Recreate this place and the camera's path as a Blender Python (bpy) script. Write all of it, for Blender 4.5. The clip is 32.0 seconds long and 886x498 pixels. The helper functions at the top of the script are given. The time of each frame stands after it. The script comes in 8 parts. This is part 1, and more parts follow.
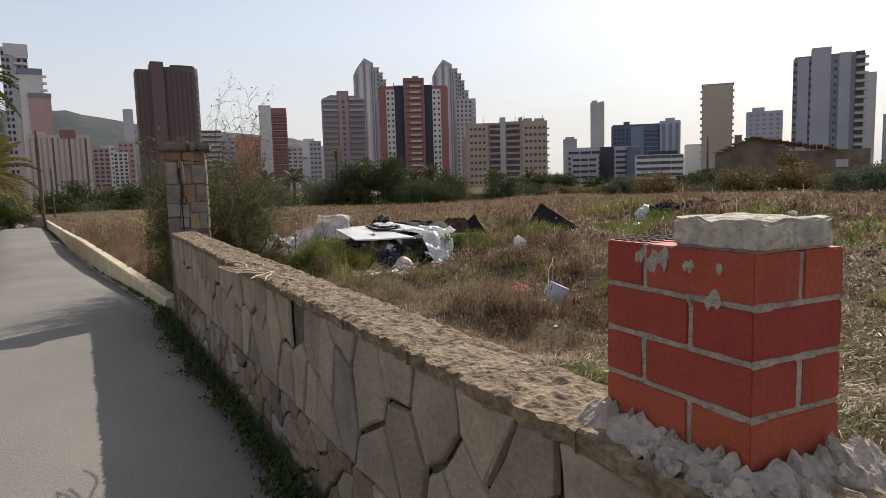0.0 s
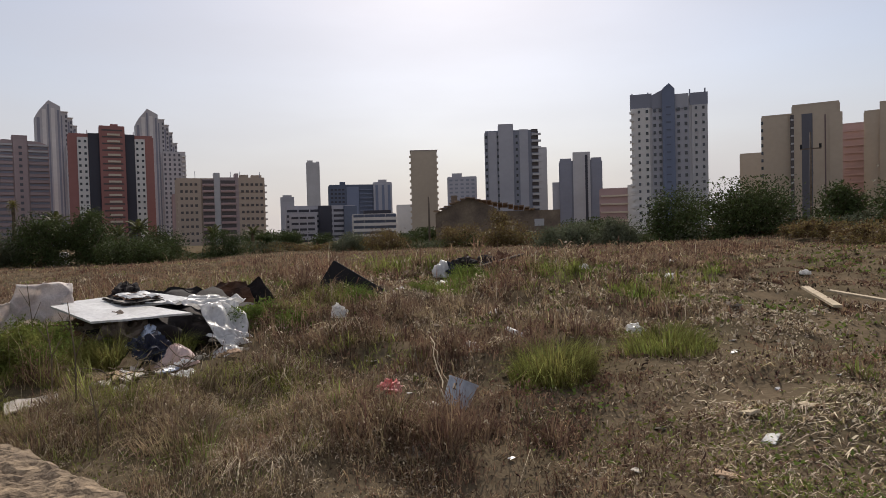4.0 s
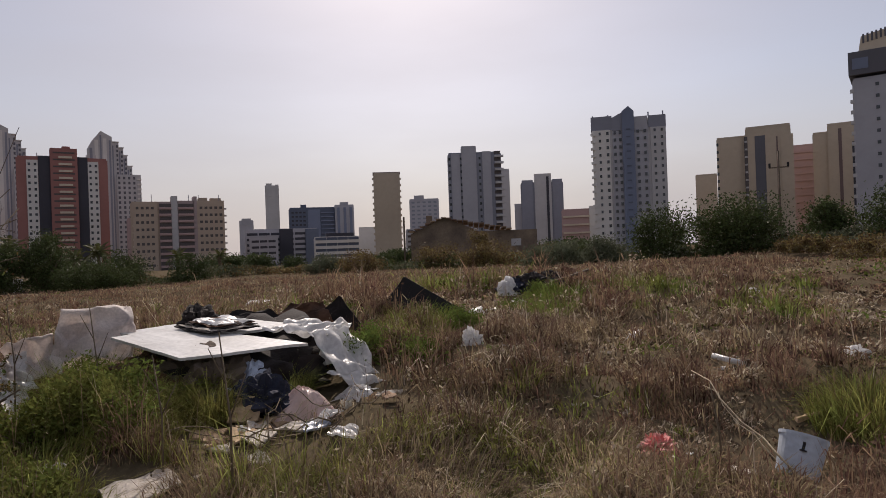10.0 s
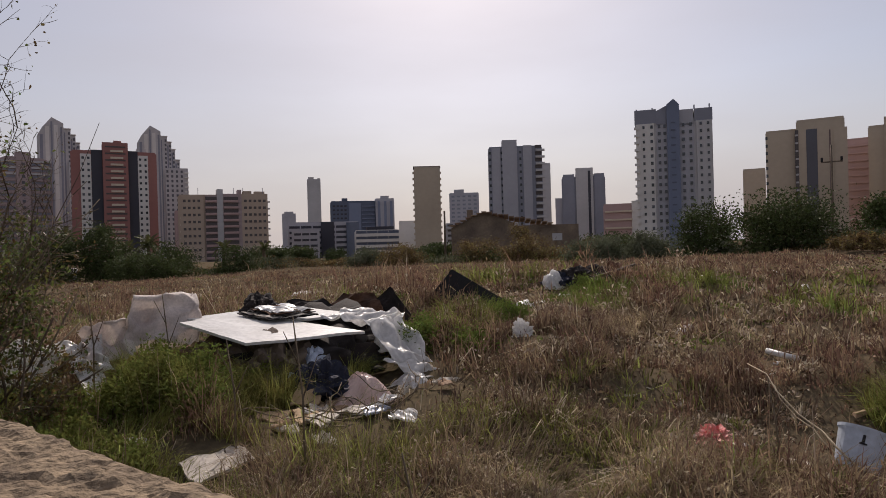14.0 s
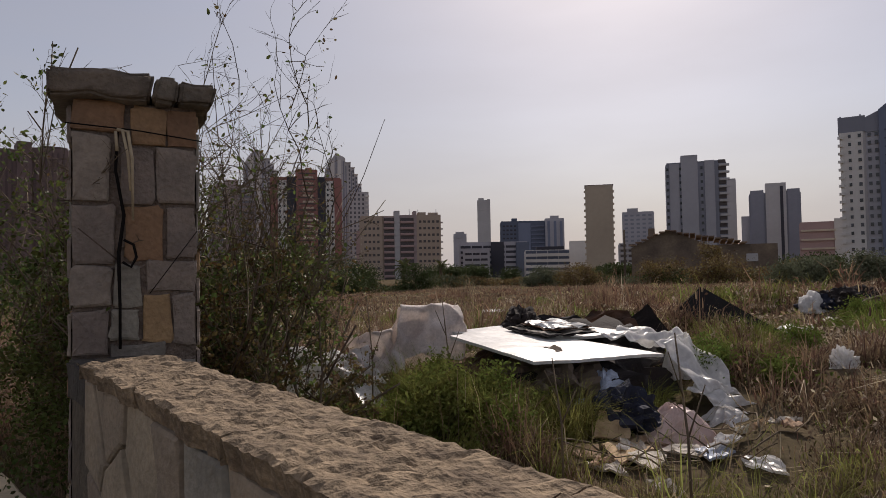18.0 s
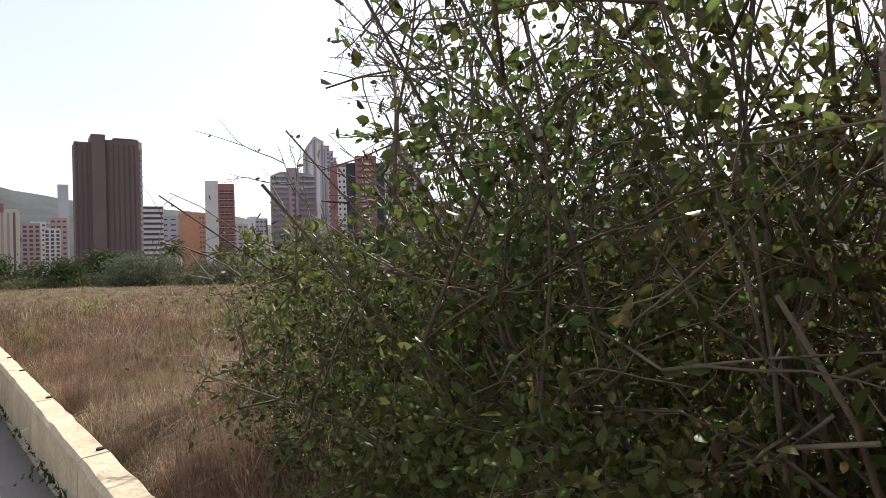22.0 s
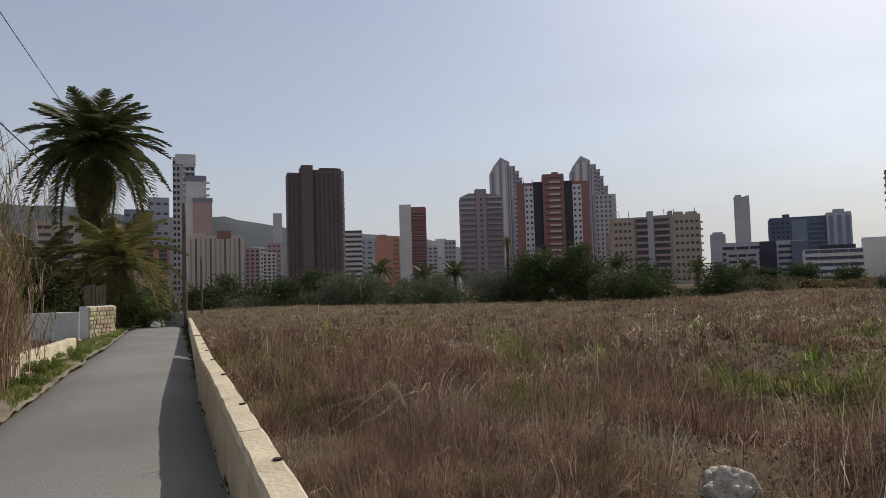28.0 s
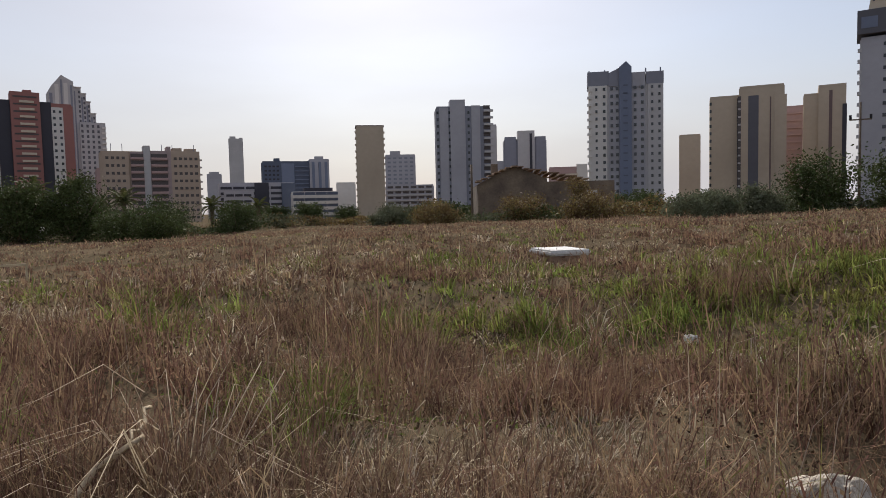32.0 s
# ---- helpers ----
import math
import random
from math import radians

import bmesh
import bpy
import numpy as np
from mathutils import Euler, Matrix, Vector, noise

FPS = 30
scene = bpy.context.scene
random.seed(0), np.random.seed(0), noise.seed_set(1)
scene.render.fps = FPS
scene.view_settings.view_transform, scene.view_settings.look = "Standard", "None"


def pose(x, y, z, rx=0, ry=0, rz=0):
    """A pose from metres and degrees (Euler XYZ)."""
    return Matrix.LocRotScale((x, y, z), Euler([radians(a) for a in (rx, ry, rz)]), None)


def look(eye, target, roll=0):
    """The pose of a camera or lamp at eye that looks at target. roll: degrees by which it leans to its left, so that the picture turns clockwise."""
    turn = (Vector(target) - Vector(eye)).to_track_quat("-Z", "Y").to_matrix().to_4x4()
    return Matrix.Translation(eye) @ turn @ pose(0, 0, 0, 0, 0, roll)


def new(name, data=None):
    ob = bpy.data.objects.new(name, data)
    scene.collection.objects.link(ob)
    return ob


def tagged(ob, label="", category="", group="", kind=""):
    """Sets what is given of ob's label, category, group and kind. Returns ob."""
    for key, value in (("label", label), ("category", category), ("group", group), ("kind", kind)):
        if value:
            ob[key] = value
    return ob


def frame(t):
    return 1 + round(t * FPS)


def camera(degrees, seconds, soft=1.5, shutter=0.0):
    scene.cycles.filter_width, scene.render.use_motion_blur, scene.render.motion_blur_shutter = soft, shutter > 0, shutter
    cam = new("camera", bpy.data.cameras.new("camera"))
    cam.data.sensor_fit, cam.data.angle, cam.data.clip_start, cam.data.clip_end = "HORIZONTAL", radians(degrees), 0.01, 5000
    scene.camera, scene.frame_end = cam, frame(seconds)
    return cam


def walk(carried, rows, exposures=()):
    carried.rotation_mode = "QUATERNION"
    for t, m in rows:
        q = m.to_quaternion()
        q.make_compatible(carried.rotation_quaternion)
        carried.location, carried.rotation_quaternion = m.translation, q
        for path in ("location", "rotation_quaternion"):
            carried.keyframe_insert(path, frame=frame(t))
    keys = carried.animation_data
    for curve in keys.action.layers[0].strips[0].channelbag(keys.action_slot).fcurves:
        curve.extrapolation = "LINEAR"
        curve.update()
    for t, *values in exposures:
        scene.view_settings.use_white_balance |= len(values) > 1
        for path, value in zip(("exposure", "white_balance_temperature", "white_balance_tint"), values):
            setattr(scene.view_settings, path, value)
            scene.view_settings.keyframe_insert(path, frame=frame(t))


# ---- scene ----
cam = camera(68.1, 32.0, 0.8)
PATH = [
    (0, (-1.673, -8.484, 1.547), (-0.575, -6.825, 1.334), -1.6),
    (0.5, (-1.622, -8.204, 1.525), (-0.529, -6.547, 1.285), -1.9),
    (1, (-1.612, -7.909, 1.539), (-0.677, -6.147, 1.388), -1.8),
    (1.5, (-1.567, -7.607, 1.494), (-0.82, -5.753, 1.462), -1.8),
    (2, (-1.44, -7.307, 1.452), (-0.688, -5.455, 1.404), -2.0),
    (2.5, (-1.295, -6.942, 1.475), (-0.521, -5.098, 1.423), -2.0),
    (3, (-1.14, -6.615, 1.477), (-0.145, -4.882, 1.419), -1.9),
    (3.5, (-0.925, -6.255, 1.479), (0.497, -4.85, 1.419), -1.7),
    (4, (-0.852, -5.818, 1.466), (0.842, -4.757, 1.406), -1.5),
    (4.5, (-0.774, -5.475, 1.45), (0.922, -4.418, 1.384), -1.5),
    (6.5, (-0.622, -4.208, 1.398), (1.18, -3.341, 1.38), -1.8),
    (7, (-0.656, -3.984, 1.386), (1.144, -3.112, 1.373), -1.9),
    (7.5, (-0.625, -3.776, 1.374), (1.159, -2.872, 1.355), -2.0),
    (8, (-0.535, -3.642, 1.361), (1.229, -2.7, 1.354), -2.2),
    (8.5, (-0.513, -3.577, 1.364), (1.247, -2.626, 1.365), -2.1),
    (9, (-0.523, -3.56, 1.358), (1.236, -2.608, 1.362), -2.2),
    (9.2, (-0.523, -3.56, 1.358), (1.236, -2.608, 1.362), -2.2),
    (10.0, (-0.472, -3.519, 1.355), (1.285, -2.563, 1.359), -2.1),
    (10.5, (-0.462, -3.502, 1.353), (1.292, -2.541, 1.357), -2.1),
    (11, (-0.461, -3.489, 1.35), (1.289, -2.523, 1.354), -2.1),
    (11.5, (-0.47, -3.481, 1.348), (1.276, -2.505, 1.352), -2.1),
    (12.0, (-0.478, -3.473, 1.346), (1.264, -2.49, 1.348), -2.1),
    (12.5, (-0.521, -3.485, 1.343), (1.218, -2.497, 1.343), -2.1),
    (13, (-0.59, -3.496, 1.339), (1.139, -2.491, 1.331), -1.8),
    (13.5, (-0.601, -3.476, 1.335), (1.102, -2.427, 1.335), -1.7),
    (14, (-0.624, -3.48, 1.342), (1.072, -2.42, 1.332), -1.6),
    (14.5, (-0.638, -3.478, 1.342), (1.036, -2.385, 1.341), -1.7),
    (16.5, (-0.693, -3.352, 1.339), (0.945, -2.206, 1.333), -1.2),
    (17, (-0.676, -3.134, 1.329), (0.784, -1.77, 1.417), -1.0),
    (17.5, (-0.632, -2.798, 1.334), (0.744, -1.348, 1.408), -1.0),
    (18, (-0.667, -2.445, 1.277), (0.707, -0.993, 1.34), -1.0),
    (18.5, (-0.663, -2.083, 1.253), (0.691, -0.611, 1.31), -0.9),
    (19, (-0.662, -1.694, 1.271), (0.673, -0.206, 1.32), -1.1),
    (19.5, (-0.694, -1.369, 1.25), (0.57, 0.18, 1.294), -1.1),
    (20, (-0.715, -0.964, 1.224), (0.547, 0.586, 1.26), -0.9),
    (20.5, (-0.753, -0.55, 1.197), (0.488, 1.018, 1.24), -1.1),
    (21, (-0.715, -0.109, 1.153), (0.511, 1.471, 1.181), -1.7),
    (21.5, (-0.68, 0.254, 1.173), (0.55, 1.831, 1.191), -1.8),
    (22, (-0.678, 0.61, 1.145), (0.568, 2.174, 1.167), -1.5),
    (22.5, (-0.616, 1.184, 1.126), (0.689, 2.699, 1.136), -1.6),
    (23, (-0.567, 1.922, 1.124), (0.761, 3.417, 1.134), -1.6),
    (23.5, (-0.565, 2.71, 1.129), (0.808, 4.163, 1.149), -1.3),
    (24, (-0.57, 3.403, 1.135), (0.557, 5.045, 1.32), -1.3),
    (24.5, (-0.599, 3.805, 1.13), (0.05, 5.688, 1.315), -1.5),
    (25, (-0.621, 4.223, 1.106), (-0.5, 6.211, 1.288), -1.6),
    (25.5, (-0.662, 4.642, 1.063), (-1.078, 6.592, 1.211), -2.1),
    (27.5, (-0.436, 5.989, 0.979), (-0.096, 7.956, 1.087), -1.8),
    (28, (-0.385, 6.388, 0.971), (0.386, 8.23, 1.071), -1.7),
    (28.5, (-0.33, 6.757, 0.94), (0.518, 8.566, 1.031), -1.6),
    (29, (-0.388, 7.187, 0.924), (0.621, 8.911, 1.017), -1.6),
    (29.5, (-0.329, 7.564, 0.907), (0.702, 9.276, 0.993), -1.8),
    (30, (-0.25, 7.968, 0.913), (0.957, 9.56, 0.993), -1.6),
    (30.5, (-0.228, 8.453, 0.878), (1.296, 9.746, 0.951), -1.4),
    (31, (-0.146, 8.759, 0.789), (1.464, 9.945, 0.748), -1.2),
    (31.5, (-0.204, 9.161, 0.909), (1.6, 10.015, 0.781), -1.4),
    (32, (-0.264, 9.544, 0.917), (1.541, 10.397, 0.791), -1.3),
]
EXPOSURES = [(0, 0.55, 6600, 10), (1, 0.85, 6600, 10), (1.6, 0.6, 6600, 10), (2, 0.3, 6600, 10), (3, 0.42, 6600, 11), (4, 0.22, 6700, 13), (7, 0.05, 6850, 18), (9, 0.0, 6850, 18), (16.5, 0.0, 6850, 18), (17, -0.25, 6850, 17), (19, 0.0, 6850, 17), (20.0, 0.3, 6650, 15), (20.4, 0.9, 6600, 14), (20.9, 1.15, 6600, 13), (21.5, 1.15, 6550, 12), (22.3, 1.05, 6500, 11), (23.0, 0.6, 6400, 10), (23.5, 0.2, 6200, 10), (24.0, -0.35, 6100, 10), (25, -0.05, 6050, 10), (28, 0.1, 6300, 10), (29, 0.0, 6400, 11), (30, -0.05, 6450, 13), (31, -0.12, 6550, 13), (31.5, 0.3, 6600, 12), (32, 0.3, 6600, 12)]
walk(cam, [(t, look(eye, target, roll)) for t, eye, target, roll in PATH], EXPOSURES)

# ---- light ----
SUN_AZ, SUN_EL = 59.0, 39.4
world = bpy.data.worlds.new("world")
scene.world = world
world.use_nodes = True
wn = world.node_tree
sky = wn.nodes.new("ShaderNodeTexSky")
sky.sky_type = "NISHITA"
sky.sun_disc = False
sky.sun_elevation, sky.sun_rotation = radians(SUN_EL), radians(SUN_AZ)
sky.altitude, sky.air_density, sky.dust_density, sky.ozone_density = 0, 1.0, 1.3, 1.5
wcoord = wn.nodes.new("ShaderNodeTexCoord")
cirrus = wn.nodes.new("ShaderNodeTexNoise")
cirrus.inputs["Scale"].default_value, cirrus.inputs["Detail"].default_value = 1.6, 5
cmap = wn.nodes.new("ShaderNodeMapping")
cmap.inputs["Scale"].default_value = (1, 1, 4)
veil = wn.nodes.new("ShaderNodeMapRange")
veil.inputs["From Min"].default_value, veil.inputs["From Max"].default_value = 0.3, 0.75
veil.inputs["To Min"].default_value, veil.inputs["To Max"].default_value = 0.38, 0.62
wmix = wn.nodes.new("ShaderNodeMix")
wmix.data_type = "RGBA"
wn.links.new(wcoord.outputs["Generated"], cmap.inputs[0])
wn.links.new(cmap.outputs[0], cirrus.inputs["Vector"])
wn.links.new(cirrus.outputs[0], veil.inputs[0])
wsplit = wn.nodes.new("ShaderNodeSeparateXYZ")
haze = wn.nodes.new("ShaderNodeMapRange")
haze.inputs["From Min"].default_value, haze.inputs["From Max"].default_value = 0.0, 0.22
haze.inputs["To Min"].default_value, haze.inputs["To Max"].default_value = 0.46, 0.0
hadd = wn.nodes.new("ShaderNodeMath")
wn.links.new(wcoord.outputs["Generated"], wsplit.inputs[0])
wn.links.new(wsplit.outputs["Z"], haze.inputs[0])
wn.links.new(haze.outputs[0], hadd.inputs[0])
wn.links.new(veil.outputs[0], hadd.inputs[1])
wn.links.new(hadd.outputs[0], wmix.inputs["Factor"])
wn.links.new(sky.outputs[0], wmix.inputs["A"])
wmix.inputs["B"].default_value = (4.9, 4.85, 5.05, 1)
wn.links.new(wmix.outputs["Result"], wn.nodes["Background"].inputs[0])
wn.nodes["Background"].inputs[1].default_value = 0.1
sun_data = bpy.data.lights.new("sun", "SUN")
sun_data.energy, sun_data.angle, sun_data.color = 3.6, radians(0.6), (1, 0.94, 0.84)
sun = new("sun", sun_data)
SUN_DIR = Vector((math.sin(radians(SUN_AZ)) * math.cos(radians(SUN_EL)), math.cos(radians(SUN_AZ)) * math.cos(radians(SUN_EL)), math.sin(radians(SUN_EL))))
sun.matrix_world = look((0, 0, 30), Vector((0, 0, 30)) - SUN_DIR)

# ---- materials ----
def mat(name, c1, c2=None, scale=6.0, rough=0.85, bump=0.25, fine=60.0, rand=0.0, island=0.0, metal=0.0, translucent=0.0, alpha=1.0, world_space=False, spec=0.3, vary=(0.82, 1.15)):
    m = bpy.data.materials.new(name)
    m.use_nodes = True
    nt = m.node_tree
    N, L = nt.nodes, nt.links
    b = N["Principled BSDF"]
    c2 = c2 or tuple(v * 0.7 for v in c1)
    tc = N.new("ShaderNodeTexCoord")
    geo = N.new("ShaderNodeNewGeometry")
    vec = geo.outputs["Position"] if world_space else tc.outputs["Object"]
    n1 = N.new("ShaderNodeTexNoise")
    n1.inputs["Scale"].default_value, n1.inputs["Detail"].default_value = scale, 6
    n2 = N.new("ShaderNodeTexNoise")
    n2.inputs["Scale"].default_value, n2.inputs["Detail"].default_value = fine, 4
    L.new(vec, n1.inputs["Vector"])
    L.new(vec, n2.inputs["Vector"])
    ramp = N.new("ShaderNodeMapRange")
    ramp.inputs["From Min"].default_value, ramp.inputs["From Max"].default_value = 0.32, 0.68
    L.new(n1.outputs[0], ramp.inputs[0])
    mix = N.new("ShaderNodeMix")
    mix.data_type = "RGBA"
    mix.inputs["A"].default_value, mix.inputs["B"].default_value = (*c1, 1), (*c2, 1)
    L.new(ramp.outputs[0], mix.inputs["Factor"])
    hsv = N.new("ShaderNodeHueSaturation")
    L.new(mix.outputs["Result"], hsv.inputs["Color"])
    val = N.new("ShaderNodeMapRange")
    val.inputs["From Min"].default_value, val.inputs["From Max"].default_value = 0.25, 0.75
    val.inputs["To Min"].default_value, val.inputs["To Max"].default_value = vary
    L.new(n2.outputs[0], val.inputs[0])
    last = val.outputs[0]
    for amount, source in ((rand, None), (island, geo.outputs["Random Per Island"])):
        if amount:
            if source is None:
                source = N.new("ShaderNodeObjectInfo").outputs["Random"]
            r = N.new("ShaderNodeMapRange")
            r.inputs["To Min"].default_value, r.inputs["To Max"].default_value = 1 - amount, 1 + amount
            L.new(source, r.inputs[0])
            mul = N.new("ShaderNodeMath")
            mul.operation = "MULTIPLY"
            L.new(last, mul.inputs[0])
            L.new(r.outputs[0], mul.inputs[1])
            last = mul.outputs[0]
            hr = N.new("ShaderNodeMapRange")
            hr.inputs["To Min"].default_value, hr.inputs["To Max"].default_value = 0.5 - 0.06 * amount, 0.5 + 0.06 * amount
            L.new(source, hr.inputs[0])
            L.new(hr.outputs[0], hsv.inputs["Hue"])
    L.new(last, hsv.inputs["Value"])
    L.new(hsv.outputs[0], b.inputs["Base Color"])
    b.inputs["Roughness"].default_value, b.inputs["Metallic"].default_value = rough, metal
    b.inputs["Specular IOR Level"].default_value = spec
    if bump:
        bp = N.new("ShaderNodeBump")
        bp.inputs["Strength"].default_value, bp.inputs["Distance"].default_value = bump, 0.02
        add = N.new("ShaderNodeMath")
        L.new(n1.outputs[0], add.inputs[0])
        L.new(n2.outputs[0], add.inputs[1])
        L.new(add.outputs[0], bp.inputs["Height"])
        L.new(bp.outputs[0], b.inputs["Normal"])
    if translucent:
        tr = N.new("ShaderNodeBsdfTranslucent")
        L.new(hsv.outputs[0], tr.inputs["Color"])
        ms = N.new("ShaderNodeMixShader")
        ms.inputs[0].default_value = translucent
        L.new(b.outputs[0], ms.inputs[1])
        L.new(tr.outputs[0], ms.inputs[2])
        L.new(ms.outputs[0], N["Material Output"].inputs["Surface"])
    b.inputs["Alpha"].default_value = alpha
    return m

M_SOIL = mat("dry_soil", (0.15, 0.115, 0.078), (0.085, 0.07, 0.046), 0.9, 0.95, 0.9, 14, world_space=True, spec=0.0)
M_ROAD = mat("worn_asphalt", (0.205, 0.19, 0.168), (0.155, 0.145, 0.13), 0.5, 0.85, 0.35, 90, world_space=True)
M_VERGE = mat("gravelly_verge", (0.25, 0.205, 0.15), (0.13, 0.105, 0.07), 1.6, 0.95, 1.0, 24, world_space=True)
M_STONE = mat("limestone", (0.33, 0.265, 0.195), (0.23, 0.19, 0.145), 5, 0.85, 0.5, 45, rand=0.18)
M_STONE_ORANGE = mat("ochre_stone", (0.33, 0.205, 0.115), (0.25, 0.16, 0.095), 6, 0.85, 0.5, 45, rand=0.2)
M_PIER = mat("mauve_grey_stone", (0.275, 0.225, 0.19), (0.19, 0.157, 0.137), 7, 0.85, 0.6, 50, rand=0.16)
M_PIER_CAP = mat("dark_brown_capstone", (0.19, 0.155, 0.125), (0.105, 0.088, 0.072), 6, 0.95, 0.7, 40, rand=0.12)
M_PIER_MORTAR = mat("brown_lime_mortar", (0.22, 0.17, 0.14), (0.12, 0.095, 0.08), 9, 0.95, 1.0, 55)
M_STONE_ROUGH = mat("rough_tan_stone", (0.27, 0.195, 0.13), (0.17, 0.13, 0.095), 9, 0.95, 1.0, 60, rand=0.25)
M_STONE_DARK = mat("weathered_stone", (0.26, 0.235, 0.20), (0.17, 0.155, 0.135), 6, 0.9, 0.5, 45, rand=0.2)
M_MORTAR = mat("old_mortar", (0.16, 0.132, 0.10), (0.075, 0.063, 0.05), 6, 0.95, 0.9, 40)
M_CAP = mat("flaking_concrete", (0.31, 0.232, 0.152), (0.14, 0.102, 0.07), 17, 0.95, 0.7, 60, vary=(0.6, 1.3))
M_STAIN = mat("blackened_stone", (0.085, 0.075, 0.065), (0.045, 0.04, 0.036), 7, 0.9, 0.8, 40)
M_KERB = mat("painted_concrete", (0.62, 0.52, 0.36), (0.45, 0.37, 0.26), 2.5, 0.85, 0.5, 35, world_space=True)
M_YELLOWWALL = mat("cream_render", (0.56, 0.47, 0.32), (0.38, 0.31, 0.21), 1.8, 0.9, 0.5, 30, world_space=True)
M_BRICK = mat("red_brick", (0.34, 0.062, 0.036), (0.27, 0.05, 0.03), 9, 0.7, 0.2, 90, rand=0.12)
M_MORTAR_GREY = mat("cement_mortar", (0.44, 0.38, 0.32), (0.28, 0.25, 0.22), 14, 0.95, 1.0, 60)
M_BLOCK = mat("rough_concrete", (0.58, 0.52, 0.43), (0.36, 0.32, 0.27), 22, 0.95, 1.0, 50)
# near-black colour standing in for the shade inside small holes
M_HOLE = mat("hole_shade", (0.02, 0.017, 0.013), None, 6, 0.9, 0)
M_GLASS = mat("window_glass", (0.045, 0.05, 0.06), (0.03, 0.035, 0.045), 0.3, 0.15, 0, rand=0.5, spec=0.5)
M_WHITE = mat("white_board", (0.70, 0.70, 0.69), (0.54, 0.53, 0.51), 3, 0.35, 0.05, 25)
M_PLASTIC = mat("white_plastic_film", (0.86, 0.85, 0.84), (0.70, 0.69, 0.68), 6, 0.3, 0.15, 30, translucent=0.5, spec=0.5)
M_PLASTIC_PINK = mat("pinkish_plastic", (0.72, 0.55, 0.50), (0.58, 0.42, 0.38), 6, 0.35, 0.2, 25, translucent=0.2, spec=0.5)
M_BAGCLOTH = mat("woven_sack", (0.82, 0.76, 0.72), (0.62, 0.55, 0.52), 5, 0.6, 0.3, 60, translucent=0.45)
M_BLACK = mat("black_board", (0.022, 0.021, 0.026), (0.012, 0.012, 0.014), 3, 0.7, 0.2, 30)
M_DARKCLOTH = mat("dark_fabric", (0.035, 0.027, 0.026), (0.015, 0.013, 0.013), 5, 0.9, 0.4, 60)
M_RUST = mat("rusty_sheet", (0.16, 0.075, 0.04), (0.05, 0.03, 0.022), 5, 0.85, 0.4, 40)
M_NAVY = mat("navy_cloth", (0.03, 0.035, 0.06), (0.015, 0.017, 0.03), 6, 0.8, 0.4, 60)
M_BLUEPLASTIC = mat("blue_plastic", (0.42, 0.48, 0.58), (0.22, 0.26, 0.36), 6, 0.3, 0.3, 30, spec=0.5)
M_CARD = mat("cardboard", (0.48, 0.34, 0.22), (0.36, 0.25, 0.16), 4, 0.9, 0.2, 40, rand=0.2)
M_PAPER = mat("wet_paper", (0.62, 0.57, 0.50), (0.44, 0.40, 0.34), 6, 0.9, 0.3, 40, rand=0.2)
M_BUCKET = mat("pale_blue_plastic", (0.50, 0.55, 0.62), (0.40, 0.44, 0.50), 4, 0.45, 0.05, 30)
M_RED = mat("red_plastic", (0.62, 0.13, 0.12), (0.75, 0.42, 0.38), 16, 0.6, 0.3, 40)
M_TWIG = mat("grey_twig", (0.19, 0.145, 0.10), (0.10, 0.075, 0.055), 10, 0.9, 0.3, 40, island=0.3)
M_STICK = mat("bleached_stick", (0.52, 0.43, 0.30), (0.36, 0.29, 0.2), 10, 0.85, 0.3, 40)
M_WOOD = mat("weathered_pole_wood", (0.17, 0.13, 0.095), (0.09, 0.07, 0.055), 3, 0.9, 0.5, 30)
M_CABLE = mat("black_cable", (0.014, 0.012, 0.012), None, 3, 0.85, 0, spec=0.05)
M_TRUNK = mat("palm_trunk", (0.15, 0.11, 0.075), (0.07, 0.05, 0.035), 4, 0.95, 0.9, 20)
M_PALM = mat("palm_frond", (0.06, 0.078, 0.028), (0.11, 0.105, 0.042), 1.2, 0.6, 0, island=0.35, translucent=0.25)
M_PALM_DRY = mat("drooping_frond", (0.23, 0.19, 0.07), (0.15, 0.145, 0.05), 1.2, 0.7, 0, island=0.35, translucent=0.25)
M_LEAF_DARK = mat("dark_foliage", (0.046, 0.064, 0.024), (0.075, 0.09, 0.032), 0.8, 0.6, 0, island=0.5, translucent=0.2, spec=0.1)
M_LEAF_OLIVE = mat("olive_foliage", (0.155, 0.165, 0.11), (0.105, 0.118, 0.07), 0.8, 0.8, 0, island=0.4, translucent=0.2, spec=0.05)
M_LEAF_BUSH = mat("bramble_leaf", (0.066, 0.092, 0.028), (0.12, 0.128, 0.04), 2.0, 0.45, 0, island=0.6, translucent=0.5, spec=0.15)
M_LEAF_DRY = mat("withered_leaf", (0.17, 0.11, 0.045), (0.12, 0.09, 0.04), 2.0, 0.7, 0, island=0.5, translucent=0.3)
M_G_DRY = mat("dry_grass", (0.36, 0.275, 0.185), (0.21, 0.155, 0.105), 0.35, 0.8, 0, 4.5, island=0.5, translucent=0.35, world_space=True, spec=0.0, vary=(0.36, 1.62))
M_G_RUST = mat("rusty_weeds", (0.27, 0.168, 0.118), (0.17, 0.115, 0.083), 0.5, 0.85, 0, 4.5, island=0.5, translucent=0.3, world_space=True, spec=0.0, vary=(0.36, 1.62))
M_G_GREEN = mat("green_grass", (0.14, 0.185, 0.046), (0.23, 0.22, 0.072), 0.6, 0.7, 0, 4.5, island=0.5, translucent=0.4, world_space=True, spec=0.0, vary=(0.36, 1.62))
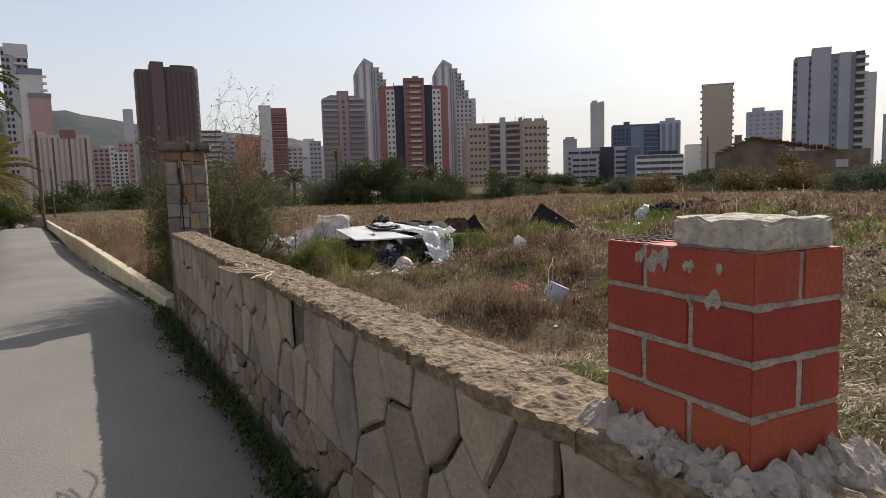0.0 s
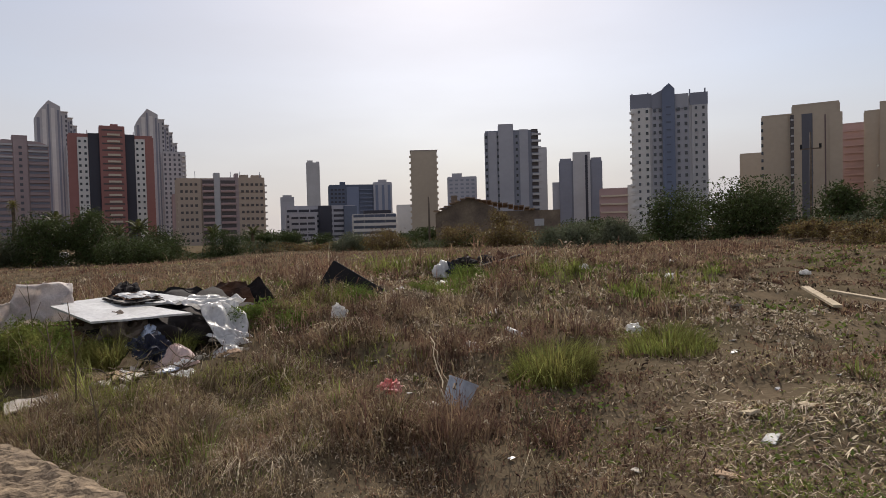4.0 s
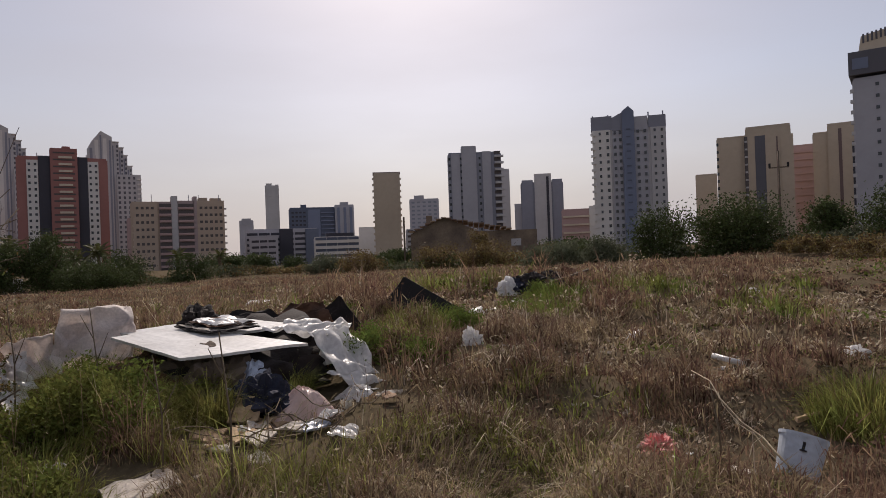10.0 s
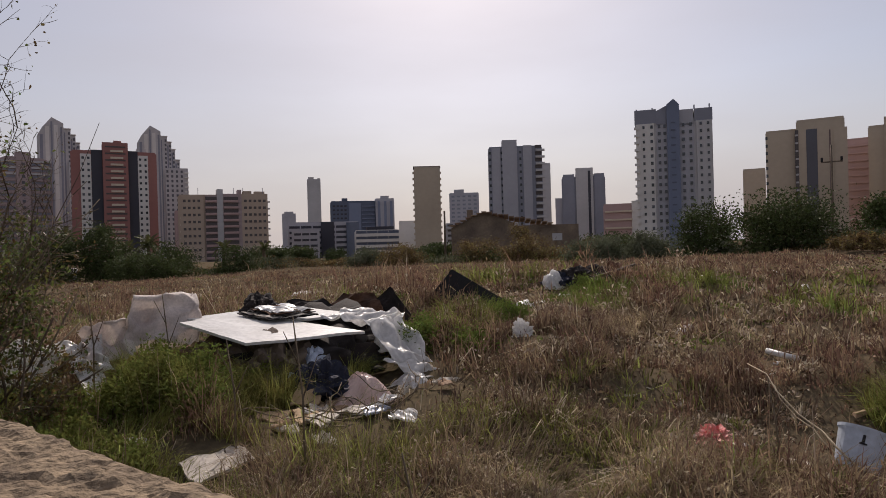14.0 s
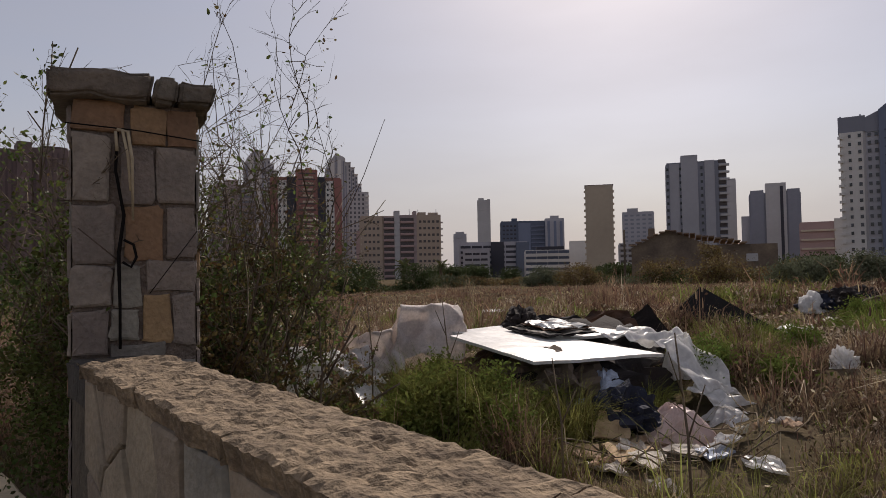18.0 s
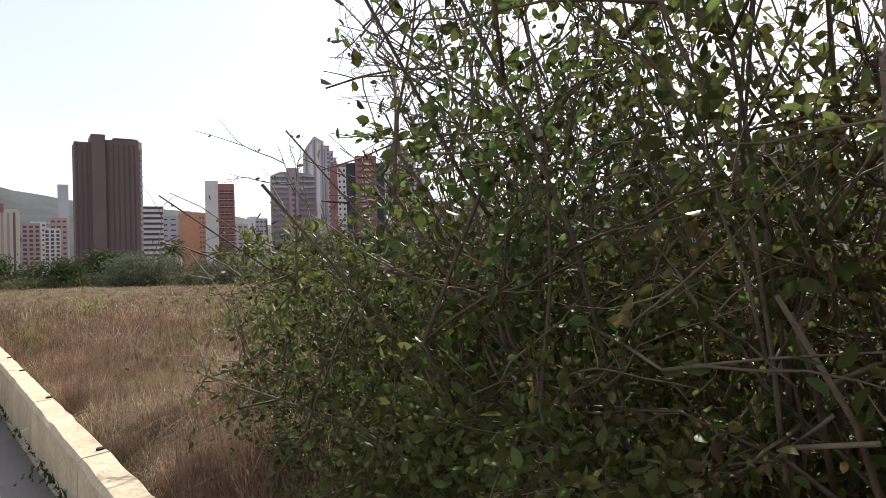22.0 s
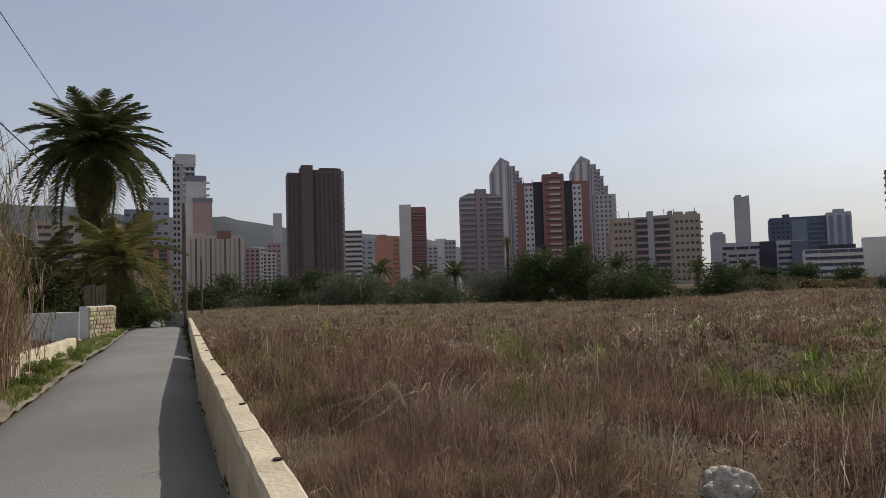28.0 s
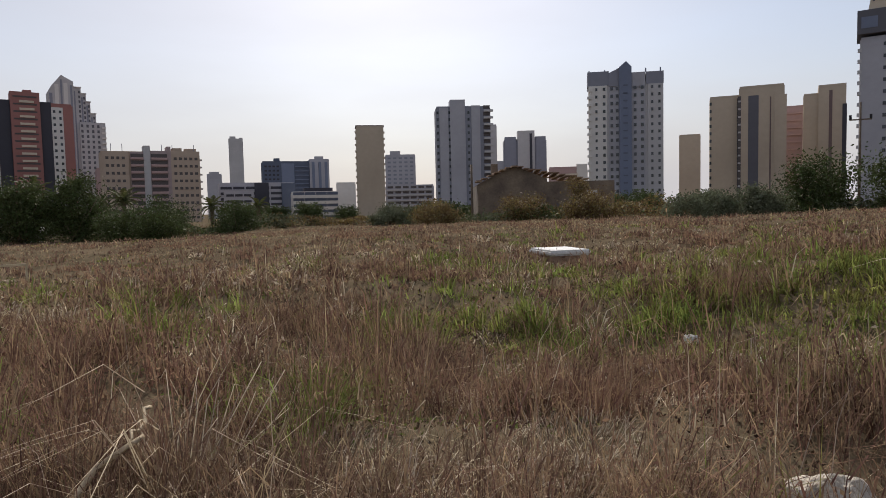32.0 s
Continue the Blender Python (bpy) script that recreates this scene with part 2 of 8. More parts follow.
M_G_STRAW = mat("pale_straw", (0.60, 0.51, 0.40), (0.42, 0.35, 0.265), 0.6, 0.8, 0, 3, island=0.35, translucent=0.25, world_space=True, spec=0.0)
# dark brown that stands in for shade low down between the clumps
M_GAP_SHADE = mat("dead_undergrowth", (0.09, 0.066, 0.045), (0.14, 0.10, 0.068), 1.2, 0.9, 0, 4, island=0.5, world_space=True, spec=0.0)
M_WEED = mat("ground_weed", (0.10, 0.15, 0.036), (0.175, 0.19, 0.055), 1.2, 0.7, 0, 4, island=0.4, translucent=0.3, world_space=True, spec=0.0)
M_REED = mat("dry_reed", (0.41, 0.27, 0.175), (0.24, 0.14, 0.10), 1.6, 0.7, 0, 4, island=0.4, translucent=0.2, world_space=True)
M_REED_GREEN = mat("reed_leaf", (0.095, 0.125, 0.038), (0.19, 0.17, 0.065), 0.5, 0.6, 0, 4, island=0.45, translucent=0.35, world_space=True, spec=0.0)
# blue-grey distance haze is put into the wooded hills' base colour
M_HILL = mat("hazed_hillside", (0.028, 0.036, 0.04), (0.05, 0.056, 0.056), 0.02, 0.95, 0, 0.15, world_space=True)
M_TILE = mat("clay_roof_tile", (0.34, 0.23, 0.15), (0.22, 0.15, 0.10), 1.0, 0.9, 0.3, 10, rand=0.25)
M_RUBBLE = mat("rubble_masonry", (0.22, 0.17, 0.125), (0.13, 0.10, 0.08), 0.7, 0.95, 0.6, 5, world_space=True)
M_RUBBLE_PALE = mat("pale_yellow_rubble", (0.62, 0.50, 0.30), (0.42, 0.33, 0.20), 5, 0.9, 0.6, 30, rand=0.25)
M_WHITEWASH = mat("whitewash", (0.68, 0.66, 0.62), (0.52, 0.50, 0.46), 0.8, 0.9, 0.2, 12)

# ---- helpers for building ----
def mesh_part(name, verts, faces, material, parent=None, label="", smooth=False):
    me = bpy.data.meshes.new(name)
    me.from_pydata(verts, [], faces)
    me.materials.append(material)
    if smooth:
        me.shade_smooth()
    ob = new(name, me)
    if parent:
        ob.parent = parent
    return tagged(ob, label)

def part(name, bm, material, parent=None, label="", smooth=False):
    me = bpy.data.meshes.new(name)
    bm.to_mesh(me)
    bm.free()
    me.materials.append(material)
    if smooth:
        me.shade_smooth()
    ob = new(name, me)
    if parent:
        ob.parent = parent
    return tagged(ob, label)

def thing(name, label, category, at=(0, 0, 0), rz=0, group="", kind="", rx=0, ry=0):
    ob = new(name)
    ob.matrix_world = pose(*at, rx, ry, rz)
    ob.empty_display_size = 0.1
    return tagged(ob, label, category, group, kind)

BOX_F = [(0, 3, 2, 1), (4, 5, 6, 7), (0, 1, 5, 4), (1, 2, 6, 5), (2, 3, 7, 6), (3, 0, 4, 7)]
def box_v(x0, x1, y0, y1, z0, z1):
    return [(x0, y0, z0), (x1, y0, z0), (x1, y1, z0), (x0, y1, z0), (x0, y0, z1), (x1, y0, z1), (x1, y1, z1), (x0, y1, z1)]

def box_bm(x0, x1, y0, y1, z0, z1, bevel=0.0, jitter=0.0, rng=None, cuts=0):
    bm = bmesh.new()
    vs = [bm.verts.new(v) for v in box_v(x0, x1, y0, y1, z0, z1)]
    for f in BOX_F:
        bm.faces.new([vs[i] for i in f])
    if bevel:
        bmesh.ops.bevel(bm, geom=bm.edges[:], offset=bevel, segments=2, affect="EDGES")
    if cuts:
        bmesh.ops.subdivide_edges(bm, edges=bm.edges[:], cuts=cuts, use_grid_fill=True)
    if jitter:
        for v in bm.verts:
            v.co += Vector(noise.noise_vector(v.co * 9.0)) * jitter
    return bm

SHARED = {}
def shared_box(w, d, h, material, name="box"):
    key = (round(w, 3), round(d, 3), round(h, 3), material.name)
    if key not in SHARED:
        me = bpy.data.meshes.new(name)
        me.from_pydata(box_v(-w / 2, w / 2, -d / 2, d / 2, -h / 2, h / 2), [], BOX_F)
        me.materials.append(material)
        SHARED[key] = me
    return SHARED[key]

def put_box(name, parent, x, y, z, w, d, h, material, label=""):
    ob = new(name, shared_box(w, d, h, material, name))
    ob.parent = parent
    ob.location = (x, y, z)
    return tagged(ob, label)

def tubes(name, strands, material, parent=None, label="", sides=5):
    """One mesh of tapered tubes; a strand is a list of (x, y, z, radius)."""
    vs, fs = [], []
    for st in strands:
        base = len(vs)
        pts = [Vector(p[:3]) for p in st]
        for i, p in enumerate(st):
            d = (pts[min(i + 1, len(st) - 1)] - pts[max(i - 1, 0)])
            d = d.normalized() if d.length > 1e-6 else Vector((0, 0, 1))
            a = d.cross(Vector((0.3, 0.9, 0.31))).normalized()
            b = d.cross(a)
            for k in range(sides):
                an = 2 * math.pi * k / sides
                vs.append(tuple(pts[i] + (a * math.cos(an) + b * math.sin(an)) * p[3]))
        for i in range(len(st) - 1):
            for k in range(sides):
                k2 = (k + 1) % sides
                fs.append((base + i * sides + k, base + i * sides + k2, base + (i + 1) * sides + k2, base + (i + 1) * sides + k))
        fs.append(tuple(base + k for k in reversed(range(sides))))
        fs.append(tuple(base + (len(st) - 1) * sides + k for k in range(sides)))
    return mesh_part(name, vs, fs, material, parent, label, smooth=True)

def raw_mesh(name, verts, quads, tris, material):
    """A mesh straight from arrays: verts n x 3, quads m x 4, tris k x 3."""
    me = bpy.data.meshes.new(name)
    me.vertices.add(len(verts))
    me.vertices.foreach_set("co", np.asarray(verts, np.float32).ravel())
    nq, nt = len(quads), len(tris)
    loops = np.concatenate([np.asarray(quads, np.int32).ravel(), np.asarray(tris, np.int32).ravel()]) if nt else np.asarray(quads, np.int32).ravel()
    me.loops.add(len(loops))
    me.loops.foreach_set("vertex_index", loops)
    me.polygons.add(nq + nt)
    starts = np.concatenate([np.arange(nq) * 4, nq * 4 + np.arange(nt) * 3]).astype(np.int32)
    me.polygons.foreach_set("loop_start", starts)
    me.update(calc_edges=True)
    me.materials.append(material)
    return me

def blade_mesh(name, base, height, width, az, lean, material):
    """Curved tapering blades: base n x 3; lean is the sideways reach as a share of the height."""
    n = len(base)
    d = np.stack([np.cos(az), np.sin(az), np.zeros(n)], 1)
    side = np.stack([-np.sin(az + 0.6), np.cos(az + 0.6), np.zeros(n)], 1) * (width / 2)[:, None]
    up = np.array([0, 0, 1.0])
    mid = base + up * (height * 0.55)[:, None] + d * (height * lean * 0.3)[:, None]
    tip = base + up * (height * np.maximum(0.15, 1 - lean * lean * 0.35))[:, None] + d * (height * lean)[:, None]
    v = np.stack([base - side, base + side, mid - side * 0.75, mid + side * 0.75, tip], 1).reshape(-1, 3)
    o = (np.arange(n) * 5)[:, None]
    return raw_mesh(name, v, o + np.array([[0, 1, 3, 2]]), o + np.array([[2, 3, 4]]), material)

def leaf_mesh(name, centre, size, material, rng, droop=0.0):
    """Small folded leaves, each of four triangles' worth of two quads, at the given centres."""
    n = len(centre)
    a = rng.normal(size=(n, 3))
    a[:, 2] -= droop
    a /= np.linalg.norm(a, axis=1)[:, None]
    b = np.cross(a, rng.normal(size=(n, 3)))
    b /= np.linalg.norm(b, axis=1)[:, None]
    c = np.cross(a, b)
    s = size[:, None]
    v = np.stack([centre - a * s, centre + b * s * 0.45 + c * s * 0.12, centre + a * s, centre - b * s * 0.45 + c * s * 0.12], 1).reshape(-1, 3)
    o = (np.arange(n) * 4)[:, None]
    return raw_mesh(name, v, np.zeros((0, 4), np.int32), np.concatenate([o + np.array([[0, 1, 2]]), o + np.array([[0, 2, 3]])]), material)

def broad_leaves(name, centre, size, material, rng):
    """Broad pointed leaves, folded along the midrib."""
    n = len(centre)
    a = rng.normal(size=(n, 3))
    a /= np.linalg.norm(a, axis=1)[:, None]
    b = np.cross(a, rng.normal(size=(n, 3)))
    b /= np.linalg.norm(b, axis=1)[:, None]
    c = np.cross(a, b)
    s = size[:, None]
    rim = ((-1, 0, 0), (-0.45, 0.5, 0.16), (0.35, 0.46, 0.16), (1, 0, -0.12), (0.35, -0.46, 0.16), (-0.45, -0.5, 0.16))
    v = np.stack([centre + (a * p + b * q + c * r) * s for p, q, r in rim], 1).reshape(-1, 3)
    o = (np.arange(n) * 6)[:, None]
    return raw_mesh(name, v, np.concatenate([o + np.array([[0, 1, 2, 3]]), o + np.array([[0, 3, 4, 5]])]), np.zeros((0, 3), np.int32), material)

GRID = np.random.RandomState(7).rand(97, 97)
def vnoise(x, y, size):
    x, y = np.asarray(x) / size + 311.3, np.asarray(y) / size + 157.7
    i, j = np.floor(x).astype(int), np.floor(y).astype(int)
    u, v = x - i, y - j
    u, v = u * u * (3 - 2 * u), v * v * (3 - 2 * v)
    g = lambda p, q: GRID[p % 97, q % 97]
    return (g(i, j) * (1 - u) + g(i + 1, j) * u) * (1 - v) + (g(i, j + 1) * (1 - u) + g(i + 1, j + 1) * u) * v

# ---- ground ----
GX = np.array([10.4, 4.3, 0.6, 0.6, 0.6, 0.5, 0.6, 0.6, 0.6, 0.8, 2, 3.3, 4.6, 3, 5, 7, 6.4, 17.5, 11, 42, 2.1, 68, 38, 59, 59, 49, 20, 10])
GY = np.array([0.5, -3.0, -12, -8, -4, 0, 4, 8, 14, 44, -4.3, -3.3, -1, 1, 1, 1.2, 10.4, 14.5, 28, 76, 8.8, 38, 61, 42, 1, -8, -10, -10])
GZ = np.array([0.62, 0.36, 0.1, 0.1, 0.12, 0.2, 0.0, -0.12, -0.3, -1.25, 0.2, 0.26, 0.4, 0.4, 0.5, 0.5, -0.85, -0.75, -1.15, -1.75, -0.27, -0.3, -1.3, -0.7, -0.3, 0.6, 0.5, 0.2])

def road_z(y):
    return np.interp(y, [-60, -40, -1, 8, 15, 44, 70, 200], [0.4, 0.1, 0, -0.33, -0.45, -0.95, -1.6, -5])

def ground_z(x, y):
    x, y = np.asarray(x, float), np.asarray(y, float)
    w = 1 / ((x[..., None] - GX) ** 2 + (y[..., None] - GY) ** 2 + 0.6) ** 1.6
    z = (w * GZ).sum(-1) / w.sum(-1)
    rough = np.clip((x - 0.5) / 1.5, 0, 1)
    z = z + rough * (0.20 * (vnoise(x, y, 1.7) - 0.5) + 0.14 * (vnoise(x, y, 0.6) - 0.5) + 0.15 * (vnoise(x + 3, y, 0.42) - 0.5) * np.clip((x - 0.9) / 0.8, 0, 1))
    far = np.clip((np.hypot(x, y) - 90) / 300, 0, 1)
    z = z * (1 - far) - 4 * far
    under = np.clip((0.35 - x) / 0.3, 0, 1)
    z = z * (1 - under) + (road_z(y) - 0.10) * under
    left = np.clip((-3.3 - x) / 0.5, 0, 1)
    garden = road_z(y) - 0.25 - 0.012 * np.clip(-x - 4, 0, 150) + 0.1 * (vnoise(x, y, 2.5) - 0.5)
    return z * (1 - left) + garden * left

def gz(x, y):
    return float(ground_z(x, y))

def steps_to(a, b, first, grow):
    out, s = [a], first
    while out[-1] < b:
        out.append(out[-1] + s)
        s *= grow
    return out
right_xs = steps_to(0.05, 1600, 0.16, 1.035)
left_xs = [-v for v in steps_to(3.0, 1600, 0.35, 1.12)][::-1]
xs = np.array(left_xs + [-2.2, -1.3, -0.5] + right_xs)
ys = np.array([-v for v in steps_to(10.2, 1500, 0.3, 1.12)][::-1] + list(np.arange(-10, 16, 0.2)) + steps_to(16, 1600, 0.22, 1.05))
XX, YY = np.meshgrid(xs, ys)
ZZ = ground_z(XX, YY)
nx, ny = len(xs), len(ys)
idx = (np.arange(ny - 1)[:, None] * nx + np.arange(nx - 1)[None, :]).ravel()
ground = new("ground", raw_mesh("ground", np.stack([XX, YY, ZZ], -1).reshape(-1, 3), np.stack([idx, idx + 1, idx + nx + 1, idx + nx], 1), np.zeros((0, 3), np.int32), M_SOIL))
ground.data.shade_smooth()
tagged(ground, "dry brown soil of a neglected field", "ground", kind="structure")

def road_left(y):
    return np.interp(y, [-60, -2, 8, 40, 60], [-3.1, -2.95, -2.2, -2.25, -3.0]) + 0.12 * (vnoise(y, 3.0, 1.3) - 0.5)
def road_right(y):
    return np.interp(y, [-60, -8, 0, 0.5, 41, 46, 60], [-1.3, -0.75, -0.1, -0.02, 0.3, 0.2, -0.8])
rys = np.concatenate([np.arange(-60, -10, 2.0), np.arange(-10, 30, 0.25), np.arange(30, 64, 1.0)])
rv, rq = [], []
for i, y in enumerate(rys):
    a, b = road_left(y), road_right(y)
    for k in range(7):
        u = k / 6
        x = a + (b - a) * u
        rv.append((x, y, float(road_z(y)) + 0.03 * (1 - (2 * u - 1) ** 2) - (0.10 if k in (0, 6) else 0)))
    if i:
        rq += [((i - 1) * 7 + k, (i - 1) * 7 + k + 1, i * 7 + k + 1, i * 7 + k) for k in range(6)]
road = mesh_part("road", rv, rq, M_ROAD, None, "narrow grey worn asphalt lane", True)
tagged(road, category="road", kind="structure")
# strip of dirt and gravel along the lane's far side
vv, vq = [], []
for i, y in enumerate(rys):
    a = float(road_left(y))
    for k in range(5):
        x = a + 0.06 - 0.17 * k
        vv.append((x, y, float(road_z(y)) + (-0.012, 0.02, 0.05, 0.04, -0.12)[k] + 0.06 * (float(vnoise(x, y, 0.3)) - 0.5)))
    if i:
        vq += [((i - 1) * 5 + k + 1, (i - 1) * 5 + k, i * 5 + k, i * 5 + k + 1) for k in range(4)]
tagged(mesh_part("verge", vv, vq, M_VERGE, None, "pale gravelly dirt verge beside the lane", True), category="verge", kind="structure")

# ---- stone boundary wall ----
wall = thing("wall_stone", "low rubble stone garden wall with a flaking concrete cap", "wall", (0, 0, 0), -94.85, kind="structure")
WLEN = 9.2
rng = random.Random(3)
core = box_bm(-0.45, WLEN, 0.012, 0.235, -0.35, 0.945, 0.0)
part("core", core, M_MORTAR, wall)

def clip(poly, px, py, nx_, ny_):
    out = []
    for i in range(len(poly)):
        a, b = poly[i], poly[(i + 1) % len(poly)]
        da, db = (a[0] - px) * nx_ + (a[1] - py) * ny_, (b[0] - px) * nx_ + (b[1] - py) * ny_
        if da <= 0:
            out.append(a)
        if (da <= 0) != (db <= 0):
            t = da / (da - db)
            out.append((a[0] + (b[0] - a[0]) * t, a[1] + (b[1] - a[1]) * t))
    return out

def stone_from(poly, name, parent, m, inset, high, rng, flip=1, origin=(0, 0, 0), ax=(1, 0, 0), up=(0, 0, 1), out=(0, -1, 0)):
    cx, cy = sum(p[0] for p in poly) / len(poly), sum(p[1] for p in poly) / len(poly)
    ring = []
    for i in range(len(poly)):
        a, b = poly[i], poly[(i + 1) % len(poly)]
        ring += [a, ((a[0] + b[0]) / 2 + rng.uniform(-1, 1) * 0.006, (a[1] + b[1]) / 2 + rng.uniform(-1, 1) * 0.006)]
    O, A, U, N_ = Vector(origin), Vector(ax), Vector(up), Vector(out)
    vs, n = [], len(ring)
    for level, (shrink, lift) in enumerate(((inset * 0.6, 0.0), (inset, high * 0.75), (inset + 0.011, high))):
        for p in ring:
            d = math.hypot(p[0] - cx, p[1] - cy) or 1
            k = max(0.1, 1 - shrink / d)
            vs.append(tuple(O + A * (cx + (p[0] - cx) * k) + U * (cy + (p[1] - cy) * k) + N_ * (lift + (rng.uniform(-.0025, .0025) if level else 0))))
    vs.append(tuple(O + A * cx + U * cy + N_ * (high + rng.uniform(-0.002, 0.004))))
    fs = []
    for lev in range(2):
        for i in range(n):
            j = (i + 1) % n
            fs.append((lev * n + i, lev * n + j, (lev + 1) * n + j, (lev + 1) * n + i)[::flip])
    for i in range(n):
        fs.append((2 * n + i, 2 * n + (i + 1) % n, 3 * n)[::flip])
    return mesh_part(name, vs, fs, m, parent)

def voronoi(x0, x1, z0, z1, cols, rows, squash, rng):
    seeds = []
    for i in range(cols):
        for j in range(rows):
            seeds.append((x0 + (i + 0.5 + rng.uniform(-0.48, 0.48)) * (x1 - x0) / cols, z0 + (j + 0.5 + (0.3 if i % 2 else -0.1) + rng.uniform(-0.33, 0.33)) * (z1 - z0) / rows))
    cells = []
    for a in seeds:
        poly = [(x0, z0), (x1, z0), (x1, z1), (x0, z1)]
        for b in seeds:
            if b is a or abs(b[0] - a[0]) > 1.4:
                continue
            mx, mz = (a[0] + b[0]) / 2, (a[1] + b[1]) / 2
            poly = clip(poly, mx, mz, (b[0] - a[0]) * squash, b[1] - a[1])
            if len(poly) < 3:
                break
        if len(poly) >= 3:
            cells.append(poly)
    return cells

# large crazy-paved flags above, rough small stones below
for poly in voronoi(0.0, WLEN, 0.34, 0.94, 36, 2, 1.5, rng):
    if rng.random() < 0.04:
        continue
    m = rng.choices((M_STONE, M_STONE_ORANGE, M_STONE_DARK), (14, 0.0, 1.2))[0]
    stone_from(poly, "stone", wall, m, rng.uniform(0.008, 0.022), rng.uniform(0.014, 0.03), rng)
for poly in voronoi(0.0, WLEN, -0.08, 0.34, 46, 3, 1.0, rng):
    stone_from(poly, "stone", wall, rng.choices((M_STONE_ROUGH, M_STONE, M_STONE_DARK), (8, 3, 1))[0], rng.uniform(0.006, 0.02), rng.uniform(0.008, 0.034), rng)
# the cap: flakes of concrete with a broken edge
x = 0.0
while x < WLEN:
    w = rng.uniform(0.5, 0.9)
    bm = bmesh.new()
    nxs, nys = int(w / 0.016), 18
    top = [[None] * (nys + 1) for _ in range(nxs + 1)]
    for i in range(nxs + 1):
        for j in range(nys + 1):
            px, py = x + (w - 0.004) * i / nxs, -0.035 + 0.285 * j / nys
            edge = 0.022 * noise.noise((px * 19, 3.1, 0)) + 0.016 * noise.noise((px * 5, 3.1, 0)) if j == 0 else (0.016 * noise.noise((px * 12, 9.1, 0)) if j == nys else 0)
            h = 0.99 + 0.005 * noise.noise((px * 11, py * 11, 2)) + 0.006 * noise.noise((px * 34, py * 34, 5))
            wx, wy = 0.5 * noise.noise((px * 15, py * 15, 1)), 0.5 * noise.noise((px * 15, py * 15, 4))
            h += 0.0035 * (noise.cell((px * 21 + wx, py * 24 + wy, 0.5)) - 0.5) + 0.003 * (noise.cell((px * 47 + wx, py * 50 + wy, 7.5)) - 0.5)
            if noise.noise((px * 3.5, py * 9, 8)) > 0.12:
                h -= 0.006
            if noise.noise((px * 6.5, py * 13, 3)) > 0.3:
                h -= 0.004
            if j in (0, nys):
                h -= 0.006
            top[i][j] = bm.verts.new((px, py + edge, h))
    for i in range(nxs):
        for j in range(nys):
            bm.faces.new((top[i][j], top[i + 1][j], top[i + 1][j + 1], top[i][j + 1]))
    for j in (0, nys):
        low = [bm.verts.new((top[i][j].co.x, top[i][j].co.y + (0.012 if j == 0 else -0.012), 0.93)) for i in range(nxs + 1)]
        for i in range(nxs):
            f = (top[i + 1][j], top[i][j], low[i], low[i + 1])
            bm.faces.new(f if j == 0 else f[::-1])
    for i in (0, nxs):
        a = [top[i][j] for j in range(nys + 1)]
        lo = [bm.verts.new((v.co.x, v.co.y, 0.93)) for v in (a[0], a[-1])]
        f = (a[0],) + tuple(a[1:]) + (lo[1], lo[0])
        bm.faces.new(f[::-1] if i else f)
    part("cap_slab", bm, M_CAP, wall)
    x += w
# bare ledge between the cap and the pier
part("ledge", box_bm(-0.47, -0.01, -0.004, 0.25, 0.80, 0.945, 0.012, 0.01, cuts=3), M_STAIN, wall)

# ---- stone gate pier ----
pier = thing("column", "square rubble stone gate pier with a projecting slab top", "pillar", (0.336, 0.60, 0), -17, kind="structure")
PW, PD = 0.235, 0.21
part("core", box_bm(-PW + 0.004, PW - 0.004, -PD + 0.004, PD - 0.004, -0.4, 1.99), M_PIER_MORTAR, pier)
def pier_stone(u0, u1, z0, z1, m, origin, ax, out):
    u0, u1, z0, z1 = max(0, u0 - 0.008), u1 + 0.008 if u1 < 0.4 else u1, z0 - 0.007, z1 + 0.007
    w, h = u1 - u0, z1 - z0
    q = []
    for u, z in ((0.05, 0), (0.95, 0), (1, 0.06), (1, 0.93), (0.94, 1), (0.06, 1), (0, 0.94), (0, 0.07)):
        q.append((u0 + w * u + rng.uniform(-0.009, 0.009), z0 + h * z + rng.uniform(-0.009, 0.009)))
    stone_from(q, "stone", pier, m, rng.uniform(0.003, 0.008), rng.uniform(0.006, 0.017), rng, 1, origin, ax, (0, 0, 1), out)
S, OC, K = M_PIER, M_STONE_ORANGE, M_STONE_DARK
FRONT = ((-PW, -PD, 0), (1, 0, 0), (0, -1, 0))
for u0, u1, z0, z1, m in ((0, .185, 1.865, 1.985, OC), (.225, .345, 1.825, 1.975, OC), (.362, .47, 1.815, 1.97, OC), (0, .128, 1.58, 1.85, S), (.178, .297, 1.575, 1.81, S), (.312, .47, 1.58, 1.80, S)):
    pier_stone(u0, u1, z0, z1, m, *FRONT)
for u0, u1, z0, z1, m in ((0, .152, 1.33, 1.565, S), (.205, .33, 1.335, 1.56, OC), (.352, .47, 1.352, 1.555, S), (0, .138, 1.15, 1.31, S), (.156, .248, 1.15, 1.315, K), (.272, .47, 1.205, 1.335, S)):
    pier_stone(u0, u1, z0, z1, m, *FRONT)
for u0, u1, z0, z1, m in ((0, .128, .965, 1.135, S), (.142, .238, 1.02, 1.135, K), (.26, .366, 1.0, 1.19, OC), (.382, .47, .985, 1.19, S), (.145, .345, .93, .99, K)):
    pier_stone(u0, u1, z0, z1, m, *FRONT)
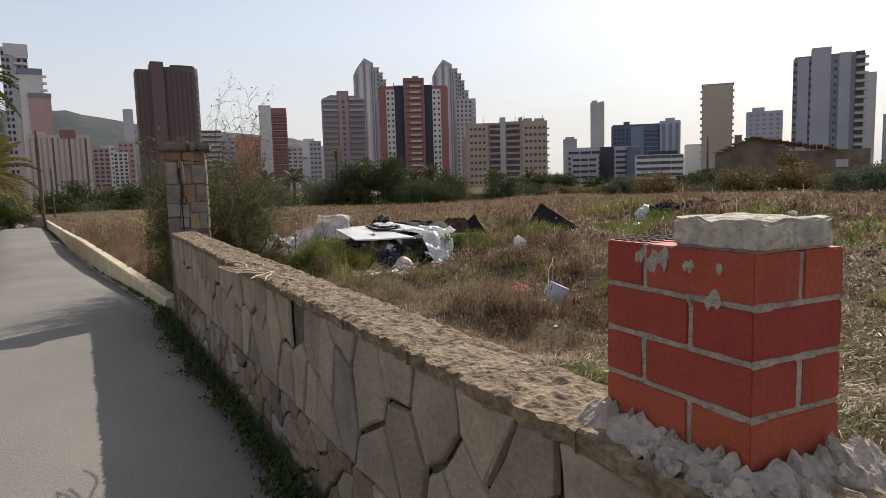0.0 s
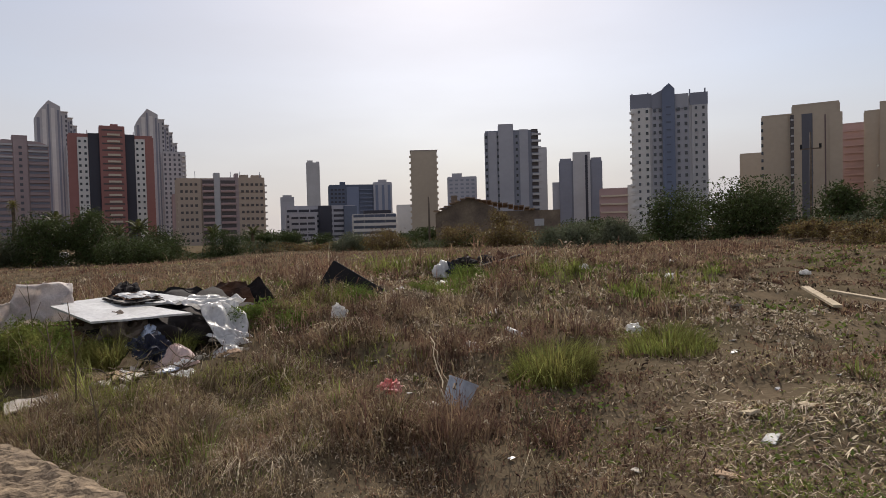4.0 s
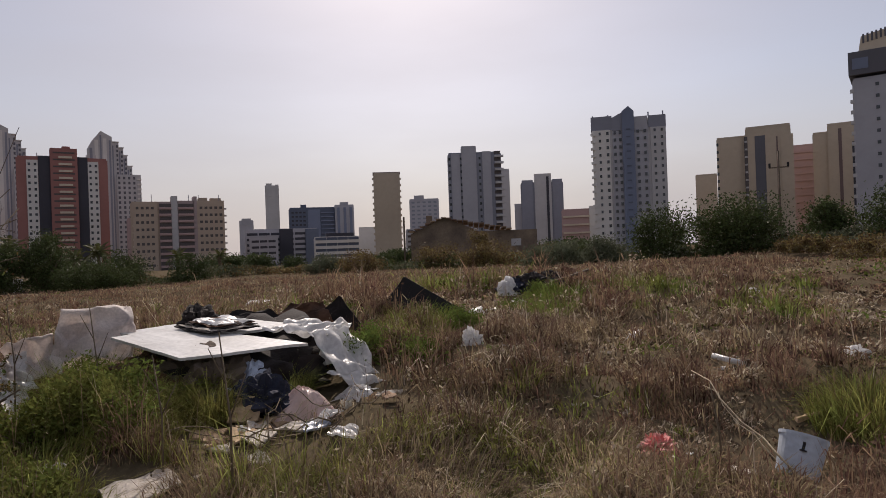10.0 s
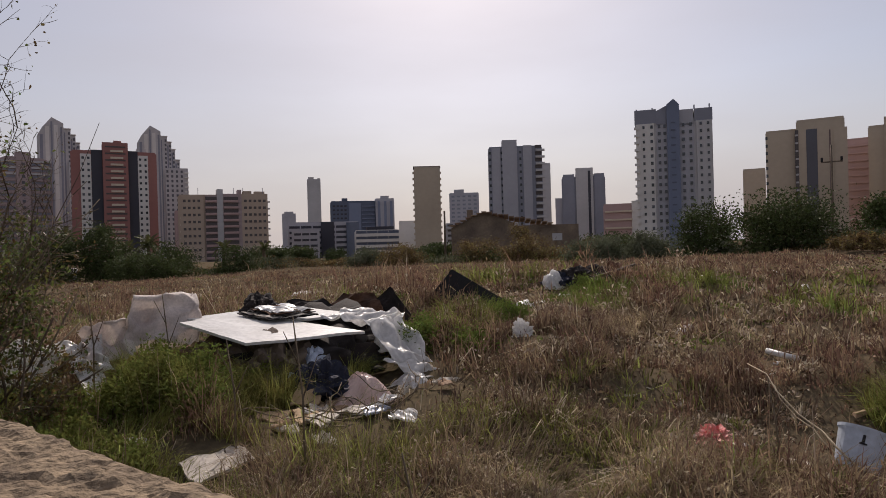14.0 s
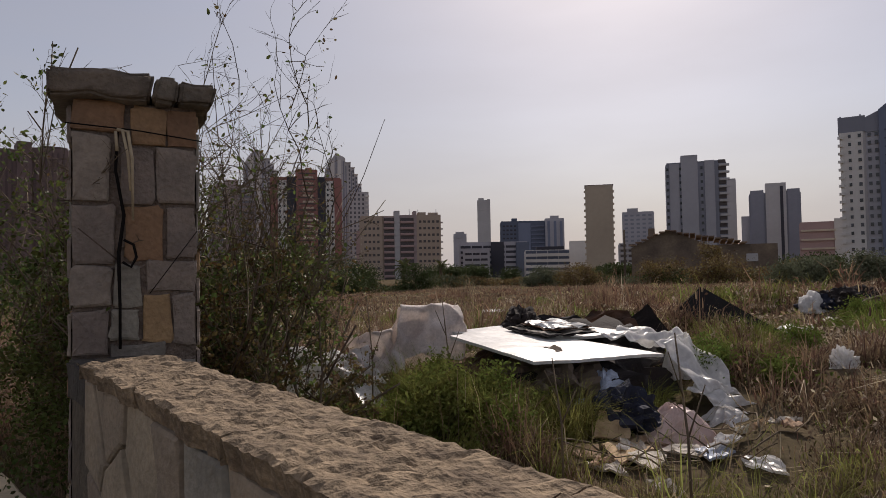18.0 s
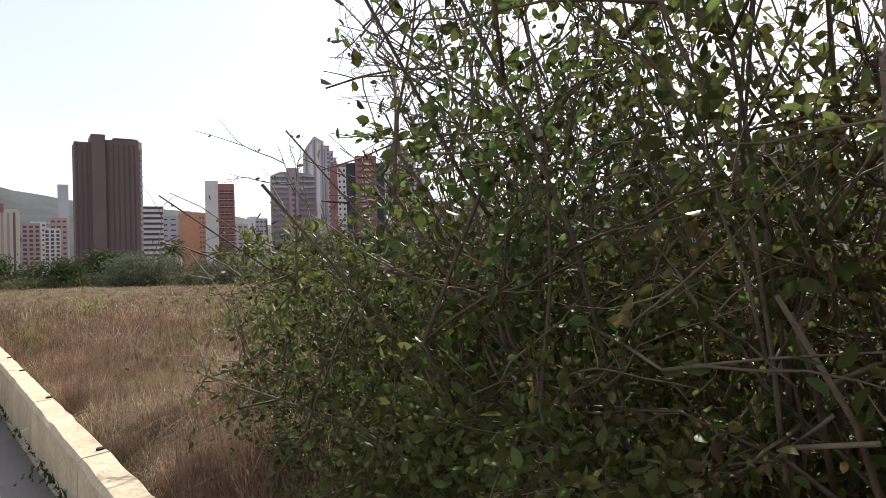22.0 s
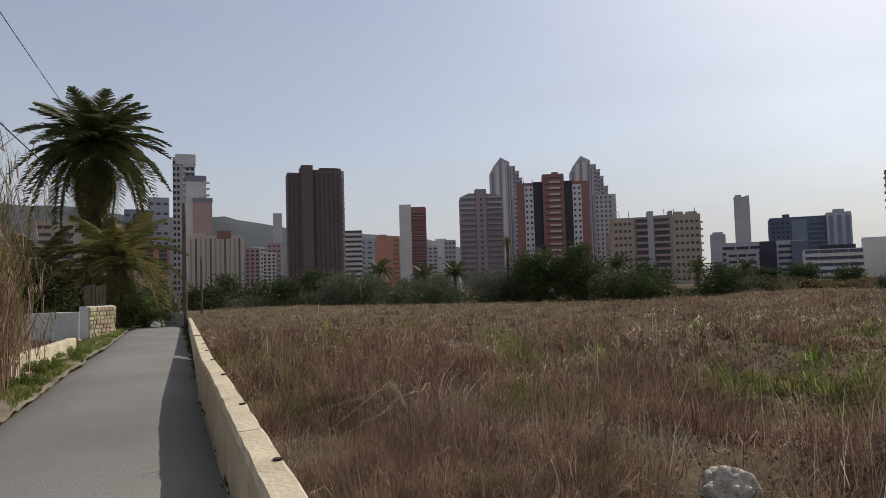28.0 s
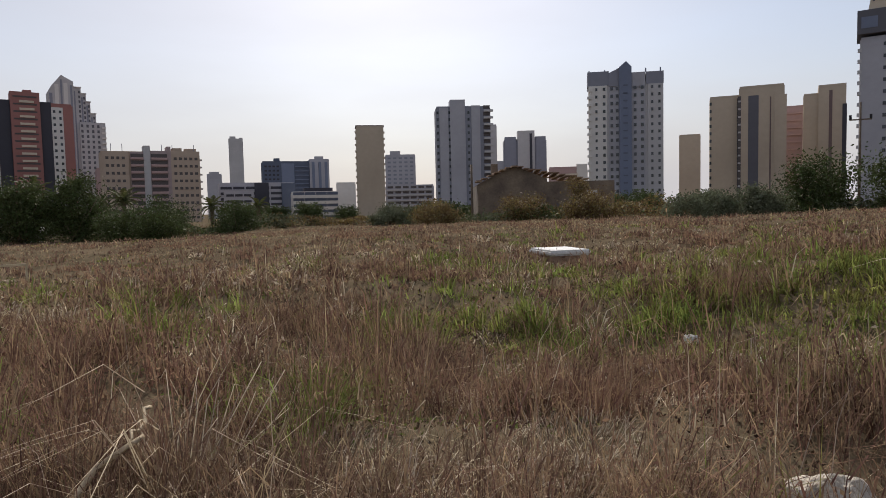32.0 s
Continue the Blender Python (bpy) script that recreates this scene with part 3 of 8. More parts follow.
def pier_rubble(width, z0, z1, cols, rows, orange, origin, ax, out):
    for poly in voronoi(0.0, width, z0, z1, cols, rows, 0.9, rng):
        m = OC if rng.random() < orange else rng.choice((S, S, S, K))
        stone_from(poly, "stone", pier, m, rng.uniform(0.008, 0.016), rng.uniform(0.006, 0.015), rng, 1, origin, ax, (0, 0, 1), out)
pier_rubble(PW * 2, -0.3, 0.92, 3, 8, 0.4, *FRONT)
for a, ax, out, width in (((-PW, PD, 0), (0, -1, 0), (-1, 0, 0), PD * 2), ((PW, -PD, 0), (0, 1, 0), (1, 0, 0), PD * 2), ((PW, PD, 0), (-1, 0, 0), (0, 1, 0), PW * 2)):
    z = -0.3
    while z < 1.97:
        h = rng.uniform(0.09, 0.2)
        top = 1.985 if z + h > 1.9 else z + h
        cut = width * rng.uniform(0.32, 0.68)
        for u0, u1 in ((0, cut - 0.02), (cut + 0.002, width)):
            if u1 - u0 > 0.2 and top - z > 0.15 and rng.random() < 0.5:
                mid = (z + top) / 2 + rng.uniform(-0.03, 0.03)
                pier_stone(u0, u1, z, mid - 0.012, rng.choice((S, S, OC)), a, ax, out)
                pier_stone(u0, u1, mid + 0.012, top - 0.02, rng.choice((S, S, OC)), a, ax, out)
            else:
                pier_stone(u0, u1, z + rng.uniform(0, 0.02), top - rng.uniform(0.012, 0.03), rng.choice((S, S, K, OC)), a, ax, out)
        z = top + 0.002
for a, b in ((-0.315, 0.06), (0.068, 0.15), (0.156, 0.305)):
    part("cap_stone", box_bm(a, b, -PD - 0.075, PD + 0.07, 2.0 - 0.012, 2.09 + (0.015 if a < 0 else 0), 0.014, 0.02, cuts=4), M_PIER_CAP, pier, "weathered dark slab on top", True)
tubes("hanging_cable", [[(-0.07, -PD - 0.035, 1.86, 0.007), (-0.075, -PD - 0.04, 1.7, 0.006), (-0.045, -PD - 0.04, 1.52, 0.007), (-0.065, -PD - 0.04, 1.36, 0.008), (-0.06, -PD - 0.04, 1.15, 0.006), (-0.06, -PD - 0.035, 0.98, 0.006)],
    [(-0.045, -PD - 0.045, 1.42, 0.006), (-0.01, -PD - 0.06, 1.40, 0.006), (0.0, -PD - 0.06, 1.35, 0.006), (-0.02, -PD - 0.05, 1.31, 0.006), (-0.05, -PD - 0.04, 1.33, 0.006)]], M_CABLE, pier, "old black cable hanging down the stones")
tubes("frayed_rope", [[(-0.07, -PD - 0.04, 1.87, 0.007), (-0.03, -PD - 0.055, 1.86, 0.007), (-0.015, -PD - 0.05, 1.75, 0.007), (-0.012, -PD - 0.045, 1.5, 0.005)], [(-0.075, -PD - 0.045, 1.86, 0.006), (-0.07, -PD - 0.05, 1.78, 0.007)], [(-0.05, -PD - 0.05, 1.865, 0.006), (-0.03, -PD - 0.05, 1.76, 0.006), (-0.022, -PD - 0.05, 1.62, 0.004)]], M_STICK, pier, "frayed pale rope end")
tubes("wire", [[(-PW - 0.02, -PD - 0.03, 1.885, 0.003), (0, -PD - 0.045, 1.87, 0.003), (PW + 0.02, -PD - 0.03, 1.845, 0.003)], [(0.05, -PD - 0.04, 1.2, 0.002), (PW, -PD - 0.04, 1.46, 0.002)]], M_CABLE, pier)

# ---- low kerb wall along the field ----
def kerb_x(y):
    return float(np.interp(y, [0, 16, 44], [0.0, 0.0, 0.55]))
def kerb_top(y):
    return float(np.interp(y, [0, 1, 14, 44], [0.02, 0.07, 0.075, -0.60]))
kerb = thing("kerb_wall", "low cream-painted concrete kerb wall with empty post holes", "wall", (0, 0, 0), kind="structure")
y = 0.75
while y < 43.5:
    ln = 1.98
    bm = bmesh.new()
    n = 10
    rows = []
    for i in range(n + 1):
        yy = y + ln * i / n
        x0, zt, zb = kerb_x(yy) - 0.01, kerb_top(yy), float(road_z(yy)) - 0.15
        j = 0.010
        prof = [(x0 - 0.02, zb), (x0 - 0.005, zt - 0.03), (x0 + 0.016, zt), (x0 + 0.155, zt + 0.003), (x0 + 0.178, zt - 0.025), (x0 + 0.185, zb - 0.3)]
        rows.append([bm.verts.new((px + j * noise.noise((yy * 5, k, 1)), yy, pz + (0.018 * noise.noise((yy * 6, k, 4)) if 0 < k < 5 else 0))) for k, (px, pz) in enumerate(prof)])
    for i in range(n):
        for k in range(5):
            bm.faces.new((rows[i][k], rows[i][k + 1], rows[i + 1][k + 1], rows[i + 1][k]))
    bm.faces.new(rows[0][::-1])
    bm.faces.new(rows[-1])
    bmesh.ops.recalc_face_normals(bm, faces=bm.faces[:])
    part("kerb_block", bm, M_KERB, kerb, smooth=False)
    y += 2.0 if abs(y - 20.75) > 0.5 else 2.7
# solid dark plugs in the kerb top, coloured as shade in the post holes
for yy in (2.9, 4.86, 6.82, 8.65, 9.9, 11.68, 13.6, 15.5, 17.4, 19.3):
    bm = bmesh.new()
    bmesh.ops.create_cone(bm, cap_ends=True, segments=9, radius1=0.022, radius2=0.026, depth=0.05, matrix=Matrix.Translation((kerb_x(yy) + 0.125, yy, kerb_top(yy) - 0.012)))
    part("post_hole", bm, M_HOLE, kerb, "dark plug coloured as the shade in an empty post hole")

# ---- walls on the far side of the lane ----
def run_wall(name, label, pts, thick, high, m, base_drop=0.4):
    t = thing(name, label, "wall", (0, 0, 0), kind="structure")
    for (xa, ya), (xb, yb) in zip(pts[:-1], pts[1:]):
        ln = math.hypot(xb - xa, yb - ya)
        n = max(2, int(ln / 0.3))
        ux, uy = (xb - xa) / ln, (yb - ya) / ln
        bm, rows = bmesh.new(), []
        for i in range(n + 1):
            px, py = xa + ux * ln * i / n, ya + uy * ln * i / n
            zt, zb = float(road_z(py)) + high, float(road_z(py)) - base_drop
            prof = [(-thick / 2 - 0.02, zb), (-thick / 2, zt - 0.02), (-thick / 2 + 0.02, zt), (thick / 2 - 0.02, zt), (thick / 2, zt - 0.02), (thick / 2 + 0.02, zb)]
            rows.append([bm.verts.new((px + uy * o + 0.012 * noise.noise((py * 3, k, 2)), py - ux * o, z + 0.02 * noise.noise((py * 2.5, k, 6)))) for k, (o, z) in enumerate(prof)])
        for i in range(n):
            for k in range(5):
                bm.faces.new((rows[i][k], rows[i][k + 1], rows[i + 1][k + 1], rows[i + 1][k]))
        bm.faces.new(rows[0][::-1])
        bm.faces.new(rows[-1])
        bmesh.ops.recalc_face_normals(bm, faces=bm.faces[:])
        part("wall_panel", bm, m, t)
    return t
run_wall("wall_garden", "low cream rendered retaining wall, chipped at the foot", [(-4.3, -9), (-4.0, -3), (-3.75, 1.6), (-3.7, 5), (-3.72, 9), (-3.6, 11.4)], 0.2, 0.36, M_YELLOWWALL)
run_wall("wall_garden_low", "broken cream kerb in front of the retaining wall", [(-3.55, -6), (-3.3, -2), (-3.2, 1.0), (-3.12, 4.2)], 0.16, 0.12, M_YELLOWWALL)
run_wall("wall_garden_far", "short length of cream garden wall beyond the reeds", [(-2.95, 19.4), (-2.8, 26.5)], 0.2, 0.42, M_YELLOWWALL)
run_wall("wall_white", "whitewashed garden wall by the palm tree", [(-9.5, 40.0), (-3.9, 38.3)], 0.3, 1.0, M_WHITEWASH)

# ---- the town behind the field ----
def paint(name, c, c2=None, rough=0.8):
    return mat(name, c, c2 or tuple(v * 0.88 for v in c), 0.06, rough, 0, 0.5, vary=(0.95, 1.05))
W_BROWN = paint("brown_cladding", (0.165, 0.118, 0.116))
W_BROWN2 = paint("brown_cladding_dark", (0.115, 0.082, 0.084))
W_RED = paint("brick_red_render", (0.31, 0.145, 0.13))
W_WHITE = paint("white_render", (0.62, 0.60, 0.58))
W_PALE = paint("pale_grey_render", (0.46, 0.45, 0.46))
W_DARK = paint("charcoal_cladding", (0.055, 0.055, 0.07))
W_PINK = paint("faded_pink_render", (0.43, 0.30, 0.29))
W_BEIGE = paint("beige_render", (0.44, 0.35, 0.28))
W_SAND = paint("sand_render", (0.46, 0.385, 0.30))
W_MAUVE = paint("mauve_grey_render", (0.37, 0.295, 0.295))
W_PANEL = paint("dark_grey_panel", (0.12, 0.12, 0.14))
W_GREY = paint("slate_grey_render", (0.24, 0.25, 0.30))
W_GREYL = paint("light_grey_render", (0.38, 0.38, 0.42))
W_BLUE = paint("blue_grey_cladding", (0.10, 0.12, 0.17))
W_STEEL = paint("steel_blue_band", (0.17, 0.20, 0.28))
W_ORANGE = paint("terracotta_render", (0.50, 0.26, 0.17))
W_CREAM = paint("cream_render_wall", (0.58, 0.50, 0.40))
# dark paint standing in for the shade inside loggias and other openings
W_HOLLOW = paint("opening_shade_paint", (0.105, 0.092, 0.092))

def building(label, x, y, w, d, top, wall, turn=0, base=-8.0, name="apartment_building", group="towers of the town"):
    """A tower whose front stands w wide at (x, y), turned to the field; local x runs along the front, y into the block."""
    t = thing(name, label, "building", (x, y, base), -math.degrees(math.atan2(x + 0.5, y)) + turn, group)
    put_box("wall", t, 0, d / 2, (top - base) / 2, w, d, top - base, wall)
    put_box("parapet", t, 0, d / 2, top - base + 0.4, w * 0.97, d * 0.97, 0.8, wall)
    return t

def block(t, x, w, z0, z1, m, front=0.0, deep=6.0, name="wall_bay"):
    put_box(name, t, x, deep / 2 - front, (z0 + z1) / 2 + 8, w, deep, z1 - z0, m)

def windows(t, xs_, z0, z1, n, w, h, m=None, front=0.0, name="window"):
    for i in range(n):
        z = z0 + (z1 - z0) * (i + 0.5) / n + 8
        for x in xs_:
            put_box(name, t, x, -front - 0.03, z, w, 0.22, h, m or M_GLASS)

def balconies(t, x, w, z0, z1, n, m, deep=1.2, front=0.0, slab=0.9, name="balcony"):
    for i in range(n):
        z = z0 + (z1 - z0) * (i + 0.4) / n + 8
        put_box(name, t, x, -front - deep / 2, z, w, deep, slab, m)

def profile(t, name, pts, m, front=0.0, deep=8.0):
    """A mass with a shaped skyline: pts run round its front as (x, z)."""
    n = len(pts)
    vs = [(x, -front, z + 8) for x, z in pts] + [(x, deep - front, z + 8) for x, z in pts]
    fs = [tuple(range(n)), tuple(range(2 * n - 1, n - 1, -1))] + [(i, n + i, n + (i + 1) % n, (i + 1) % n) for i in range(n)]
    return mesh_part(name, vs, [f[::-1] for f in fs], m, t)

def drum(t, name, plan, z0, z1, m):
    """An upright mass on a plan outline given as (x, y)."""
    n = len(plan)
    vs = [(x, y, z + 8) for z in (z0, z1) for x, y in plan]
    return mesh_part(name, vs, [tuple(range(n - 1, -1, -1)), tuple(range(n, 2 * n))] + [(i, (i + 1) % n, n + (i + 1) % n, n + i) for i in range(n)], m, t)

def span(a, b, n):
    return [a + (b - a) * (i + 0.5) / n for i in range(n)]

# brown slab tower
t = thing("apartment_building", "tall dark brown slab tower with a curved fluted front", "building", (59.5, 291.7, -8.0), -math.degrees(math.atan2(60.0, 291.7)) + 6, "towers of the town")
drum(t, "wall", [(-12.3, 0), (-6.4, 0), (-6.4, 12), (-12.3, 12)], -8, 50.4, W_BROWN)
drum(t, "lift_shaft", [(-6.4, -0.9), (-1.4, -0.9), (-1.4, 11), (-6.4, 11)], -8, 53.7, W_BROWN)
drum(t, "curved_wing", [(-1.4, 0.2), (2.0, -0.9), (5.0, -1.4), (8.4, -1.2), (11.0, -0.2), (12.5, 1.6), (12.9, 4.5), (12.9, 12), (-1.4, 12)], -8, 51.8, W_BROWN)
drum(t, "parapet", [(1.5, -0.6), (5.0, -1.1), (8.4, -0.9), (10.7, 0.2), (11.6, 3), (11.6, 11), (1.5, 11)], 51.8, 52.6, W_BROWN2)
for u in (-11.4, -9.6, -7.8):
    put_box("fin", t, u, -0.1, 29, 0.7, 0.4, 57, W_BROWN2)
for u, v in ((-0.3, -0.3), (1.5, -0.85), (3.4, -1.2), (5.4, -1.45), (7.4, -1.35), (9.3, -0.95)):
    put_box("fin", t, u, v, 29, 0.6, 0.4, 58, W_BROWN2)
for i in range(18):
    put_box("window", t, 11.9, 0.55, 10 + i * 2.7, 0.9, 0.9, 1.4, W_GREYL)
# slim white and red tower
t = building("slim white and red brick tower", 110.6, 309, 13.2, 10, 37.5, W_RED, 0)
block(t, -3.7, 5.8, -8, 39.5, W_WHITE, 0.7, 8)
# loggias are strips on the front, their shade put into the colour
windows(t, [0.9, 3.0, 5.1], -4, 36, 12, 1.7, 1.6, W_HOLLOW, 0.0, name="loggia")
balconies(t, 3.0, 7.0, -4, 36, 12, W_PINK, 0.9, 0, 0.35)
# mauve tower with a shallow gabled roof
t = thing("apartment_building", "mauve grey apartment tower with glazed bands and a shallow roof", "building", (158.6, 331, -8.0), -math.degrees(math.atan2(159.1, 331)) + 4, "towers of the town")
profile(t, "wall", [(-11.2, -8), (-11.2, 47.2), (-6.5, 49.4), (8.3, 48.9), (12.2, 47.2), (12.2, -8)], W_MAUVE, 0, 14)
block(t, 0.4, 6.2, 48, 51.6, W_MAUVE, 0.3, 8, "roof_house")
block(t, 0.4, 5.6, -8, 49.6, W_MAUVE, 1.0, 6, "centre_bay")
for i in range(16):
    z = 1.5 + i * 2.95
    for a, w in ((-6.8, 7.8), (7.8, 7.8)):
        put_box("window", t, a, -0.05, z + 8, w, 0.3, 1.1, W_GREY)
        put_box("balcony", t, a, -0.4, z + 9.25, w + 0.5, 0.9, 0.9, W_PALE if i > 12 else W_MAUVE)
    put_box("window", t, 0.4, -1.05, z + 8, 1.3, 0.3, 1.3, W_PANEL)
# twin peaked towers, stepping down beside the gable
def twin(x, y, dz, label, turn):
    t = thing("apartment_building", label, "building", (x, y, -8.0), -math.degrees(math.atan2(x + 0.5, y)) + turn, "towers of the town")
    profile(t, "wall", [(-11.2, -8), (-11.2, 71.8 + dz), (-9.4, 75.2 + dz), (-4.4, 81.5 + dz), (1.6, 78.2 + dz), (1.6, -8)], W_PALE, 1.2, 13)
    for u, w, z, m in ((-9.9, 1.5, 71, W_GREY), (-6.9, 2.0, 76, W_WHITE), (-4.6, 0.9, 79, W_GREY), (-2.4, 2.0, 77, W_WHITE), (0.4, 1.0, 76, W_GREY)):
        block(t, u, w, -8, z + dz, m, 1.4, 2, "rib")
    for u0, u1, z in ((1.6, 5.3, 75.0), (5.3, 7.8, 71.6), (7.8, 9.9, 67.0), (9.9, 12.5, 60.4)):
        block(t, (u0 + u1) / 2, u1 - u0, -8, z + dz, W_PALE, 0.5, 11, "step")
        put_box("roof_slab", t, (u0 + u1) / 2, 4.6, z + dz + 8.3, u1 - u0 + 0.6, 11.4, 0.5, W_WHITE)
        block(t, u0 + 0.4, 0.8, -8, z + dz - 2, W_GREY, 0.7, 2, "rib")
        windows(t, [u1 - 0.9], z + dz - 26, z + dz - 1, 9, 1.0, 1.5, W_PANEL, 0.5)
    block(t, 10.3, 13.4, -8, 55.2 + dz, W_PALE, 2.4, 10, "low_wing")
    windows(t, [4.8, 7.6, 10.4, 13.2], -6, 54.5 + dz, 20, 1.2, 1.6, W_PANEL, 2.45)
    balconies(t, 15.9, 2.4, -6, 54 + dz, 20, W_WHITE, 1.4, 2.4, 1.0)
    return t
twin(210.5, 394.2, 2.0, "tall grey tower with a peaked top and stepped side", 6)
twin(255.5, 366, 0.0, "tall grey twin tower with a peaked top and stepped side", 6)
# red block in front of the twin towers
t = building("broad red and white apartment tower with dark recesses", 187.9, 303.1, 37.9, 16, 51.5, W_RED, 3)
block(t, 0.3, 11.2, -8, 56.3, W_RED, 1.6, 10, "centre_bay")
# recesses have no depth; their shade is put into a dark strip
for u in (-7.8, 7.9):
    block(t, u, 4.8, -8, 52.6, W_DARK, 0.2, 8, "recess")
for u in (-12.6, 12.6):
    block(t, u, 4.6, -8, 50.5, W_WHITE, 0.4, 4, "white_strip")
    windows(t, [u - 1.2, u + 1.2], -6, 50, 19, 1.0, 1.2, M_GLASS, 0.4)
balconies(t, 0.9, 5.6, -5, 54, 18, W_CREAM, 0.5, 1.6, 0.95)
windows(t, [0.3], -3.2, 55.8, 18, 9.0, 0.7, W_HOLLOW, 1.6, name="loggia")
put_box("roof_house", t, 1.5, 4, 65, 3.4, 4, 1.6, W_RED)
for u in (-15, -10.5, 10, 14):
    put_box("roof_post", t, u, 2, 61, 0.4, 0.4, 2.4, W_PALE)
# long mid-rise
t = building("long cream and mauve mid-rise block of flats", 215.4, 257.8, 41.5, 14, 28.6, W_BEIGE, 4)
for u, w, h, m in ((-14.4, 10.6, 29.2, W_BEIGE), (-5.7, 5.4, 29.0, W_MAUVE), (-1.6, 2.8, 32.0, W_PALE), (3.5, 7.2, 29.8, W_MAUVE), (7.7, 1.7, 31.8, W_MAUVE), (14.8, 12.6, 29.8, W_BEIGE)):
    block(t, u, w, -8, h, m, 0.9 if m is W_PALE else 0.6, 8, "bay")
for u, w in ((-5.7, 5.2), (3.5, 6.8)):
    # no depth behind these loggias: the dark strip colour acts as their shade
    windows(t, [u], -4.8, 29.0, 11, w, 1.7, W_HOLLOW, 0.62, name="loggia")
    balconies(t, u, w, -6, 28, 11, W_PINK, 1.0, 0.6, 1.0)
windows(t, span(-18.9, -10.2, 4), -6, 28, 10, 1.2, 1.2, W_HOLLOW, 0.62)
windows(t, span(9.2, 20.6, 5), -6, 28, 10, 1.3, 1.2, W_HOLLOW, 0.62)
block(t, 11.4, 4.0, 29, 31.2, W_BEIGE, 0.1, 6, "roof_house")
put_box("roof_house", t, 17.5, 4, 38.4, 5.0, 4, 1.6, W_BEIGE)
for u in (-16, -11.5, 5, 9.5, 19):
    put_box("aerial", t, u, 2, 39.2, 0.25, 0.25, 3.4, W_GREY)
balconies(t, 21.6, 1.8, -6, 28, 10, W_PALE, 0.8, -3, 0.8)
t = building("low pink flats with balconies beside the tower", 203, 268, 12, 10, 21, W_PINK, 4)
balconies(t, 0.5, 9, -6, 20, 8, W_CREAM, 1.0, 0, 0.8)
windows(t, span(-4, 5, 3), -4.5, 21.5, 8, 1.8, 1.3, W_HOLLOW)
# far slender tower
t = building("very slender pale tower far away", 809.8, 752.1, 22, 20, 117, W_PALE, 0)
block(t, -4.5, 9, 100, 121, W_PALE, 0.5, 9, "crown")
block(t, 8.2, 5, 100, 119, W_PALE, 0.5, 9, "crown")
t = building("rounded pale tower far away", 428.4, 427.8, 12.2, 10, 33.5, W_GREYL, 0)
block(t, 0, 8, 30, 36, W_GREYL, 0.4, 6, "drum")
# dark blue pair and offices
t = building("dark blue-grey slab block", 374.6, 307.8, 32.7, 14, 35.4, W_BLUE, 5)
block(t, 1, 9, -8, 34.6, W_STEEL, 0.6, 6, "bay")
windows(t, span(-15.5, -4.5, 4), -2, 34, 12, 1.7, 1.2, W_DARK)
balconies(t, 10.8, 9.6, -2, 34, 12, W_STEEL, 0.9, 0, 0.7)
put_box("roof_house", t, -6, 6, 45, 4, 4, 3, W_BLUE)
t = building("round-ended lilac grey tower", 388.6, 289.4, 13.7, 12, 36.8, W_GREYL, 5)
for u in (-4.4, 0.2, 4.6):
    put_box("rib", t, u, -0.4, 22, 1.8, 0.9, 43, W_STEEL)
block(t, 0, 6, 36, 39.5, W_GREYL, -0.6, 5, "roof_house")
t = building("low grey office building with strip windows", 301.3, 270.8, 42.9, 14, 17.2, W_GREYL, 5)
windows(t, span(-21, 21, 6), -6, 16.5, 7, 6.2, 1.5, W_DARK)
block(t, 2.2, 8, -8, 17.9, W_DARK, 0.9, 9, "stair_tower")
block(t, 17.6, 8, -8, 17.4, W_BLUE, 1.4, 9, "dark_bay")
t = building("white office building with long bands of glass", 305.9, 233.1, 25.6, 12, 11.0, W_WHITE, 6)
balconies(t, 0.0, 25.8, -6, 10.6, 5, W_WHITE, 0.9, 0, 1.3, "white_band")
windows(t, span(-12.6, 12.6, 4), -4.4, 12.2, 5, 6.1, 1.6, W_BLUE, 0.1)
put_box("roof_terrace", t, 2, 6, 20.5, 16, 7, 2.6, W_DARK)
building("low plain white building behind the offices", 349, 241.2, 12, 10, 17.4, W_WHITE, 0)
t = building("pale green-grey low building", 282.5, 268, 16, 10, 12.5, W_GREYL, 0)
windows(t, span(-7, 7, 3), -5, 12, 5, 4, 1.3, W_DARK)
# beige slab and grey tower
t = building("plain sand-coloured slab tower with side balconies", 280.8, 180.9, 13.4, 12, 41.3, W_SAND, 2)
balconies(t, -7.0, 0.9, -3, 41, 14, W_SAND, 1.6, -2, 1.0)
balconies(t, 7.0, 0.8, -3, 41, 14, W_SAND, 1.6, -4, 1.0)
put_box("parapet_cap", t, 0, 5, 50, 14, 9, 0.9, W_BROWN)
t = building("stepped pale grey block behind the slab tower", 454.7, 259.9, 23.7, 12, 42.5, W_GREYL, 0)
block(t, -4, 8, 40, 46, W_GREYL, 0.1, 6, "roof_house")
windows(t, span(-11, 11, 5), 0, 42, 13, 2.4, 1.4, W_GREY)
t = building("pale mid-rise flats with balcony rows", 352, 197.4, 29.4, 12, 14.4, W_GREYL, 0)
balconies(t, 0, 28, -5, 14, 6, W_PALE, 1.0, 0, 0.8)
windows(t, span(-14, 14, 6), -3.6, 15.4, 6, 3.4, 1.3, W_HOLLOW)
t = building("tall slate grey tower with a lift shaft and corner balconies", 274.7, 127.9, 24.7, 13, 45.6, W_GREY, 4)
block(t, -2.6, 6.8, -8, 49.2, W_GREYL, 0.9, 8, "lift_shaft")
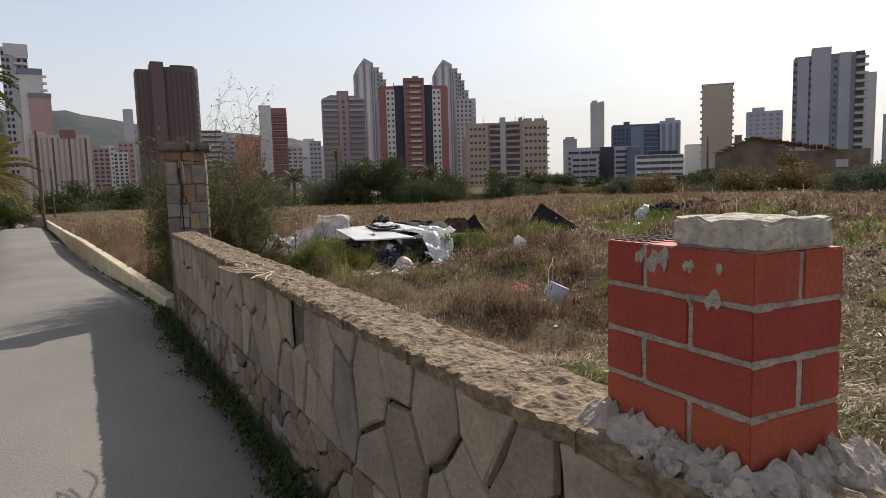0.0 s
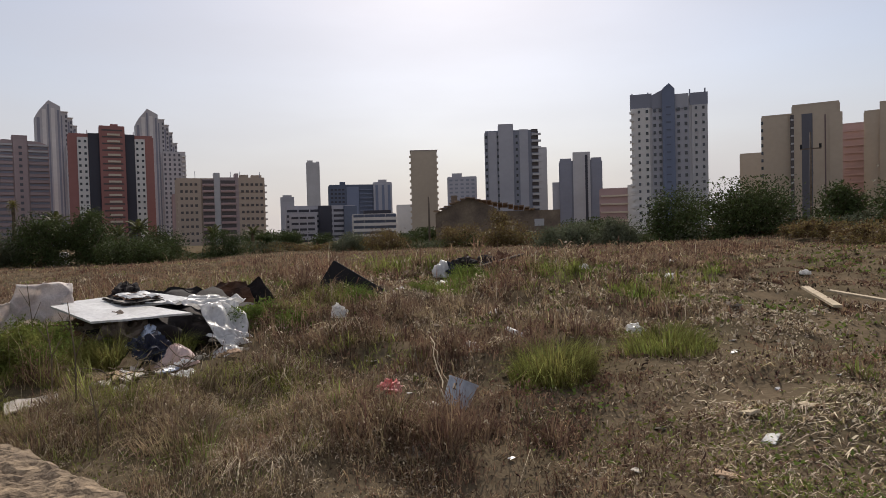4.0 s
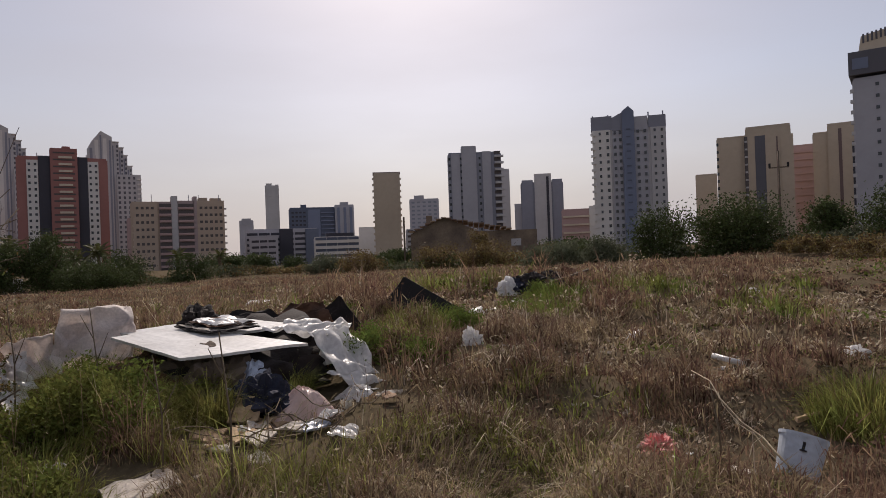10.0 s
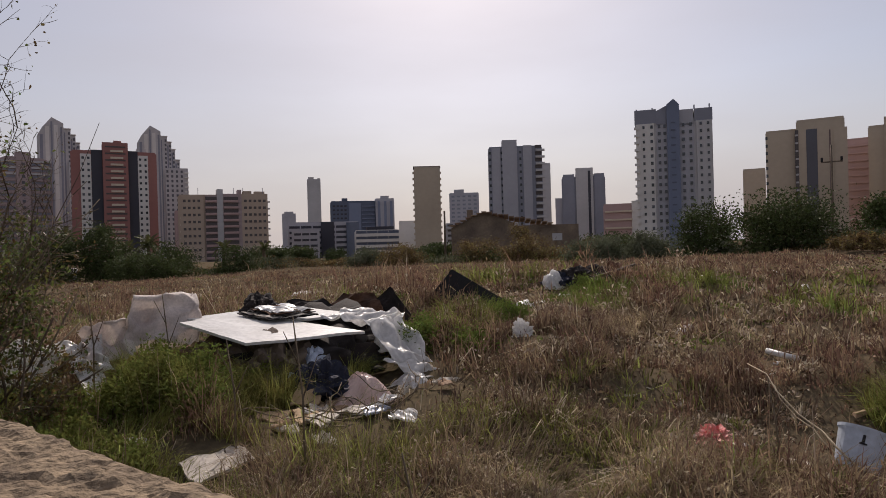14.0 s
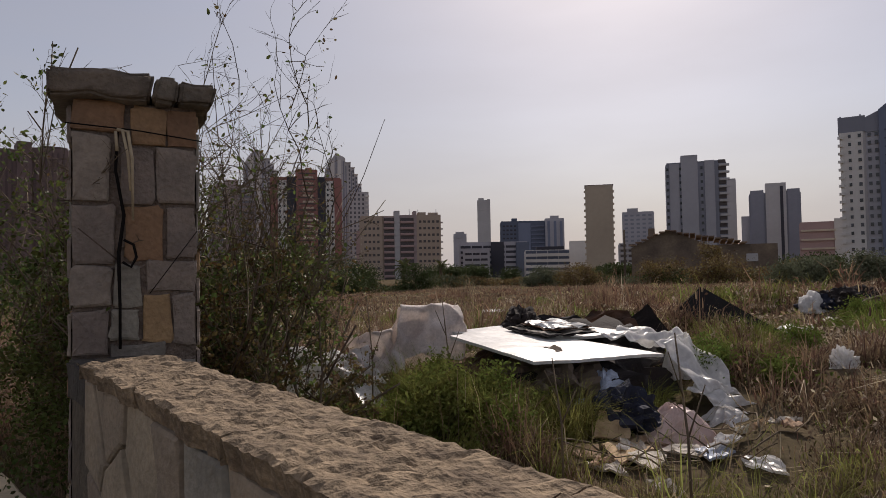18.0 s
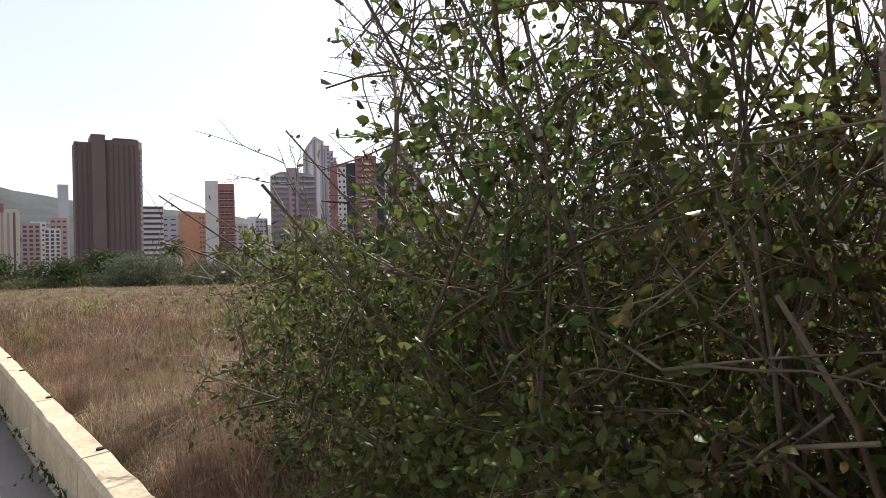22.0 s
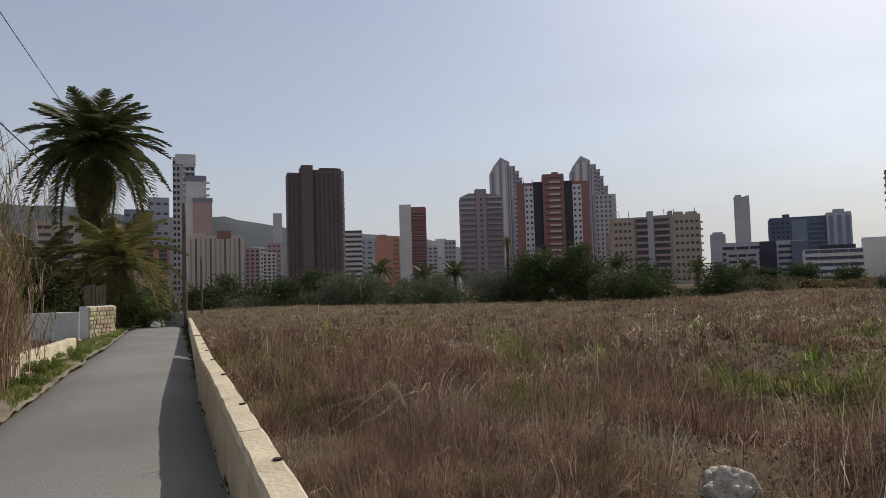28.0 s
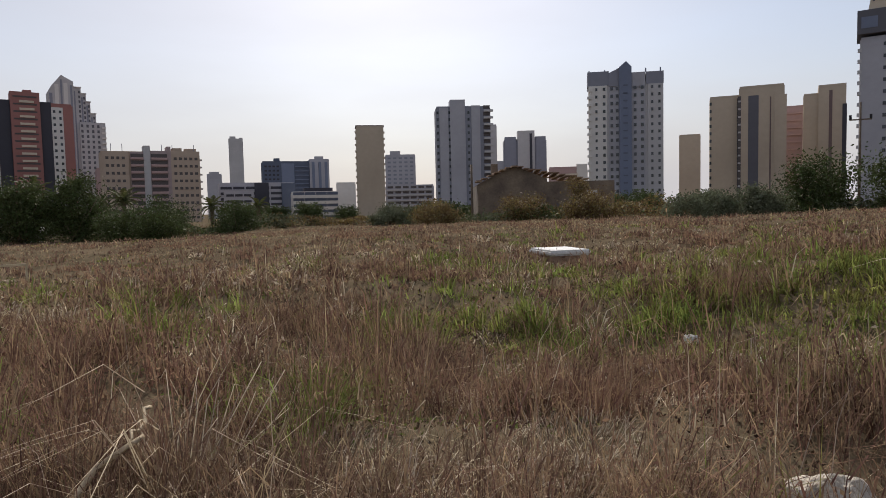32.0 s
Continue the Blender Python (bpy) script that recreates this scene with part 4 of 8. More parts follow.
block(t, -8.8, 4, -8, 45.8, W_GREYL, 0.3, 4, "bay")
block(t, 5.6, 4, -8, 46.6, W_GREYL, 0.4, 4, "bay")
windows(t, [-11.6, -6.2, 2.4], -3, 45, 16, 0.9, 1.2, M_GLASS, 0.1)
balconies(t, 11.4, 4.0, -3, 46, 16, W_PALE, 1.5, 0, 0.9)
windows(t, [10.6], -1.6, 47.4, 16, 3, 1.5, W_HOLLOW)
t = building("narrow pale tower beside the grey tower", 303, 126, 6.6, 8, 40.2, W_PALE, 4)
block(t, -1.4, 1.2, -8, 40.4, W_GREYL, 0.3, 3, "rib")
t = building("grey ribbed tower with sloping shoulders", 375.9, 131.9, 25.3, 12, 39.6, W_GREY, 3)
block(t, 0.6, 10, -8, 45.3, W_PALE, 1.0, 8, "centre_bay")
block(t, 3.4, 1.5, -8, 43.5, W_DARK, 1.2, 3, "dark_strip")
for u, ww, h in ((-8.6, 6.6, 41.8), (9.2, 6.0, 41.8)):
    block(t, u, ww, -8, h, W_GREY, 0.3, 7, "shoulder")
block(t, -14.5, 4.5, -8, 28, W_GREYL, -2, 7, "low_wing")
t = building("low pink and white flats with balcony rows", 315.7, 90.7, 18.5, 10, 18.6, W_PINK, 0)
balconies(t, -2, 13, -6, 18, 6, W_CREAM, 0.9, 0, 0.8)
block(t, 6.6, 5, -8, 20.5, W_WHITE, 0.5, 8, "white_wing")
# tall grey tower with blue strip
t = building("tall pale tower with a blue-grey central strip and dark top", 258.3, 53.4, 27.4, 14, 46.2, W_PALE, 2)
profile(t, "blue_strip", [(-2.4, -8), (-2.4, 52.6), (0.1, 54.6), (2.1, 52.4), (2.1, -8)], W_STEEL, 1.2, 8)
profile(t, "crown_slope", [(-6.2, 45.5), (-6.2, 50.6), (-2.4, 52.4), (-2.4, 45.5)], W_GREY, 0.5, 9)
for u, w, z0, z1, m in ((-10.2, 8.0, 46.0, 51.4, W_GREY), (-4.3, 3.8, -8, 46, W_GREYL), (4.6, 5.0, 44.5, 50.4, W_GREYL), (10.6, 6.4, 45.8, 50.4, W_GREY), (4.6, 5.0, -8, 45, W_GREYL)):
    block(t, u, w, z0, z1, m, 0.25, 10, "bay" if z0 < 0 else "dark_crown")
# left bay is painted white to look sunlit beside the pale right bay
block(t, -10.4, 6.8, -8, 46, W_WHITE, 0.5, 6, "bay")
block(t, 10.8, 5.4, -8, 45.8, W_PALE, 0.5, 6, "bay")
for u in (-13.5, -7.6, 7.6, 13.0):
    put_box("roof_post", t, u, 3, 59.6, 0.5, 0.5, 1.6, W_GREY)
windows(t, [-8.0, -5.2, -3.2, 3.4, 6.0], -4, 46, 18, 0.95, 1.2, M_GLASS, 0.5)
windows(t, [-10.9, 9.6, 12.2], -4, 46, 18, 0.8, 1.1, M_GLASS, 0.55)
windows(t, [-0.2], -4, 47, 18, 1.6, 0.5, W_BLUE, 1.22)
balconies(t, -13.6, 1.6, -4, 46, 18, W_WHITE, 1.0, 0.5, 0.9)
# beige blocks
t = building("broad beige block of flats with one dark recess", 297.3, 6.5, 16.6, 14, 46.6, W_SAND, 0)
block(t, -2.9, 3.8, -8, 43.4, W_PANEL, 0.1, 2, "dark_recess")
block(t, 3.3, 0.5, -8, 42.5, W_BROWN, 0.1, 2, "slot")
block(t, 6.9, 4.4, -8, 43.0, W_SAND, 0.4, 9, "side_bay")
# the gap's shade is painted as a dark strip on the front
block(t, -8.1, 1.2, -8, 43.5, W_HOLLOW, 0.1, 3, "dark_recess")
windows(t, [-8.1], -4, 43, 15, 1.0, 0.7, W_PALE, 0.2)
t = building("beige block with a curved stair tower", 298.6, 19.8, 12.3, 12, 43.6, W_SAND, 0)
# dark strip whose colour stands in for shade in the gap
block(t, 5.6, 2.4, -8, 43, W_DARK, 0.1, 3, "dark_recess")
windows(t, [-5.8], -3, 43, 15, 0.8, 1.3, M_GLASS, 0.05)
t = building("red-brown balconied block between the beige blocks", 339.5, -6.4, 9.5, 10, 42.6, W_PINK, 0)
balconies(t, 0, 8, -3, 42, 14, W_PINK, 0.8, 0, 0.9)
t = building("beige block of flats with a dark vertical slot", 319.2, -16.7, 14, 12, 44.6, W_SAND, 0)
block(t, 3.5, 10, -8, 48.4, W_SAND, 0.8, 10, "tall_bay")
block(t, 3.0, 1.2, -8, 46, W_BROWN, 0.9, 1, "slot")
block(t, 8.0, 1.6, -8, 40, W_DARK, 0.9, 2, "dark_strip")
building("small beige block behind the trees", 396.9, 41.7, 11.3, 10, 38.2, W_SAND, 0)
t = building("tall grey tower with an overhanging dark top storey", 228.4, -26.5, 15.6, 14, 47.0, W_GREYL, 0)
block(t, -0.2, 16.8, 48.6, 55.4, W_PANEL, 0.9, 14, "dark_crown")
block(t, -5.6, 4.0, 50.2, 53.4, W_STEEL, 1.0, 2, "crown_window")
block(t, 4.6, 3.0, 50.8, 53.6, W_GREYL, 1.0, 2, "crown_window")
profile(t, "roof_house", [(-6.0, 55), (-5.2, 59.8), (7.4, 62.0), (7.4, 55)], W_CREAM, 0.2, 8)
for k in range(11):
    put_box("skylight", t, -4.6 + 1.08 * k, -0.25, 67.0 + 0.19 * k, 0.5, 0.3, 2.6, W_PANEL)
windows(t, [-1.6], -4, 47, 15, 0.9, 1.0, M_GLASS, 0.02)
balconies(t, -7.9, 1.0, -4, 46, 16, W_PALE, 1.2, -1, 1.0)
balconies(t, 4.6, 1.3, -4, 50, 17, W_WHITE, 0.9, 0, 1.0)
block(t, 7.2, 3.0, -8, 60, W_GREYL, 0.4, 10, "stair_shaft")
t = building("second grey tower wing with its own dark top storey", 231, -37.5, 8, 12, 46, W_GREY, 0)
block(t, 0.3, 9.4, 45.5, 53.5, W_PANEL, 0.6, 10, "dark_crown")
windows(t, [-1.5, 1.5], -4, 45, 16, 1.0, 1.3, W_HOLLOW)
t = building("red-brown tower at the edge of town", 236, -47, 8, 12, 40, W_PINK, 0)
building("pale tower behind the corner", 300, -52, 16, 12, 42, W_PALE, 0)
# left of the brown tower
t = building("terracotta orange block of flats", 128.9, 407.6, 15.5, 10, 30.5, W_ORANGE, 0)
block(t, -3, 5, 29, 32.4, W_ORANGE, 0.2, 6, "roof_house")
windows(t, [4.6, 6.4], 0, 30, 10, 1.0, 1.1, W_HOLLOW)
t = building("white banded block of flats", 102.8, 394.5, 11.5, 10, 33, W_PALE, 0)
balconies(t, 0, 11.2, 0, 33, 11, W_WHITE, 1.0, 0, 1.2)
windows(t, [0], 1.6, 34.6, 11, 11, 1.3, W_HOLLOW, 0.05)
for x, y, w, top, m in ((168.9, 583.6, 20, 41, W_GREYL), (190, 487.6, 12, 29, W_PALE), (204, 480, 9, 33, W_GREYL), (215, 476, 10, 27, W_WHITE), (86, 503, 9, 38, W_PINK), (72, 505, 10, 33, W_PINK), (60, 503, 9, 30, W_WHITE)):
    t = building("small pale block of flats far off", x, y, w, 9, top, m, 0)
    windows(t, span(-w / 2, w / 2, 3), 4, top, 8, w / 5, 1.3, W_HOLLOW)
t = building("slim pale tower on the slope", 102.6, 690.3, 8.8, 8, 75.6, W_PALE, 0)
t = building("pale block below the slim tower", 110, 640, 14, 8, 52, W_GREYL, 0)
# stepped white tower at the end of the lane
t = building("stepped white tower with rows of small balconies", 6.3, 336.3, 9.7, 12, 62.5, W_PALE, 0)
windows(t, [-4.1, -2.4], 0, 62, 22, 1.0, 1.5, W_DARK, 0.1)
block(t, 0.8, 9, 60, 64.8, W_WHITE, 0.4, 9, "crown")
block(t, 5.4, 9, -8, 53.5, W_WHITE, 1.2, 10, "step")
block(t, 5.2, 9.6, 52, 54.6, W_GREY, 1.5, 10, "roof_slab")
block(t, 8.2, 8.4, -8, 42.6, W_PINK, 2.4, 10, "step")
block(t, 8.2, 8.9, 42, 43.9, W_GREY, 2.6, 10, "roof_slab")
balconies(t, 2.2, 5.0, 44, 61, 6, W_WHITE, 1.0, 0.1, 1.0)
balconies(t, 10.2, 2.4, 20, 53, 11, W_WHITE, 1.0, 1.2, 1.0)
windows(t, [1.6, 4.0], 45, 62, 6, 1.3, 1.3, W_DARK, 0.15)
t = building("cream block with vertical red and tan stripes", 17.1, 285.8, 21.5, 12, 21.6, W_CREAM, 0)
for k in range(11):
    u = -9.4 + 1.85 * k
    block(t, u, 0.75, -8, 21.2, W_BROWN if k % 3 == 1 else W_MAUVE if k % 2 else W_PINK, 0.2, 2, "stripe")
block(t, 3.2, 5.5, 21, 24.4, W_RED, 0.1, 6, "roof_house")
block(t, -6, 4, 21, 23.4, W_CREAM, 0.1, 6, "roof_house")
for x, y, w, top, m in ((-5.9, 426.4, 11.7, 55, W_GREYL), (-18, 420, 12, 47, W_GREY), (48, 433, 9, 25, W_PINK), (58, 430, 8, 22, W_WHITE), (-8, 300, 16, 18, W_ORANGE), (-40, 320, 24, 30, W_SAND), (-66, 330, 20, 22, W_PALE)):
    t = building("block of flats behind the palm", x, y, w, 10, top, m, 0)
    windows(t, span(-w / 2, w / 2, 3), 2, top, 9, w / 5, 1.4, W_HOLLOW)
t = building("tall white ringed tower before the hills", -165, 310, 14, 10, 38, W_PALE, 0)
balconies(t, 0, 14, 0, 38, 12, W_WHITE, 1.2, 0, 1.4)
t = building("beige tower among the reeds", -120, 330, 14, 10, 46, W_PINK, 0)
windows(t, span(-6, 6, 3), 0, 45, 13, 2.0, 1.4, W_HOLLOW)
for k in range(12):
    x, y = -420 + 24 * k + 9 * (k % 3), 400 - 3 * k
    t = building("low white building at the foot of the hills", x, y, 16 + 5 * (k % 4), 10, 2.5 + 2.2 * (k % 3), (W_WHITE, W_PALE, W_SAND)[k % 3], 0, name="town_house", group="low houses below the hills")
    windows(t, span(-6, 6, 3), -2, 3, 1, 1.8, 1.3, W_HOLLOW)

# ---- hills ----
hv, hq = [], []
AZ = np.linspace(-95, 32, 120)
for i, a in enumerate(AZ):
    crest = 1.32 * (62 + 22 * float(vnoise(a, 2, 9)) + 46 * math.exp(-((a + 22) / 17) ** 2) + 14 * float(vnoise(a, 7, 2.5)) - 45 * max(0, (a - 12) / 20) ** 1.2)
    for k in range(9):
        r = 820 + 70 * k
        h = -6 + (crest + 6) * min(1, k / 6.0) ** 0.8 + 5 * float(vnoise(a * 3, k, 1.7)) * (k > 0)
        hv.append((r * math.sin(radians(a)), r * math.cos(radians(a)), h))
    if i:
        hq += [((i - 1) * 9 + k, i * 9 + k, i * 9 + k + 1, (i - 1) * 9 + k + 1) for k in range(8)]
tagged(mesh_part("hill", hv, hq, M_HILL, None, "low hazy wooded hills behind the town", True), category="hill", kind="structure")
hr = random.Random(4)
for k in range(16):
    a, r = radians(hr.uniform(3, 24)), hr.uniform(900, 1090)
    x, y = r * math.sin(a), r * math.cos(a)
    t = building("small white villa on the hillside", x, y, hr.uniform(8, 16), 8, 38 + (r - 900) * 0.2, (W_WHITE, W_CREAM)[k % 2], 0, base=-8, name="villa", group="villas on the hillside")

# ---- ruined farmhouse at the far side of the field ----
house = thing("farmhouse", "ruined rubble farmhouse with a sagging clay tile roof", "house", (65.3, 32.3, -1.0), -math.degrees(math.atan2(65.3, 32.3)))
mesh_part("gable_wall", [(-3.6, 0, 0), (3.6, 0, 0), (3.6, 0, 4.7), (0.2, 0, 6.1), (-3.6, 0, 4.3), (-3.6, 0.6, 0), (3.6, 0.6, 0), (3.6, 0.6, 4.7), (0.2, 0.6, 6.1), (-3.6, 0.6, 4.3)], [(0, 1, 2, 3, 4), (9, 8, 7, 6, 5), (0, 4, 9, 5), (1, 6, 7, 2), (2, 7, 8, 3), (3, 8, 9, 4)], M_RUBBLE, house)
put_box("side_wall", house, 7.2, 0.5, 2.2, 7.2, 0.6, 4.4, M_RUBBLE)
put_box("side_wall", house, -3.4, 4.5, 2.1, 0.5, 8, 4.2, M_RUBBLE)
put_box("window", house, 8.4, 0.17, 3.0, 1.1, 0.1, 0.8, W_PALE)
put_box("door", house, 5.2, 0.17, 1.1, 1.1, 0.1, 2.0, W_HOLLOW)
for i in range(13):
    for j in range(7):
        u = 0.2 + i * 0.62
        ob = put_box("roof_tile", house, u, -0.25 + j * 0.75, 6.05 - abs(u - 0.2) * 0.19 + 0.06 * math.sin(i * 2 + j) - 0.05 * j, 0.55, 0.8, 0.12, M_TILE)
for i in range(6):
    for j in range(4):
        put_box("roof_tile", house, -0.4 - i * 0.62, -0.2 + j * 0.75, 5.9 - i * 0.26 + 0.05 * math.sin(i + j * 2), 0.55, 0.8, 0.12, M_TILE)
tubes("bare_post", [[(-4.3, -0.5, 0, 0.14), (-4.3, -0.5, 6.3, 0.11)]], M_WOOD, house)
put_box("chimney", house, -1.6, 3, 5.8, 0.7, 0.7, 1.4, M_RUBBLE)
# white cottage beyond the reeds
cot = thing("cottage", "small whitewashed cottage with a hipped clay tile roof", "house", (-15.3, 34.5, -1.6), 12)
mesh_part("wall", box_v(-3.4, 3.4, -1.6, 3.0, 0, 3.2), BOX_F, M_WHITEWASH, cot)
mesh_part("roof", [(-3.8, -2.0, 3.2), (3.8, -2.0, 3.2), (3.8, 3.4, 3.2), (-3.8, 3.4, 3.2), (-1.6, 0.7, 4.5), (1.6, 0.7, 4.5)], [(0, 1, 5, 4), (2, 3, 4, 5), (1, 2, 5), (3, 0, 4), (0, 3, 2, 1)], M_TILE, cot)
put_box("window", cot, -1.4, -1.62, 1.9, 0.6, 0.12, 0.9, M_GLASS)
put_box("window", cot, 1.6, -1.62, 1.9, 0.6, 0.12, 0.9, M_GLASS)
for x, y in ((-40, 42), (-47, 44)):
    t = thing("shed", "white flat-roofed shed beyond the gardens", "shed", (x, y, -1.8), 35, "sheds beyond the gardens")
    put_box("wall", t, 0, 0, 1.4, 6, 4, 2.8, M_WHITEWASH)
    put_box("roof", t, 0, 0, 2.9, 6.4, 4.4, 0.2, W_PALE)
    put_box("door", t, 1, -2.02, 1.0, 1.0, 0.1, 2.0, W_GREY)

# ---- brick pillar on the wall ----
pil = thing("brick_pillar", "unfinished red perforated-brick pillar on the stone wall", "pillar", (-0.615, -7.85, 0.0), 81.7)
# local x runs along the wall away from the lane's start, local y towards the lane
BL, BW = 0.385, 0.24
def brick(x0, x1, y0, y1, z0, z1):
    return part("brick", box_bm(x0, x1, y0, y1, z0, z1, 0.0025, 0.0012), M_BRICK, pil)
part("mortar_core", box_bm(0.003, BL - 0.003, -BW + 0.003, -0.003, 0.96, 1.398, 0, 0.003, cuts=9), M_MORTAR_GREY, pil, "grey mortar between the bricks")
Z0, CH, J = 1.012, 0.100, 0.011
for c in range(4):
    z0, z1 = Z0 + c * CH, Z0 + (c + 1) * CH - J
    if c % 2 == 0:
        brick(0.0, 0.137, -BW, 0.0, z0, z1)
        brick(0.149, BL, -0.114, 0.0, z0, z1)
        brick(0.149, BL, -BW, -0.126, z0, z1)
    else:
        brick(0.0, 0.262, -0.119, 0.0, z0, z1)
        brick(0.0, 0.262, -BW, -0.131, z0, z1)
        brick(0.274, BL, -BW, 0.0, z0, z1)
# brick perforations are dark plugs, their inner shade painted on
for i in range(4):
    for j in range(6):
        put_box("brick_hole", pil, 0.294 + 0.025 * i, -0.025 - 0.037 * j, Z0 + 4 * CH - J - 0.008, 0.013, 0.024, 0.021, M_HOLE)
rr = random.Random(12)
def skirt():
    """Torn skirt of mortar smeared up round the foot of the bricks."""
    path, n = [], 40
    for i in range(n + 1):
        path.append((BL + 0.04 - (BL + 0.05) * i / n, 0.0, 0, 1))
    for i in range(1, 25):
        path.append((-0.01, -(BW + 0.06) * i / 24, -1, 0))
    vs, fs = [], []
    for i, (x, y, dx, dy) in enumerate(path):
        jag = abs(noise.noise((i * 0.37, 2, 0))) + 0.6 * abs(noise.noise((i * 0.9, 5, 0)))
        for k, (o, z) in enumerate(((0.075, 0.955), (0.062, 0.985), (0.045, 1.0 + 0.02 * jag), (0.024, 1.012 + 0.05 * jag), (0.006, 1.014 + 0.062 * jag), (-0.01, 1.0))):
            q = Vector(noise.noise_vector((i * 0.5, k * 1.3, 3))) * 0.012 * (0 < k < 4)
            vs.append((x + dx * o + q.x, y + dy * o + q.y, z + q.z))
        if i:
            b = (i - 1) * 6
            for k in range(5):
                fs.append((b + k, b + k + 1, b + 7 + k, b + 6 + k))
    mesh_part("mortar_skirt", vs, fs, M_MORTAR_GREY, pil, "torn skirt of spilt grey mortar")
skirt()
for k in range(16):
    side = k % 2
    x = rr.uniform(-0.03, BL + 0.05) if side == 0 else -0.045 + rr.uniform(-0.03, 0.02)
    y = 0.05 + rr.uniform(-0.015, 0.03) if side == 0 else rr.uniform(-BW, 0.0)
    s = rr.uniform(0.012, 0.026)
    bm = bmesh.new()
    bmesh.ops.create_icosphere(bm, subdivisions=2, radius=s)
    for v in bm.verts:
        v.co = Vector((v.co.x * 1.4, v.co.y, v.co.z * 0.7)) * (1 + 0.6 * noise.noise(v.co * 30 + Vector((k, 0, 0))))
        v.co += Vector((x, y, 0.994 + rr.uniform(-0.012, 0.012)))
    part("mortar_lump", bm, M_MORTAR_GREY, pil, "rough lump of spilt grey mortar")
for z, u, s in ((1.378, 0.278, 0.02), (1.37, 0.24, 0.022), (1.378, 0.21, 0.022), (1.366, 0.145, 0.02), (1.37, 0.07, 0.012), (1.306, 0.09, 0.02), (1.30, 0.145, 0.014)):
    bm = bmesh.new()
    bmesh.ops.create_icosphere(bm, subdivisions=2, radius=s)
    for v in bm.verts:
        v.co = Vector((v.co.x * 0.7, v.co.y * 0.13, v.co.z * 1.1)) * (0.75 + 1.5 * noise.noise(v.co * 45 + Vector((z * 9, u * 30, 0)))) + Vector((u, 0.001, z))
    part("mortar_splash", bm, M_MORTAR_GREY, pil)
blk = thing("concrete_block", "rough pale broken concrete slab lying on the brick pillar", "concrete block", (-0.615, -7.85, Z0 + 4 * CH - J + 0.0005), 81.7)
bm = box_bm(0.004, 0.205, -BW + 0.022, -0.015, 0.0, 0.056, 0.006, 0, cuts=9)
for v in bm.verts:
    if v.co.z > 0.003:
        v.co += Vector(noise.noise_vector(v.co * 24)) * 0.010 * min(1, v.co.z / 0.03)
part("slab", bm, M_BLOCK, blk)

def rope_on_wall():
    t = thing("rope", "loose pale plant stems lying across the wall top", "rope", (-0.42, -4.55, 1.0))
    r2 = random.Random(6)
    st = []
    for k in range(9):
        a, pts = r2.uniform(0, 6.28), []
        x, y = r2.uniform(-0.1, 0.1), r2.uniform(-0.2, 0.2)
        for i in range(7):
            pts.append((x, y, 0.012 + 0.01 * r2.random(), 0.005))
            a += r2.uniform(-0.6, 0.6)
            x, y = max(-0.14, min(0.12, x + 0.06 * math.cos(a))), y + 0.08 * math.sin(a)
        st.append(pts)
    for p in st:
        tubes("stem", [p], M_STICK, t)
rope_on_wall()

# ---- heap of rubbish ----
def sheet(name, label, category, pts, m, thick=0.015, crumple=0.0, n=10, freq=6, seed=0, smooth=False, run=1.0, crease=0.0):
    """A board or film between four corners (in order), with thickness and crumpling."""
    A, B, C, D = [Vector(p) for p in pts]
    base = (A + B + C + D) / 4
    nrm = (C - A).cross(D - B).normalized()
    if nrm.z < 0:
        nrm = -nrm
    t = thing(name, label, category, tuple(base))
    vs, fs = [], []
    for lay in (1, 0):
        for i in range(n + 1):
            for j in range(n + 1):
                u, v = i / n, j / n
                p = (A * (1 - u) + B * u) * (1 - v) + (D * (1 - u) + C * u) * v
                if crumple:
                    q = Vector((u * freq + seed * 7.3, v * freq * run, seed * 1.7))
                    p = p + nrm * crumple * (noise.noise(q) + (0.5 * abs(noise.noise(q * 2.7)) + 0.3 * noise.noise(q * 5)) * (0.25 if crease else 1)) + Vector(noise.noise_vector(q * 1.3)) * crumple * 0.7
                if crease:
                    a = 0.7 * seed
                    s, w = u * math.cos(a) - v * math.sin(a), u * math.sin(a) + v * math.cos(a)
                    q = Vector((s * freq * 0.75 + seed * 3.1, w * freq * 0.28, seed))
                    p = p + nrm * crease * (0.5 - 2.4 * abs(noise.noise(q)) - 0.9 * abs(noise.noise(Vector((q.y * 2.2, q.x * 0.9, seed + 4)))))
                vs.append(tuple(p - base + nrm * (thick * (lay - 0.5))))
    m1 = (n + 1) * (n + 1)
    for i in range(n):
        for j in range(n):
            a, b, c, d = i * (n + 1) + j, (i + 1) * (n + 1) + j, (i + 1) * (n + 1) + j + 1, i * (n + 1) + j + 1
            fs += [(a, b, c, d), (m1 + d, m1 + c, m1 + b, m1 + a)]
    rim = [i * (n + 1) for i in range(n)] + [n * (n + 1) + j for j in range(n)] + [i * (n + 1) + n for i in range(n, 0, -1)] + list(range(n, 0, -1))
    for i in range(len(rim)):
        a, b = rim[i], rim[(i + 1) % len(rim)]
        fs.append((b, a, m1 + a, m1 + b))
    mesh_part("sheet", vs, fs, m, t, smooth=smooth)
    return t

